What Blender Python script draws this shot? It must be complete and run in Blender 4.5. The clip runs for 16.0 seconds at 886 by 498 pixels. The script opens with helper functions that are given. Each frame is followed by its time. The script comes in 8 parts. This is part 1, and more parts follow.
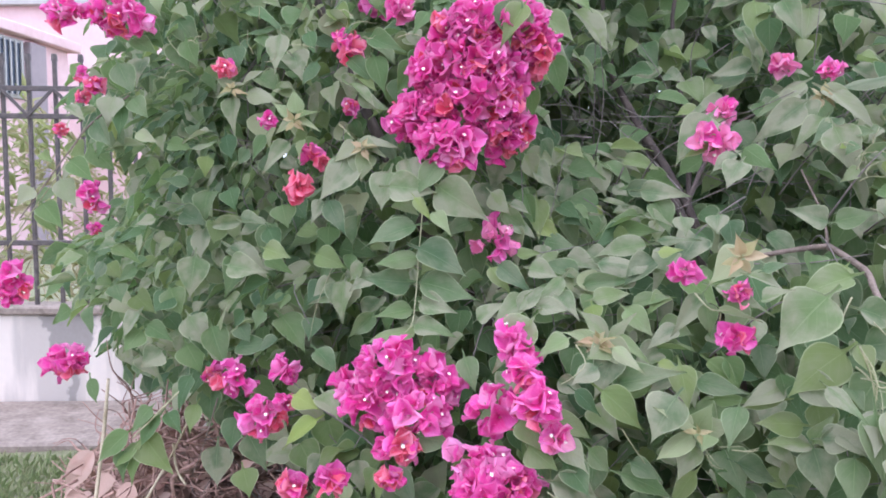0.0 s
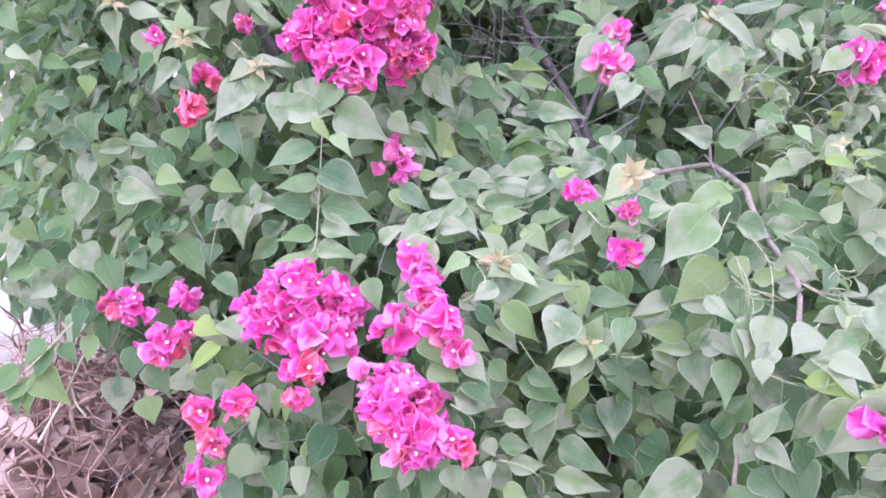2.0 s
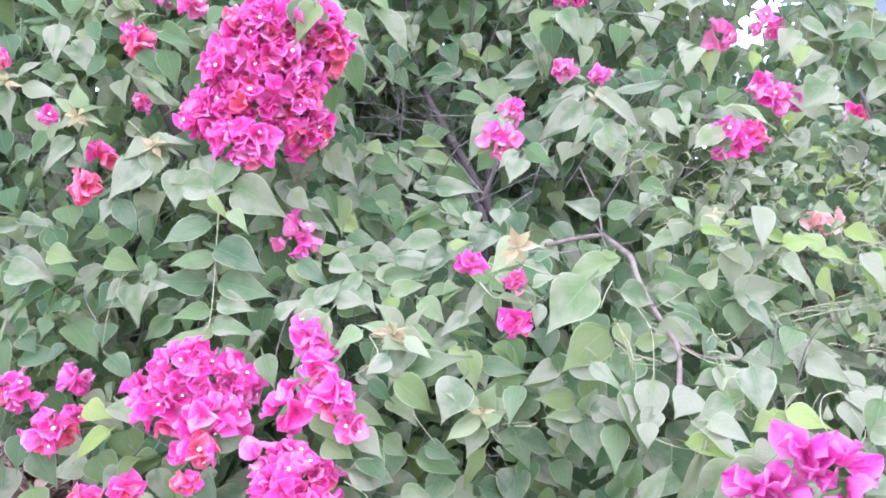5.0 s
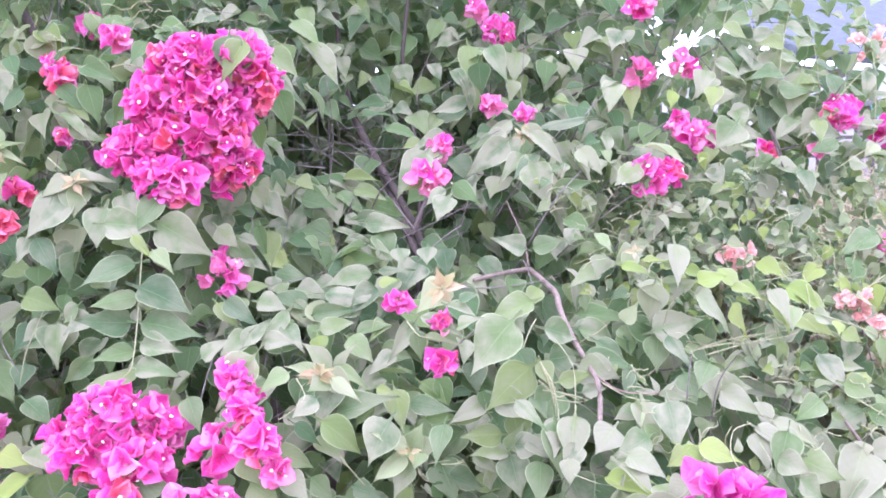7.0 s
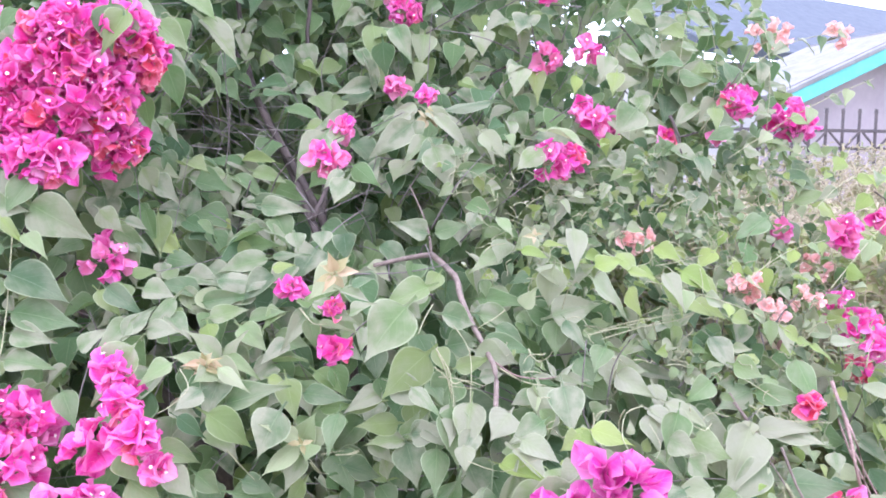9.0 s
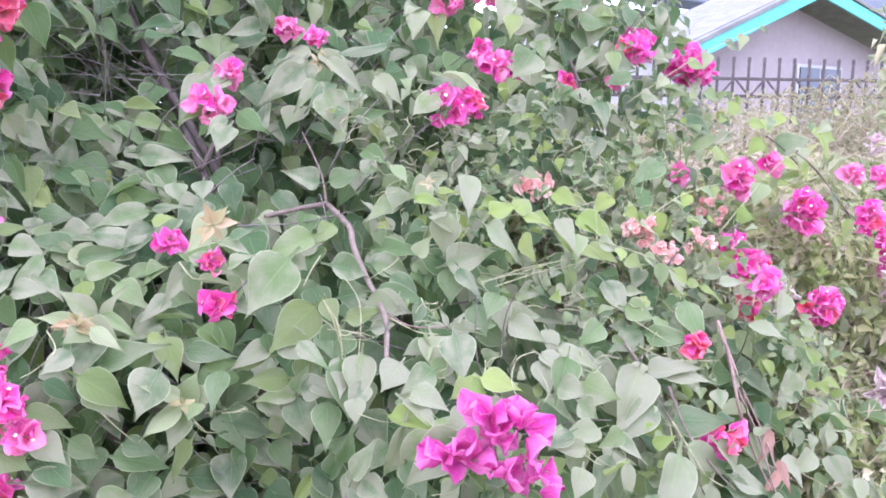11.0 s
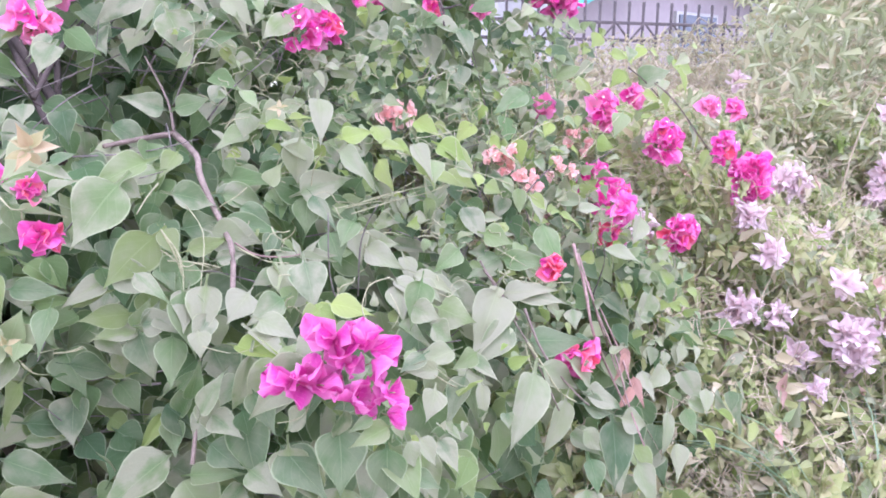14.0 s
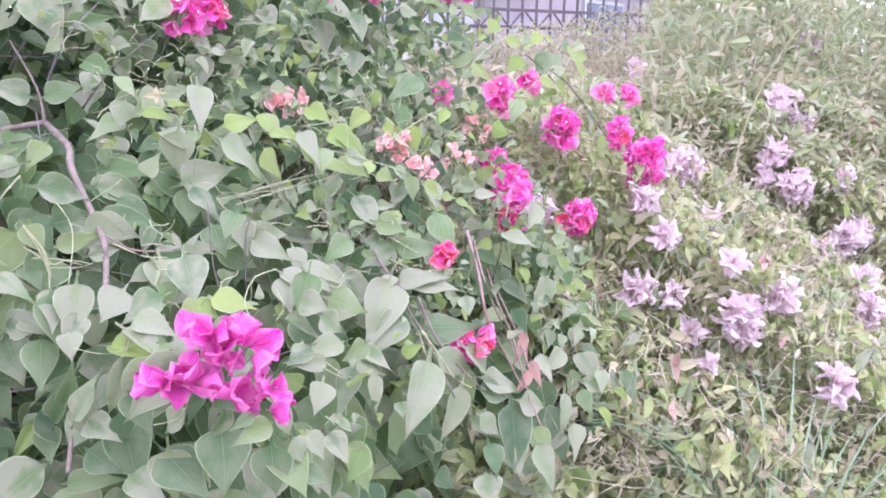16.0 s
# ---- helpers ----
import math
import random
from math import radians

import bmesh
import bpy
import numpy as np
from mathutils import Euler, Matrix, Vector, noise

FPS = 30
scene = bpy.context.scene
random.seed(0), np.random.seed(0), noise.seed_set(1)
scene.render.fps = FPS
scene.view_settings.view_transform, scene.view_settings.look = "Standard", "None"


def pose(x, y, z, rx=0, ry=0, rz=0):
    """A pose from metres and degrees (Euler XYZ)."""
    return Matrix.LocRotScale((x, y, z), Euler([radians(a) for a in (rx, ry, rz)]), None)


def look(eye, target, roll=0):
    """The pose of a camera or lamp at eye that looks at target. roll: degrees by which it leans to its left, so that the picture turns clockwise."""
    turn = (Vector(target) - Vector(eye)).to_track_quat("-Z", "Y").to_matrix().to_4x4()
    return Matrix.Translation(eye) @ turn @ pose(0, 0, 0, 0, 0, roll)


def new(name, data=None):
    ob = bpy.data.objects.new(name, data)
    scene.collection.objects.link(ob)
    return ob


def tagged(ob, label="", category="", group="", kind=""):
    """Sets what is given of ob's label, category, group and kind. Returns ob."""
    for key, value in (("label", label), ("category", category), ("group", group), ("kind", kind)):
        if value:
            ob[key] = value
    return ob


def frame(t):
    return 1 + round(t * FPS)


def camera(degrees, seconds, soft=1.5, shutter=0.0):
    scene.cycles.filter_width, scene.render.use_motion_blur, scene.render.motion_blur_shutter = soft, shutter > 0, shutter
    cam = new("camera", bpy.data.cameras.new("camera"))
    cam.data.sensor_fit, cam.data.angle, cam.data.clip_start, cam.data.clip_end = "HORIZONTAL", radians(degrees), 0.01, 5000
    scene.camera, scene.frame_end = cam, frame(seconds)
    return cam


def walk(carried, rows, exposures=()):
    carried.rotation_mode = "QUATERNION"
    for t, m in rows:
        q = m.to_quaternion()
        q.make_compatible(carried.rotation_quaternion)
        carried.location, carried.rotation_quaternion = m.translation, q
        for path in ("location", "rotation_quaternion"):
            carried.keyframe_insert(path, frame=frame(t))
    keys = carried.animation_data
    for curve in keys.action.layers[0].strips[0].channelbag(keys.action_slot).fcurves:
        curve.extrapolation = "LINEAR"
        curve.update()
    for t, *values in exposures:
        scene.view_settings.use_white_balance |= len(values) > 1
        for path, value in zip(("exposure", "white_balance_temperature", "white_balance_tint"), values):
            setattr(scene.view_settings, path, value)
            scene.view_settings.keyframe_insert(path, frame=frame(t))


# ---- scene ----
cam = camera(61.4, 16.0, soft=1.8)
PATH = [
    (0, (0.06, -0.037, 1.29), (-0.081, 1.951, 1.118), 0.4),
    (0.5, (0.06, -0.036, 1.29), (-0.045, 1.948, 1.056), 0.3),
    (1, (0.06, -0.036, 1.29), (0.026, 1.942, 0.993), 0.0),
    (1.5, (0.061, -0.04, 1.289), (0.107, 1.928, 0.936), 0.2),
    (2, (0.064, -0.045, 1.289), (0.179, 1.916, 0.915), 0.4),
    (2.5, (0.09, -0.043, 1.287), (0.231, 1.915, 0.904), 0.2),
    (3, (0.103, -0.05, 1.29), (0.292, 1.903, 0.905), 0.0),
    (3.5, (0.114, -0.059, 1.282), (0.354, 1.896, 0.933), 0.0),
    (4, (0.113, -0.063, 1.28), (0.4, 1.895, 0.992), 0.0),
    (4.2, (0.121, -0.063, 1.277), (0.404, 1.901, 1.025), -0.1),
    (6.3, (0.117, -0.074, 1.328), (0.481, 1.887, 1.178), -0.0),
    (6.5, (0.123, -0.076, 1.329), (0.505, 1.882, 1.185), -0.1),
    (7, (0.138, -0.079, 1.329), (0.59, 1.865, 1.188), -0.1),
    (7.5, (0.147, -0.083, 1.329), (0.652, 1.847, 1.188), 0.0),
    (8, (0.155, -0.074, 1.327), (0.702, 1.844, 1.179), 0.2),
    (8.5, (0.169, -0.068, 1.325), (0.761, 1.835, 1.164), 0.3),
    (9, (0.183, -0.061, 1.322), (0.833, 1.823, 1.148), 0.4),
    (9.5, (0.198, -0.056, 1.316), (0.893, 1.808, 1.113), 0.3),
    (10, (0.212, -0.053, 1.312), (0.953, 1.79, 1.075), 0.4),
    (10.2, (0.218, -0.052, 1.316), (0.977, 1.782, 1.065), 0.3),
    (12.3, (0.266, -0.052, 1.294), (1.203, 1.677, 0.931), -0.2),
    (12.5, (0.269, -0.057, 1.282), (1.219, 1.663, 0.912), -0.2),
    (13, (0.277, -0.064, 1.283), (1.254, 1.634, 0.88), 0.0),
    (13.5, (0.289, -0.068, 1.277), (1.303, 1.605, 0.859), 0.1),
    (14, (0.302, -0.066, 1.279), (1.361, 1.573, 0.841), 0.1),
    (14.5, (0.31, -0.062, 1.273), (1.413, 1.545, 0.824), 0.1),
    (15, (0.323, -0.064, 1.274), (1.467, 1.509, 0.812), 0.2),
    (15.5, (0.332, -0.073, 1.273), (1.52, 1.467, 0.806), 0.2),
    (16, (0.343, -0.081, 1.277), (1.571, 1.426, 0.808), 0.1),
]
walk(cam, [(t, look(eye, target, roll)) for t, eye, target, roll in PATH],
     exposures=[(0, 0.43, 5310, 18), (1, 0.73, 5200, 16), (2, 1.17, 5050, 29), (3.5, 1.21, 4990, 17), (7, 1.28, 5190, 34), (9, 1.11, 5220, 25), (12.5, 1.04, 5200, 30), (16, 1.03, 5200, 31)])

# ---------------------------------------------------------------- light
SUN_HEIGHT, SUN_TURN = 68, 200
world = bpy.data.worlds.new("overcast_sky")
scene.world = world
world.use_nodes = True
wn, wl = world.node_tree.nodes, world.node_tree.links
sky = wn.new("ShaderNodeTexSky")
sky.sky_type, sky.sun_disc = "NISHITA", False
sky.sun_elevation, sky.sun_rotation = radians(SUN_HEIGHT), radians(SUN_TURN)
sky.air_density, sky.dust_density, sky.ozone_density = 1.0, 6.0, 1.0
haze = wn.new("ShaderNodeMixRGB")
haze.inputs[0].default_value = 0.75
height = wn.new("ShaderNodeSeparateXYZ")
wl.new(wn.new("ShaderNodeTexCoord").outputs["Generated"], height.inputs[0])
overhead = wn.new("ShaderNodeValToRGB")
overhead.color_ramp.elements[0].position, overhead.color_ramp.elements[0].color = 0.0, (1.0, 1.0, 1.02, 1)
overhead.color_ramp.elements[1].position, overhead.color_ramp.elements[1].color = 1.0, (0.8, 0.79, 0.8, 1)
wl.new(height.outputs[2], overhead.inputs[0])
cloud = wn.new("ShaderNodeVectorMath")
cloud.operation = "SCALE"
cloud.inputs["Scale"].default_value = 14.0
wl.new(overhead.outputs[0], cloud.inputs[0])
wl.new(cloud.outputs[0], haze.inputs[2])
wl.new(sky.outputs[0], haze.inputs[1])
wl.new(haze.outputs[0], wn["Background"].inputs[0])
wn["Background"].inputs[1].default_value = 0.19

sun = new("sun", bpy.data.lights.new("sun", "SUN"))
sun.data.energy, sun.data.angle, sun.data.color = 0.5, radians(35), (1, 0.98, 0.95)
a, h = radians(SUN_TURN), radians(SUN_HEIGHT)
sun.matrix_world = look((0, 0, 9), (-math.sin(a) * math.cos(h), -math.cos(a) * math.cos(h), 9 - math.sin(h)))

# ---------------------------------------------------------------- materials
def shader(name, rough=0.6, metal=0.0):
    m = bpy.data.materials.new(name)
    m.use_nodes = True
    b = m.node_tree.nodes["Principled BSDF"]
    b.inputs["Roughness"].default_value, b.inputs["Metallic"].default_value = rough, metal
    return m, m.node_tree.nodes, m.node_tree.links, b


def ramp(nodes, links, value, stops):
    r = nodes.new("ShaderNodeValToRGB")
    while len(r.color_ramp.elements) < len(stops):
        r.color_ramp.elements.new(0.5)
    for e, (at, c) in zip(r.color_ramp.elements, stops):
        e.position, e.color = at, (*c, 1)
    links.new(value, r.inputs[0])
    return r.outputs[0]


def noise_at(nodes, links, scale, detail=4, coords=None, stretch=None):
    n = nodes.new("ShaderNodeTexNoise")
    n.inputs["Scale"].default_value, n.inputs["Detail"].default_value = scale, detail
    if coords is None:
        coords = nodes.new("ShaderNodeNewGeometry").outputs["Position"]
    if stretch:
        s = nodes.new("ShaderNodeMapping")
        s.inputs["Scale"].default_value = stretch
        links.new(coords, s.inputs[0])
        coords = s.outputs[0]
    links.new(coords, n.inputs["Vector"])
    return n.outputs["Fac"]


def maths(nodes, links, op, a, b):
    n = nodes.new("ShaderNodeMath")
    n.operation = op
    for i, v in enumerate((a, b)):
        if isinstance(v, (int, float)):
            n.inputs[i].default_value = v
        else:
            links.new(v, n.inputs[i])
    return n.outputs[0]


def mixed(nodes, links, fac, a, b, how="MIX"):
    n = nodes.new("ShaderNodeMixRGB")
    n.blend_type = how
    for i, v in enumerate((fac, a, b)):
        if isinstance(v, (int, float)):
            n.inputs[i].default_value = v
        elif isinstance(v, tuple):
            n.inputs[i].default_value = (*v, 1)
        else:
            links.new(v, n.inputs[i])
    return n.outputs[0]


def bumped(nodes, links, b, height, strength, distance=0.002):
    n = nodes.new("ShaderNodeBump")
    n.inputs["Strength"].default_value, n.inputs["Distance"].default_value = strength, distance
    links.new(height, n.inputs["Height"])
    links.new(n.outputs[0], b.inputs["Normal"])


def piece_random(nodes, links):
    """A random number for each piece, whether it is an object or an island."""
    o = nodes.new("ShaderNodeObjectInfo").outputs["Random"]
    i = nodes.new("ShaderNodeNewGeometry").outputs["Random Per Island"]
    return maths(nodes, links, "FRACT", maths(nodes, links, "ADD", o, i), 0)


def leaf_material(name, stops, rough=0.56, thin=0.25, bloom_sheen=0.5, dust_sheen=(0.274, 0.268, 0.176), vein=0.16, edge=(0.46, 0.49, 0.29), least=0.3):
    """A waxy leaf: its own green under pale dust and painted sky sheen, thinner in patches and along the midrib."""
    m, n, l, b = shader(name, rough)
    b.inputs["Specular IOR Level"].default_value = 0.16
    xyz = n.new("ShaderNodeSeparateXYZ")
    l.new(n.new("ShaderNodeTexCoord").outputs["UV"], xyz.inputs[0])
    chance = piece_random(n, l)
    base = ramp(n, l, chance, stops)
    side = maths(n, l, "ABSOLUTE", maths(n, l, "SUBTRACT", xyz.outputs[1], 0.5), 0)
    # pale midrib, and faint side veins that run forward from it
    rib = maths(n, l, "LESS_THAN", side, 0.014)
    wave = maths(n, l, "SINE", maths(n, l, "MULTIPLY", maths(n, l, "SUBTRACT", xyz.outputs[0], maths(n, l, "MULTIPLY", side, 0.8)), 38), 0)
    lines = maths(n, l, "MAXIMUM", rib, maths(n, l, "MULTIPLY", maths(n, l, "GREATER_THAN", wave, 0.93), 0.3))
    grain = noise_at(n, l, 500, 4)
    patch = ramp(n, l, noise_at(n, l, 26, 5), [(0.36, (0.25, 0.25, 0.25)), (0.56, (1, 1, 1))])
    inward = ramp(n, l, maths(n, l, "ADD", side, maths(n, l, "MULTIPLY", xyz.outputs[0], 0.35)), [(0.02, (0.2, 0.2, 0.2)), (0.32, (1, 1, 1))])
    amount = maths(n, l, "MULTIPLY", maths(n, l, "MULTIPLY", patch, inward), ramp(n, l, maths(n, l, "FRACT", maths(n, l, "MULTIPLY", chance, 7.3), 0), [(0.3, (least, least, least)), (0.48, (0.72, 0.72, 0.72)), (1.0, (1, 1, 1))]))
    amount = maths(n, l, "MINIMUM", maths(n, l, "MULTIPLY", amount, bloom_sheen * 1.6), 0.92)
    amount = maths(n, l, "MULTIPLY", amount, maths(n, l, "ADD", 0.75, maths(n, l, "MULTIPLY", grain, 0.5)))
    # dust and the sky's reflection, both mixed into the base colour
    col = mixed(n, l, amount, base, dust_sheen)
    rim = ramp(n, l, side, [(0.455, (0, 0, 0)), (0.485, (1, 1, 1))])
    col = mixed(n, l, maths(n, l, "MULTIPLY", lines, vein), col, edge)
    col = mixed(n, l, maths(n, l, "MULTIPLY", rim, 0.45), col, edge)
    l.new(col, b.inputs["Base Color"])
    l.new(maths(n, l, "ADD", maths(n, l, "MULTIPLY", grain, 0.3), rough - 0.12), b.inputs["Roughness"])
    bumped(n, l, b, maths(n, l, "ADD", maths(n, l, "MULTIPLY", wave, 0.15), noise_at(n, l, 130, 4)), 0.35, 0.0015)
    t = n.new("ShaderNodeBsdfTranslucent")
    l.new(mixed(n, l, 0.5, col, (0.2, 0.32, 0.06), "SCREEN"), t.inputs[0])
    x = n.new("ShaderNodeMixShader")
    x.inputs[0].default_value = thin
    l.new(b.outputs[0], x.inputs[1]), l.new(t.outputs[0], x.inputs[2])
    l.new(x.outputs[0], n["Material Output"].inputs[0])
    return m


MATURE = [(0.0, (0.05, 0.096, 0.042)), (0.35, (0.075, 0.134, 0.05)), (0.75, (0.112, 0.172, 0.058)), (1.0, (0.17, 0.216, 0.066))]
GREEN = leaf_material("dusty_sheen_leaf", MATURE, bloom_sheen=0.8, thin=0.3)
# the same greens with little pale sheen: shade put into the colour
SHADED = leaf_material("shaded_leaf", MATURE, bloom_sheen=0.16, thin=0.34)
YOUNG = leaf_material("young_leaf", [(0.0, (0.17, 0.23, 0.09)), (0.6, (0.23, 0.28, 0.13)), (1.0, (0.3, 0.32, 0.17))], thin=0.3, bloom_sheen=0.6, dust_sheen=(0.295, 0.286, 0.185))
LIME = leaf_material("lime_leaf", [(0.0, (0.19, 0.26, 0.055)), (1.0, (0.27, 0.32, 0.08))], thin=0.35, bloom_sheen=0.3)
PALE = leaf_material("pale_leaf", [(0.0, (0.17, 0.205, 0.1)), (1.0, (0.235, 0.245, 0.135))], thin=0.25, bloom_sheen=0.7, dust_sheen=(0.262, 0.255, 0.172), least=0.62, edge=(0.38, 0.39, 0.24))
BUD = leaf_material("yellow_bud_leaf", [(0.0, (0.29, 0.25, 0.11)), (0.6, (0.36, 0.28, 0.14)), (1.0, (0.43, 0.28, 0.17))], thin=0.3, bloom_sheen=0.3, dust_sheen=(0.5, 0.44, 0.3), edge=(0.55, 0.45, 0.25))
SMALL = leaf_material("small_olive_leaf", [(0.0, (0.23, 0.265, 0.085)), (0.35, (0.3, 0.33, 0.115)), (0.65, (0.35, 0.36, 0.13)), (0.85, (0.41, 0.375, 0.18)), (1.0, (0.45, 0.375, 0.235))], rough=0.6, thin=0.34, bloom_sheen=0.35, dust_sheen=(0.39, 0.375, 0.24))
BAMBOO = leaf_material("narrow_leaf", [(0.0, (0.21, 0.235, 0.11)), (0.5, (0.3, 0.315, 0.155)), (0.85, (0.38, 0.365, 0.2)), (1.0, (0.45, 0.405, 0.25))], thin=0.34, bloom_sheen=0.6, dust_sheen=(0.4, 0.39, 0.265))
HUSK = leaf_material("straw_leaf", [(0.0, (0.36, 0.29, 0.16)), (0.5, (0.46, 0.385, 0.235)), (1.0, (0.53, 0.465, 0.325))], rough=0.7, thin=0.32, bloom_sheen=0.3, dust_sheen=(0.48, 0.43, 0.32), edge=(0.53, 0.46, 0.33))
RUST = leaf_material("rusty_dead_leaf", [(0.0, (0.16, 0.075, 0.055)), (1.0, (0.3, 0.16, 0.12))], rough=0.7, thin=0.15, bloom_sheen=0.2, dust_sheen=(0.4, 0.28, 0.22), edge=(0.4, 0.24, 0.18))
SEDGE = leaf_material("blue_green_blade", [(0.0, (0.17, 0.26, 0.13)), (1.0, (0.28, 0.37, 0.22))], thin=0.3, bloom_sheen=0.4, dust_sheen=(0.36, 0.42, 0.33))
BLADE = leaf_material("grass_blade", [(0.0, (0.17, 0.24, 0.09)), (0.6, (0.27, 0.33, 0.14)), (1.0, (0.42, 0.4, 0.23))], thin=0.35, bloom_sheen=0.4)
DEAD = leaf_material("dead_leaf", [(0.0, (0.2, 0.105, 0.08)), (0.5, (0.4, 0.235, 0.185)), (1.0, (0.56, 0.38, 0.32))], rough=0.7, thin=0.1, bloom_sheen=0.3, dust_sheen=(0.5, 0.38, 0.32), edge=(0.4, 0.28, 0.2))


def bract_material(name, stops, tip, pale=(0.86, 0.3, 0.62), rimmed=0.6):
    m, n, l, b = shader(name, 0.5)
    xyz = n.new("ShaderNodeSeparateXYZ")
    l.new(n.new("ShaderNodeTexCoord").outputs["UV"], xyz.inputs[0])
    base = ramp(n, l, piece_random(n, l), stops)
    patch = noise_at(n, l, 55, 3)
    col = mixed(n, l, maths(n, l, "MULTIPLY", patch, 0.8), base, tip)
    side = maths(n, l, "ABSOLUTE", maths(n, l, "SUBTRACT", xyz.outputs[1], 0.5), 0)
    wave = maths(n, l, "SINE", maths(n, l, "MULTIPLY", maths(n, l, "SUBTRACT", xyz.outputs[0], side), 30), 0)
    col = mixed(n, l, maths(n, l, "MULTIPLY", maths(n, l, "GREATER_THAN", wave, 0.9), 0.08), col, (0.9, 0.6, 0.7))
    rim = ramp(n, l, maths(n, l, "ADD", side, maths(n, l, "MULTIPLY", xyz.outputs[0], 0.12)), [(0.3, (0, 0, 0)), (0.62, (1, 1, 1))])
    col = mixed(n, l, maths(n, l, "MULTIPLY", rim, rimmed), col, pale)
    l.new(col, b.inputs["Base Color"])
    bumped(n, l, b, maths(n, l, "ADD", maths(n, l, "MULTIPLY", wave, 0.3), noise_at(n, l, 200, 3)), 0.25, 0.001)
    t = n.new("ShaderNodeBsdfTranslucent")
    l.new(col, t.inputs[0])
    x = n.new("ShaderNodeMixShader")
    x.inputs[0].default_value = 0.4
    l.new(b.outputs[0], x.inputs[1]), l.new(t.outputs[0], x.inputs[2])
    l.new(x.outputs[0], n["Material Output"].inputs[0])
    return m


MAGENTA = bract_material("magenta_bract", [(0.0, (0.73, 0.022, 0.29)), (0.4, (0.78, 0.062, 0.42)), (0.75, (0.82, 0.19, 0.55)), (1.0, (0.85, 0.46, 0.69))], (0.79, 0.07, 0.33), (0.85, 0.4, 0.61), 0.44)
PURPLE = bract_material("purple_bract", [(0.0, (0.55, 0.02, 0.26)), (0.5, (0.63, 0.05, 0.34)), (1.0, (0.74, 0.22, 0.5))], (0.62, 0.05, 0.32), (0.8, 0.42, 0.6), 0.45)
CRIMSON = bract_material("crimson_bract", [(0.0, (0.79, 0.04, 0.15)), (0.6, (0.83, 0.1, 0.25)), (1.0, (0.85, 0.28, 0.44))], (0.85, 0.14, 0.18), (0.85, 0.4, 0.5))
ROSE = bract_material("rose_bract", [(0.0, (0.82, 0.12, 0.38)), (0.6, (0.87, 0.25, 0.52)), (1.0, (0.9, 0.44, 0.62))], (0.88, 0.32, 0.44))
PEACH = bract_material("peach_bract", [(0.0, (0.8, 0.29, 0.27)), (0.6, (0.82, 0.47, 0.4)), (1.0, (0.82, 0.65, 0.53))], (0.82, 0.44, 0.39), (0.84, 0.66, 0.56))
LILAC = bract_material("lilac_bract", [(0.0, (0.72, 0.53, 0.55)), (0.6, (0.76, 0.6, 0.6)), (1.0, (0.8, 0.68, 0.67))], (0.75, 0.57, 0.58), (0.8, 0.68, 0.66))
STAR, n, l, b = shader("cream_flower", 0.6)
l.new(ramp(n, l, noise_at(n, l, 300), [(0.3, (0.8, 0.74, 0.6)), (0.7, (0.9, 0.86, 0.78))]), b.inputs["Base Color"])


def rough_material(name, dark, light, scale, rough=0.85, bump=0.5, fine=6.0, distance=0.004, stretch=None, metal=0.0):
    m, n, l, b = shader(name, rough, metal)
    big, small = noise_at(n, l, scale, 6, stretch=stretch), noise_at(n, l, scale * fine, 6, stretch=stretch)
    col = ramp(n, l, maths(n, l, "ADD", maths(n, l, "MULTIPLY", big, 0.6), maths(n, l, "MULTIPLY", small, 0.4)), [(0.32, dark), (0.68, light)])
    l.new(col, b.inputs["Base Color"])
    bumped(n, l, b, small, bump, distance)
    return m


BARK = rough_material("bark", (0.04, 0.03, 0.026), (0.12, 0.088, 0.075), 30, stretch=(1, 1, 0.3))
TWIG = rough_material("pale_twig", (0.12, 0.088, 0.068), (0.26, 0.195, 0.155), 60)
INNER = rough_material("dark_twig", (0.11, 0.09, 0.08), (0.27, 0.225, 0.2), 60)
STEM = rough_material("green_stem", (0.2, 0.2, 0.1), (0.42, 0.39, 0.22), 80, 0.6)
RED_STEM = rough_material("reddish_stem", (0.15, 0.09, 0.075), (0.34, 0.22, 0.18), 80, 0.7)
DRY = rough_material("dead_wood", (0.15, 0.078, 0.06), (0.5, 0.31, 0.25), 9, 0.85)
STRAW = rough_material("straw", (0.32, 0.25, 0.15), (0.6, 0.5, 0.36), 40, 0.8)
IRON = rough_material("painted_iron", (0.035, 0.03, 0.03), (0.13, 0.1, 0.09), 25, 0.6, 0.3)
SOIL = rough_material("grassy_soil", (0.12, 0.12, 0.065), (0.29, 0.285, 0.155), 6, 0.95, 0.8, distance=0.02)
CONCRETE = rough_material("worn_concrete", (0.15, 0.115, 0.092), (0.38, 0.305, 0.255), 7, 0.9, 0.9)
PINK = rough_material("pink_plaster", (0.62, 0.42, 0.42), (0.72, 0.52, 0.52), 1.5, 0.85, 0.2)
MAUVE = rough_material("mauve_plaster", (0.27, 0.225, 0.235), (0.34, 0.285, 0.29), 1.2, 0.85, 0.2)
WHITE = rough_material("white_paint", (0.34, 0.325, 0.31), (0.44, 0.42, 0.4), 2, 0.7, 0.2)
TEAL = rough_material("teal_paint", (0.06, 0.31, 0.29), (0.1, 0.42, 0.38), 4, 0.5, 0.2)
ROOF = rough_material("slate_blue_roofing", (0.075, 0.085, 0.1), (0.12, 0.13, 0.145), 3, 0.9, 0.4)
ROOF.node_tree.nodes["Principled BSDF"].inputs["Specular IOR Level"].default_value = 0.1
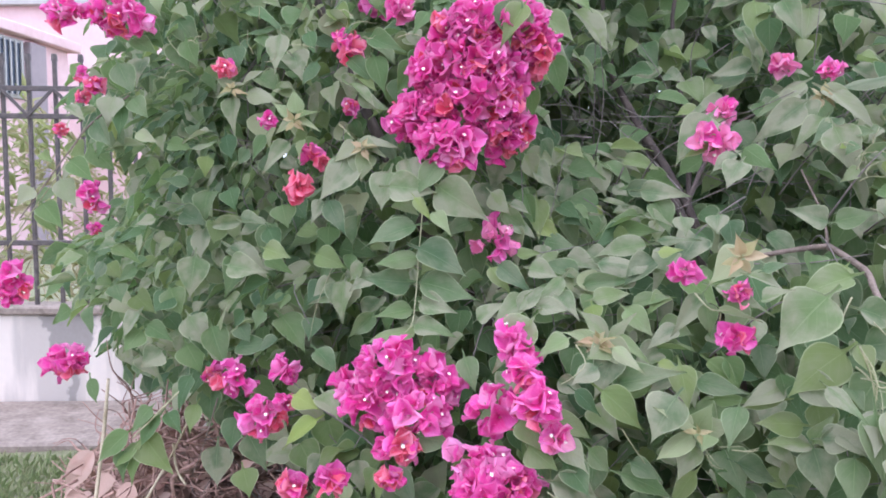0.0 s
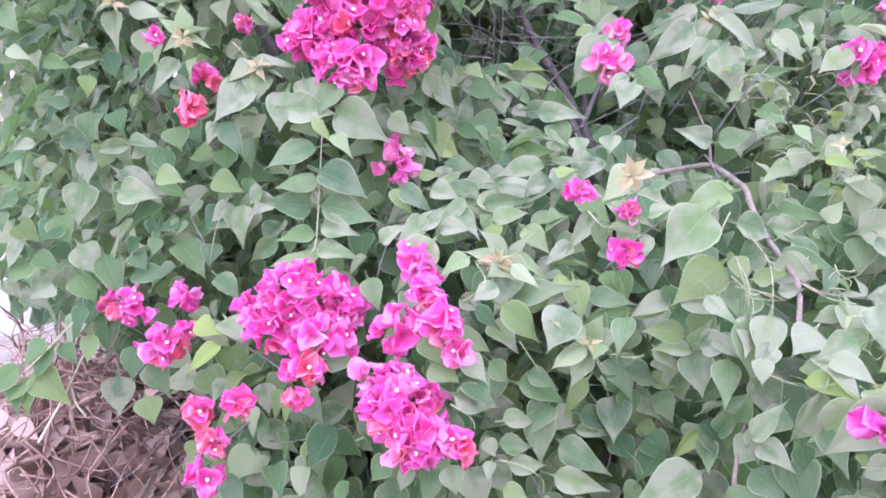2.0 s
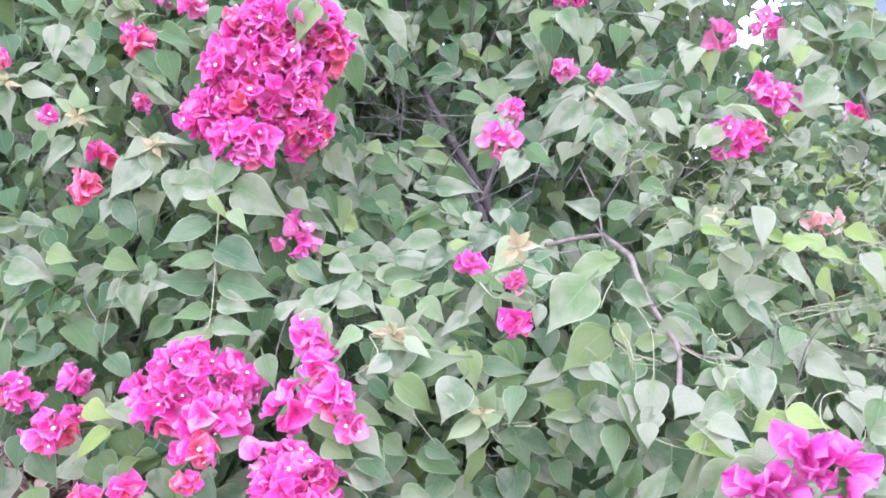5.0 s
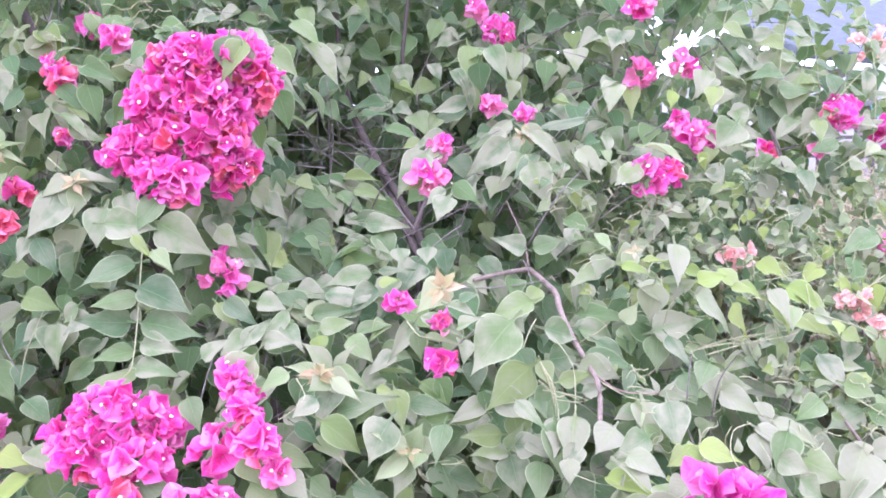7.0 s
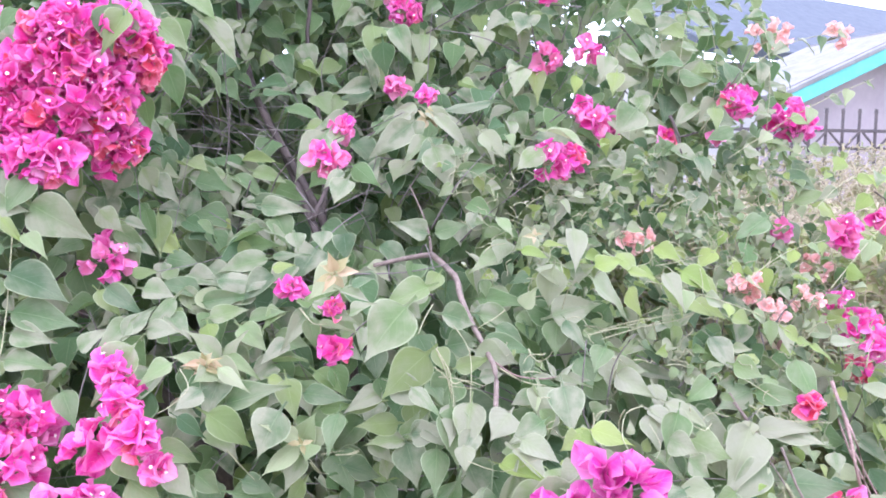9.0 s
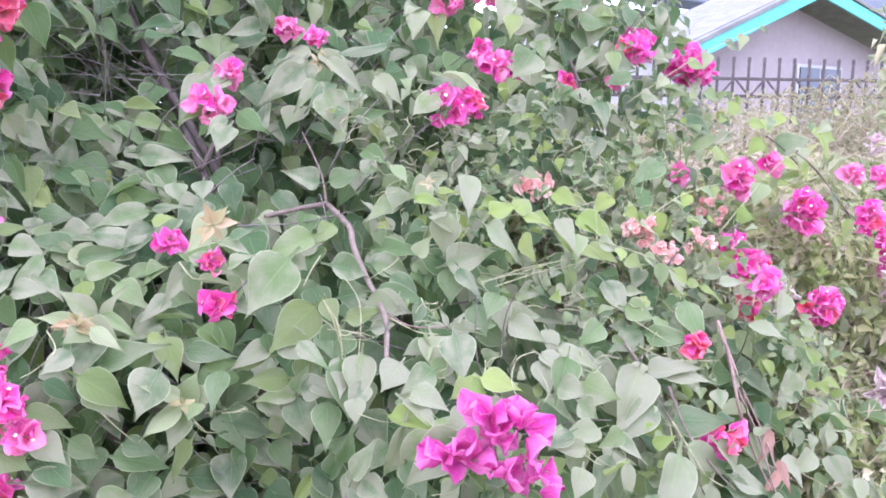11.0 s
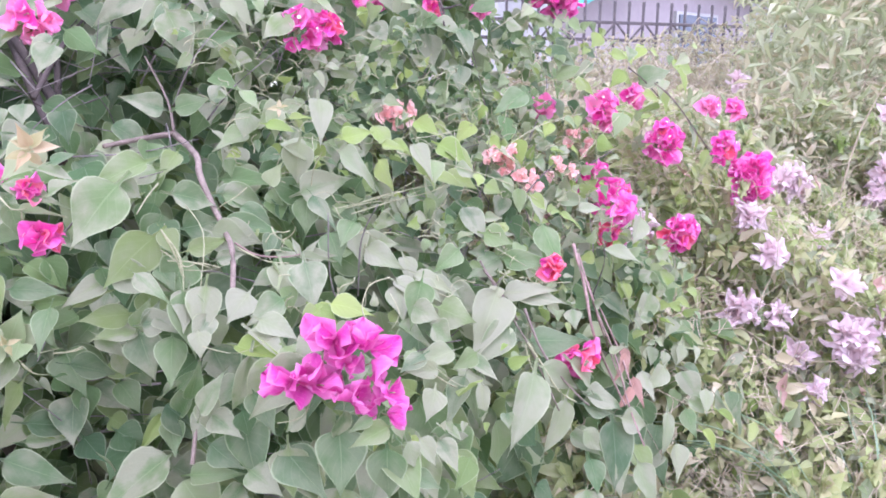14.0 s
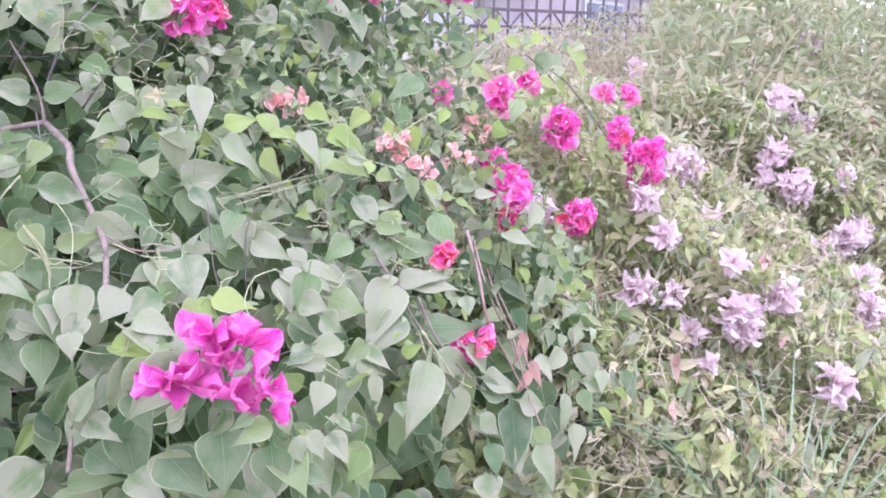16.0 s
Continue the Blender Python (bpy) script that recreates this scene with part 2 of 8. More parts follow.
SHEET = rough_material("grey_roof_sheet", (0.13, 0.125, 0.12), (0.22, 0.21, 0.2), 4, 0.8, 0.3)
GLASS, n, l, b = shader("dark_window_glass", 0.08)
b.inputs["Base Color"].default_value = (0.03, 0.04, 0.06, 1)

# whitewashed wall with dark streaks of damp that run down from its top
PLASTER, n, l, b = shader("stained_whitewash", 0.85)
streak = ramp(n, l, noise_at(n, l, 2.2, 6, stretch=(1.6, 1.6, 0.25)), [(0.5, (0, 0, 0)), (0.57, (1, 1, 1))])
grain = noise_at(n, l, 30, 6)
place = n.new("ShaderNodeSeparateXYZ")
l.new(n.new("ShaderNodeNewGeometry").outputs["Position"], place.inputs[0])
aside = maths(n, l, "ABSOLUTE", maths(n, l, "ADD", maths(n, l, "ADD", place.outputs[0], 2.3), maths(n, l, "MULTIPLY", noise_at(n, l, 7, 5), 0.3)), 0)
fan = maths(n, l, "MULTIPLY", maths(n, l, "MAXIMUM", maths(n, l, "SUBTRACT", place.outputs[2], 0.22), 0), 0.5)
runnel = ramp(n, l, maths(n, l, "SUBTRACT", aside, fan), [(0.03, (1, 1, 1)), (0.06, (0, 0, 0))])
col = mixed(n, l, maths(n, l, "MULTIPLY", maths(n, l, "MAXIMUM", runnel, maths(n, l, "MULTIPLY", streak, 0.5)), 0.8), (0.7, 0.6, 0.525), (0.16, 0.14, 0.13))
l.new(mixed(n, l, maths(n, l, "MULTIPLY", grain, 0.25), col, (0.5, 0.48, 0.45)), b.inputs["Base Color"])
bumped(n, l, b, grain, 0.5, 0.004)

# ---------------------------------------------------------------- building helpers
GROUND = -0.05
rng = np.random.default_rng(7)


def mesh_from(name, verts, faces, mats, uvs=None, slots=None, smooth=True):
    me = bpy.data.meshes.new(name)
    me.from_pydata([tuple(v) for v in verts], [], [tuple(f) for f in faces])
    for m in mats:
        me.materials.append(m)
    if uvs is not None:
        layer = me.uv_layers.new(name="UVMap")
        index = np.zeros(len(me.loops), dtype=np.int32)
        me.loops.foreach_get("vertex_index", index)
        layer.data.foreach_set("uv", np.asarray(uvs, dtype=np.float32)[index].ravel())
    if slots is not None:
        me.polygons.foreach_set("material_index", np.asarray(slots, dtype=np.int32))
    if smooth:
        me.polygons.foreach_set("use_smooth", np.ones(len(me.polygons), dtype=bool))
    me.update()
    return me


def part(name, data, parent=None, label=""):
    """Links a mesh or a bmesh made by box() as one part of its parent."""
    ob = new(name, data)
    if parent is not None:
        ob.parent = parent
    return tagged(ob, label)


def box(name, size, material, bevel=0.01, m=Matrix()):
    """A bevelled box of that size, centred at the origin, turned and moved by m."""
    bm = bmesh.new()
    bmesh.ops.create_cube(bm, size=1, matrix=Matrix.Diagonal((*size, 1)))
    if bevel:
        bmesh.ops.bevel(bm, geom=bm.edges[:], offset=bevel, segments=1, affect="EDGES")
    bm.transform(m)
    me = bpy.data.meshes.new(name)
    bm.to_mesh(me)
    bm.free()
    me.materials.append(material)
    return me


def thing(name, at=(0, 0, 0), **tags):
    ob = new(name)
    ob.empty_display_size = 0.1
    ob.location = at
    return tagged(ob, **tags)


def tube(points, r0, r1, sides=7, wobble=0.0):
    """Vertices and faces of a tapering tube along the points, with closed ends."""
    pts = [Vector(p) for p in points]
    dense = []
    for i in range(len(pts) - 1):
        p0, p1, p2, p3 = pts[max(i - 1, 0)], pts[i], pts[i + 1], pts[min(i + 2, len(pts) - 1)]
        for k in range(4):
            u = k / 4
            dense.append(0.5 * (2 * p1 + (p2 - p0) * u + (2 * p0 - 5 * p1 + 4 * p2 - p3) * u * u + (3 * p1 - p0 - 3 * p2 + p3) * u ** 3))
    dense.append(pts[-1])
    verts, faces = [], []
    for i, p in enumerate(dense):
        d = (dense[min(i + 1, len(dense) - 1)] - dense[max(i - 1, 0)]).normalized()
        a = d.orthogonal().normalized()
        c = d.cross(a)
        u = i / (len(dense) - 1)
        for k in range(sides):
            w = 2 * math.pi * k / sides
            r = (r0 + (r1 - r0) * u) * (1 + wobble * noise.noise(p * 60 + Vector((k * 3.1, 0, 0))))
            verts.append(p + r * (math.cos(w) * a + math.sin(w) * c))
        if i:
            s = (i - 1) * sides
            faces += [(s + k, s + (k + 1) % sides, s + sides + (k + 1) % sides, s + sides + k) for k in range(sides)]
    faces += [tuple(range(sides))[::-1], tuple(range(len(verts) - sides, len(verts)))]
    return verts, faces


def joined(tubes):
    verts, faces = [], []
    for v, f in tubes:
        o = len(verts)
        verts += v
        faces += [tuple(i + o for i in q) for q in f]
    return verts, faces


# ---------------------------------------------------------------- leaf shapes
OVATE = ((0, 0.06), (0.02, 0.2), (0.07, 0.36), (0.15, 0.47), (0.25, 0.5), (0.37, 0.47), (0.49, 0.39), (0.61, 0.28), (0.73, 0.165), (0.84, 0.075), (0.93, 0.026), (1, 0.0))
STALKED = ((-0.24, 0.03), (-0.1, 0.024)) + OVATE
PLAIN = ((0, 0.05), (0.07, 0.37), (0.25, 0.5), (0.5, 0.38), (0.76, 0.15), (1, 0.0))
LANCE = ((0, 0.05), (0.28, 0.46), (0.66, 0.36), (1, 0.0))
BRACT = ((0, 0.1), (0.12, 0.4), (0.32, 0.56), (0.55, 0.56), (0.78, 0.4), (0.92, 0.18), (1, 0.0))


def leaf_shape(profile, cols, fold, droop, wave, seed, curl=0.0, crease=0.0):
    """Vertices (along, across, up; all for a leaf 1 long and 1 wide), faces and uvs."""
    verts, uvs, faces = [], [], []
    for i, (s, w) in enumerate(profile):
        for j in range(cols):
            v = -1 + 2 * j / (cols - 1)
            up = fold * abs(v) * w * 2 - droop * s * s + wave * math.sin(9 * s + seed + 2 * v) * v * v + curl * v * w * s + crease * s * math.sin(7 * v + 5 * s + seed)
            back = 0.0
            verts.append((s + back + 0.02 * math.sin(seed * 3 + s * 5) * (v == 0), v * w + 0.04 * math.sin(seed + 3 * s) * s, up))
            uvs.append((s, 0.5 + v / 2))
    for i in range(len(profile) - 1):
        for j in range(cols - 1):
            a = i * cols + j
            faces.append((a, a + cols, a + cols + 1, a + 1))
    return np.array(verts), np.array(uvs), np.array(faces)


def spread(shapes, base, along, normal, length, width):
    """Sets leaf shapes in turn at every base. Returns vertices, faces and uvs of all of them."""
    along = along / np.linalg.norm(along, axis=1, keepdims=True)
    normal = normal - along * np.sum(normal * along, axis=1, keepdims=True)
    normal = normal / np.linalg.norm(normal, axis=1, keepdims=True)
    side = np.cross(normal, along)
    vs, fs, us, count = [], [], [], 0
    for k, (v, uv, f) in enumerate(shapes):
        pick = slice(k, None, len(shapes))
        b, d, n, s, ln, w = base[pick], along[pick], normal[pick], side[pick], length[pick], width[pick]
        x = b[:, None] + v[None, :, :1] * (ln[:, None, None] * d[:, None]) + v[None, :, 1:2] * (w[:, None, None] * s[:, None]) + v[None, :, 2:] * (ln[:, None, None] * n[:, None])
        f = f[None] + (np.arange(len(b)) * len(v))[:, None, None] + count
        count += len(b) * len(v)
        vs.append(x.reshape(-1, 3)), fs.append(f.reshape(-1, f.shape[-1])), us.append(np.tile(uv, (len(b), 1)))
    return np.concatenate(vs), np.concatenate(fs), np.concatenate(us)


def foliage(name, parent, mats, shapes, base, along, normal, length, width, label="", choose=None):
    """One mesh of very many leaves, of kind stuff. choose: which material each leaf takes."""
    v, f, u = spread(shapes, base, along, normal, length, width)
    slots = None
    if choose is not None:
        slots = np.concatenate([np.repeat(choose[k::len(shapes)], len(s[2])) for k, s in enumerate(shapes)])
    return tagged(part(name, mesh_from(name, v, f, mats, u, slots), parent, label), kind="stuff")


MEDIUM = [leaf_shape(OVATE, 3, *q) for q in ((0.16, 0.12, 0.03, 0), (0.24, 0.2, 0.04, 1.3), (0.08, 0.28, 0.05, 2.1), (0.3, 0.05, 0.05, 3.7), (0.18, -0.08, 0.05, 5.0))]
COARSE = [leaf_shape(PLAIN, 3, *q) for q in ((0.16, 0.12, 0.03, 0), (0.24, 0.2, 0.04, 1.3), (0.08, 0.28, 0.05, 2.1), (0.3, 0.05, 0.05, 3.7), (0.18, -0.08, 0.05, 5.0))]
FINE = [leaf_shape(STALKED, 7, *q) for q in ((0.07, 0.14, 0.02, 0.2, 0.06), (0.12, 0.2, 0.03, 1.5, -0.08), (0.04, 0.24, 0.035, 2.6, 0.06), (0.15, 0.1, 0.03, 3.9, 0.07), (0.09, 0.17, 0.035, 5.2, -0.07), (-0.05, 0.12, 0.03, 4.4, 0), (0.12, 0.26, 0.035, 0.9, 0.1))]
POINTED = [leaf_shape(LANCE, 3, *q) for q in ((0.2, 0.15, 0.04, 0), (0.12, 0.3, 0.05, 2), (0.3, -0.1, 0.05, 4), (0.1, 0.1, 0.07, 5))]
DART = ((0, 0.06), (0.35, 0.5), (1, 0.0))
TINY = [leaf_shape(DART, 3, *q) for q in ((0.2, 0.15, 0.02, 0), (0.1, 0.35, 0.03, 2), (0.3, -0.05, 0.03, 4), (0.15, 0.5, 0.03, 1))]
NARROW = [leaf_shape(LANCE, 3, *q) for q in ((0.2, 0.15, 0.02, 0), (0.1, 0.35, 0.02, 2), (0.3, -0.05, 0.03, 4))]

# ---------------------------------------------------------------- ground
gx = np.concatenate([np.linspace(-600, -8, 8), np.linspace(-7, 9, 65), np.linspace(10, 600, 8)])
gy = np.concatenate([np.linspace(-600, -4, 6), np.linspace(-3, 9, 49), np.linspace(10, 900, 8)])
gv = [(x, y, GROUND + (0.025 * noise.noise(Vector((x * 1.7, y * 1.7, 0))) if abs(x) < 9 and abs(y) < 9 else 0)) for y in gy for x in gx]
gf = [(j * len(gx) + i, j * len(gx) + i + 1, (j + 1) * len(gx) + i + 1, (j + 1) * len(gx) + i) for j in range(len(gy) - 1) for i in range(len(gx) - 1)]
tagged(new("ground", mesh_from("ground", gv, gf, [SOIL])), label="dry grassy soil with sparse lawn", category="ground", kind="structure")

# ---------------------------------------------------------------- boundary wall and fence, along one line
NORMAL = Vector((-0.1296, 0.9916, 0)).normalized()
ALONG = Vector((NORMAL.y, -NORMAL.x, 0))
TURNED = math.degrees(math.atan2(ALONG.y, ALONG.x))


def on_fence(s, z, out=0.0, far=4.5):
    """The pose at s metres along the fence line, z up, out metres towards the camera's side."""
    p = NORMAL * (far - out) + ALONG * s
    return pose(p.x, p.y, z, 0, 0, TURNED)


# the line bends behind the bush: corner points of wall and fence, with the spacing of the pickets on each stretch
LINE = [(NORMAL * 4.5 + ALONG * -6.96).to_2d(), (NORMAL * 4.5 + ALONG * 2.6).to_2d(), Vector((4.2, 5.64)), Vector((14.0, 3.43))]
SPACING = (0.149, 0.155, 0.162)


def on_line(a, b, s, z, out=0.0):
    """The pose s metres from a towards b, z up, out metres towards the camera's side."""
    d = (b - a).normalized()
    p = a + d * s + Vector((d.y, -d.x)) * out
    return pose(p.x, p.y, z, 0, 0, math.degrees(math.atan2(d.y, d.x)))


fence = thing("iron_fence", label="dark painted iron picket fence with zigzag bracing", category="fence")
picket = box("picket", (0.022, 0.022, 1.44), IRON, 0.003)
top = bmesh.new()
top.from_mesh(picket)
bmesh.ops.create_cone(top, segments=6, radius1=0.018, radius2=0.014, depth=0.04, matrix=Matrix.Translation((0, 0, 0.735)))
top.to_mesh(picket)
top.free()
brace = box("brace", (0.215, 0.01, 0.02), IRON, 0.002)
for k, step in enumerate(SPACING):
    a, b = LINE[k], LINE[k + 1]
    ln = (b - a).length
    tagged(new("boundary_wall", box("boundary_wall", (ln + 0.08, 0.16, 0.62), PLASTER, 0.012, on_line(a, b, ln / 2, 0.2, -0.02))), label="low whitewashed boundary wall with dark damp streaks", category="wall", kind="structure")
    tagged(new("wall_coping", box("wall_coping", (ln + 0.1, 0.22, 0.05), CONCRETE, 0.01, on_line(a, b, ln / 2, 0.535 + 0.003 * k, -0.02))), label="weathered grey concrete coping on the low wall", category="coping", kind="structure")
    for z in (1.83, 1.67, 0.93):
        part("rail", box("rail", (ln, 0.012, 0.03), IRON, 0.003), fence).matrix_local = on_line(a, b, ln / 2, z, 0.02)
    for i in range(int((ln - 0.1) / step)):
        s = 0.094 + step * i
        part("picket", picket, fence).matrix_local = on_line(a, b, s, 1.275)
        part("brace", brace, fence).matrix_local = on_line(a, b, s + step / 2, 1.75, 0.03) @ pose(0, 0, 0, 0, 46 if i % 2 else -46, 0)
tagged(new("kerb_slab", box("kerb_slab", (16, 0.75, 0.06), CONCRETE, 0.015, on_fence(0, GROUND + 0.015, 0.45))), label="cracked concrete strip along the wall's foot", category="pavement", kind="structure")

# ---------------------------------------------------------------- houses beyond the fence
pink_house = thing("pink_house", label="pink plastered bungalow with thin eaves and grilled window", category="house")
part("wall", box("pink_wall", (4, 7, 4.1), PINK, 0.02, pose(-11.0, 11.9, 1.98)), pink_house)
part("eave", box("eave", (4.6, 7.4, 0.2), PINK, 0.02, pose(-11.1, 11.9, 4.12)), pink_house, "thin pink concrete eaves")
part("pilaster", box("pilaster", (0.2, 0.5, 4.0), MAUVE, 0.02, pose(-8.95, 14.15, 1.95)), pink_house, "greyish mauve pilaster")
win = part("window", box("window_frame", (0.1, 2.2, 1.1), WHITE, 0.01, pose(-8.98, 12.7, 3.4)), pink_house)
part("pane", box("pane", (0.02, 2.04, 0.96), GLASS, 0, pose(-8.92, 12.7, 3.4)), win)
for i in range(13):
    part("grille_bar", bpy.data.meshes.get("grille_bar") or box("grille_bar", (0.025, 0.03, 1.0), WHITE, 0), win).matrix_local = pose(-8.89, 11.74 + 0.16 * i, 3.4)
annex = thing("pink_annex", label="low pink outbuilding with a whitish eave", category="house")
part("wall", box("annex_wall", (6, 3, 5.7), PINK, 0.02, pose(-10.2, 19.5, 2.78)), annex)
part("eave", box("annex_eave", (6.4, 3.4, 0.22), WHITE, 0.02, pose(-10.2, 19.5, 5.7)), annex, "whitish eave")

mauve_house = thing("gabled_house", label="mauve plastered house with teal gable edges", category="house")
def gable(s0, s1, zl, zr, sa, za, out, thick, name, mat):
    """A gable wall from s0 to s1 with its apex at sa, za."""
    bm = bmesh.new()
    ring = [(s0, GROUND), (s1, GROUND), (s1, zr), (sa, za), (s0, zl)]
    f = bm.faces.new([bm.verts.new((s, 0, z)) for s, z in ring])
    g = bmesh.ops.extrude_face_region(bm, geom=[f])
    bmesh.ops.translate(bm, vec=(0, thick, 0), verts=[v for v in g["geom"] if isinstance(v, bmesh.types.BMVert)])
    bmesh.ops.recalc_face_normals(bm, faces=bm.faces[:])
    bm.transform(on_fence(0, 0, out, 9.7))
    me = bpy.data.meshes.new(name)
    bm.to_mesh(me)
    bm.free()
    me.materials.append(mat)
    return me
part("wall", gable(11.9, 18.6, 2.9, 3.2, 14.9, 4.0, 0, 0.3, "gable_wall", MAUVE), mauve_house)
def rafter(name, s0, z0, s1, z1, deep, high, mat, out):
    ln = math.hypot(s1 - s0, z1 - z0)
    return box(name, (ln, deep, high), mat, 0.01, on_fence((s0 + s1) / 2, (z0 + z1) / 2, out, 9) @ pose(0, 0, 0, 0, -math.degrees(math.atan2(z1 - z0, s1 - s0)), 0))
part("fascia", rafter("fascia", 11.0, 2.66, 14.85, 4.15, 0.05, 0.27, TEAL, 0.06), mauve_house, "teal painted fascia board")
part("fascia", rafter("fascia", 14.85, 4.15, 19.6, 3.14, 0.05, 0.25, TEAL, 0.06), mauve_house, "teal painted fascia board")
part("verge", rafter("verge", 11.0, 2.83, 14.85, 4.33, 0.12, 0.08, SHEET, 0.06), mauve_house, "pale grey verge strip over the teal fascia")
part("verge", rafter("verge", 14.85, 4.33, 19.6, 3.31, 0.12, 0.08, SHEET, 0.06), mauve_house, "pale grey verge strip over the teal fascia")
part("roof", rafter("roof_slope", 11.0, 2.84, 14.9, 4.36, 2.4, 0.1, SHEET, -1.2), mauve_house)
part("roof", rafter("roof_slope", 14.8, 4.36, 19.6, 3.34, 2.4, 0.1, SHEET, -1.2), mauve_house)
win = part("window", box("house_window", (1.7, 0.1, 1.2), WHITE, 0.01, on_fence(16.1, 2.2, -0.66, 9)), mauve_house)
for k in (-0.4, 0.4):
    part("pane", bpy.data.meshes.get("window_pane") or box("window_pane", (0.72, 0.03, 1.06), GLASS, 0), win).matrix_local = on_fence(16.1 + k, 2.2, -0.6, 9)
part("column", box("column", (0.25, 0.25, 3.2), WHITE, 0.02, on_fence(18.9, 1.55, -0.4, 9)), mauve_house)

blue_house = thing("blue_roofed_house", label="white building with a slate-blue roof far behind", category="house")
part("wall", box("far_wall", (42, 6, 5.2), WHITE, 0.03, on_fence(38, 2.55, 0, 20)), blue_house)
part("roof", box("far_roof", (44, 11, 0.3), ROOF, 0.03, on_fence(38, 7.69, -0.27, 20) @ pose(0, 0, 0, 28, 0, 0)), blue_house)

# ---------------------------------------------------------------- the bougainvillea
# how far the leaves stand back from the plain mound, on a lattice of soft bumps: one row for each x, from the foot up
RELIEF = (
    (-0.009, -0.011, -0.002, -0.015, 0.032, -0.003),
    (0.013, 0.029, 0.062, -0.01, -0.074, 0.049),
    (0.019, -0.149, -0.077, 0.219, -0.086, -0.099),
    (0.185, 0.207, -0.082, 0.014, 0.099, 0.165),
    (0.072, 0.017, -0.015, -0.019, -0.019, 0.121),
    (0.009, -0.174, 0.072, 0.175, -0.118, 0.053),
    (0.168, 0.054, -0.09, 0.095, -0.166, 0.025),
    (0.109, 0.067, -0.081, 0.11, -0.074, 0.126),
    (-0.02, 0.008, 0.004, 0.051, -0.071, 0.022),
)


def front(x, z):
    """How far off the bush's front stands at x, z: a mound that leans towards the path, with hollows and bulges."""
    w = np.maximum(z, 0.72) - 1.1
    y = 1.076 - 0.5 * x + 0.563 * w + 0.315 * x * x + 1.007 * x * w + 0.082 * w * w + 0.017 * x ** 3 - 0.47 * x * x * w
    c = np.clip((x - 0.6) / 0.5, 0, 1)
    y = np.minimum(y, 1.42 + 0.25 * np.maximum(0, z - 1.3) - 0.2 * c * c * (3 - 2 * c))
    for i, row in enumerate(RELIEF):
        for j, a in enumerate(row):
            y = y + a * np.exp(-((x + 0.35 - 0.22 * i) ** 2 + (z - 0.66 - 0.2 * j) ** 2) / 0.08)
    return y


bush = thing("bougainvillea_bush", (0.4, 1.7, GROUND), label="large bougainvillea bush with magenta bracts and heart-shaped leaves", category="bush")


def on_bush(name, data, label="", parent=None):
    ob = part(name, data, parent or bush, label)
    if parent is None:
        ob.matrix_parent_inverse = Matrix.Translation((-0.4, -1.7, -GROUND))
    return ob


def branch(points, r0, r1, mat=BARK, label="", name="branch"):
    v, f = tube(points, r0, r1, 8, 0.25)
    return on_bush(name, mesh_from(name, v, f, [mat]), label)


branch([(0.55, 1.75, GROUND), (0.56, 1.6, 0.5), (0.5, 1.45, 1.0), (0.44, 1.5, 1.22), (0.4, 1.82, 1.43), (0.33, 1.9, 1.65), (0.3, 1.92, 2.1)], 0.012, 0.005, name="trunk")
branch([(0.62, 1.8, GROUND), (0.66, 1.7, 0.6), (0.5, 1.55, 1.15), (0.36, 1.8, 1.5), (0.2, 1.95, 1.9)], 0.016, 0.006, name="trunk")
branch([(0.46, 1.55, 1.1), (0.5, 1.74, 1.4), (0.48, 1.85, 1.7), (0.55, 1.86, 2.1)], 0.007, 0.004)
branch([(0.42, 1.42, 1.25), (0.54, 1.6, 1.4), (0.72, 1.65, 1.5), (0.95, 1.6, 1.62)], 0.005, 0.002)
branch([(0.5, 1.75, GROUND), (0.3, 1.6, 0.6), (-0.1, 1.6, 1.2), (-0.4, 1.7, 1.8)], 0.025, 0.01, name="trunk")
branch([(0.491, 1.199, 1.180), (0.555, 1.223, 1.188), (0.606, 1.230, 1.194)], .0035, .0052, TWIG)
branch([(0.606, 1.229, 1.193), (0.607, 1.106, 1.168), (0.596, 1.051, 1.145), (0.598, 1.002, 1.107), (0.592, 0.926, 1.080), (0.586, 0.879, 1.061), (0.574, 0.849, 1.016)], .0054, .0034, TWIG)
branch([(0.606, 1.230, 1.194), (0.608, 1.264, 1.245), (0.584, 1.298, 1.320)], .0028, .0015, TWIG)
branch([(1.315, 0.974, 0.894), (1.287, 0.913, 0.845), (1.267, 0.845, 0.789), (1.230, 0.773, 0.730), (1.214, 0.719, 0.680)], .002, .0014, RED_STEM)
branch([(1.313, 0.937, 0.851), (1.287, 0.853, 0.788), (1.268, 0.803, 0.742)], .0018, .0012, RED_STEM)
branch([(-0.062, 1.200, 1.249), (-0.066, 1.185, 1.184), (-0.067, 1.160, 1.132), (-0.069, 1.117, 1.075), (-0.081, 1.105, 1.058)], 0.0011, 0.0006, STEM)
branch([(-0.923, 1.391, 1.150), (-0.861, 1.392, 1.236), (-0.805, 1.393, 1.309), (-0.767, 1.423, 1.400), (-0.743, 1.428, 1.440), (-0.646, 1.408, 1.473)], 0.0013, 0.0006, STEM)
branch([(1.347, 1.083, 1.053), (1.490, 1.175, 1.091), (1.674, 1.282, 1.108)], .0025, .002, BARK)
branch([(1.151, 1.287, 1.469), (1.167, 1.277, 1.427), (1.172, 1.272, 1.391)], .0035, .002, BARK)
branch([(1.150, 1.254, 1.422), (1.202, 1.258, 1.433)], .0018, .0012, BARK)
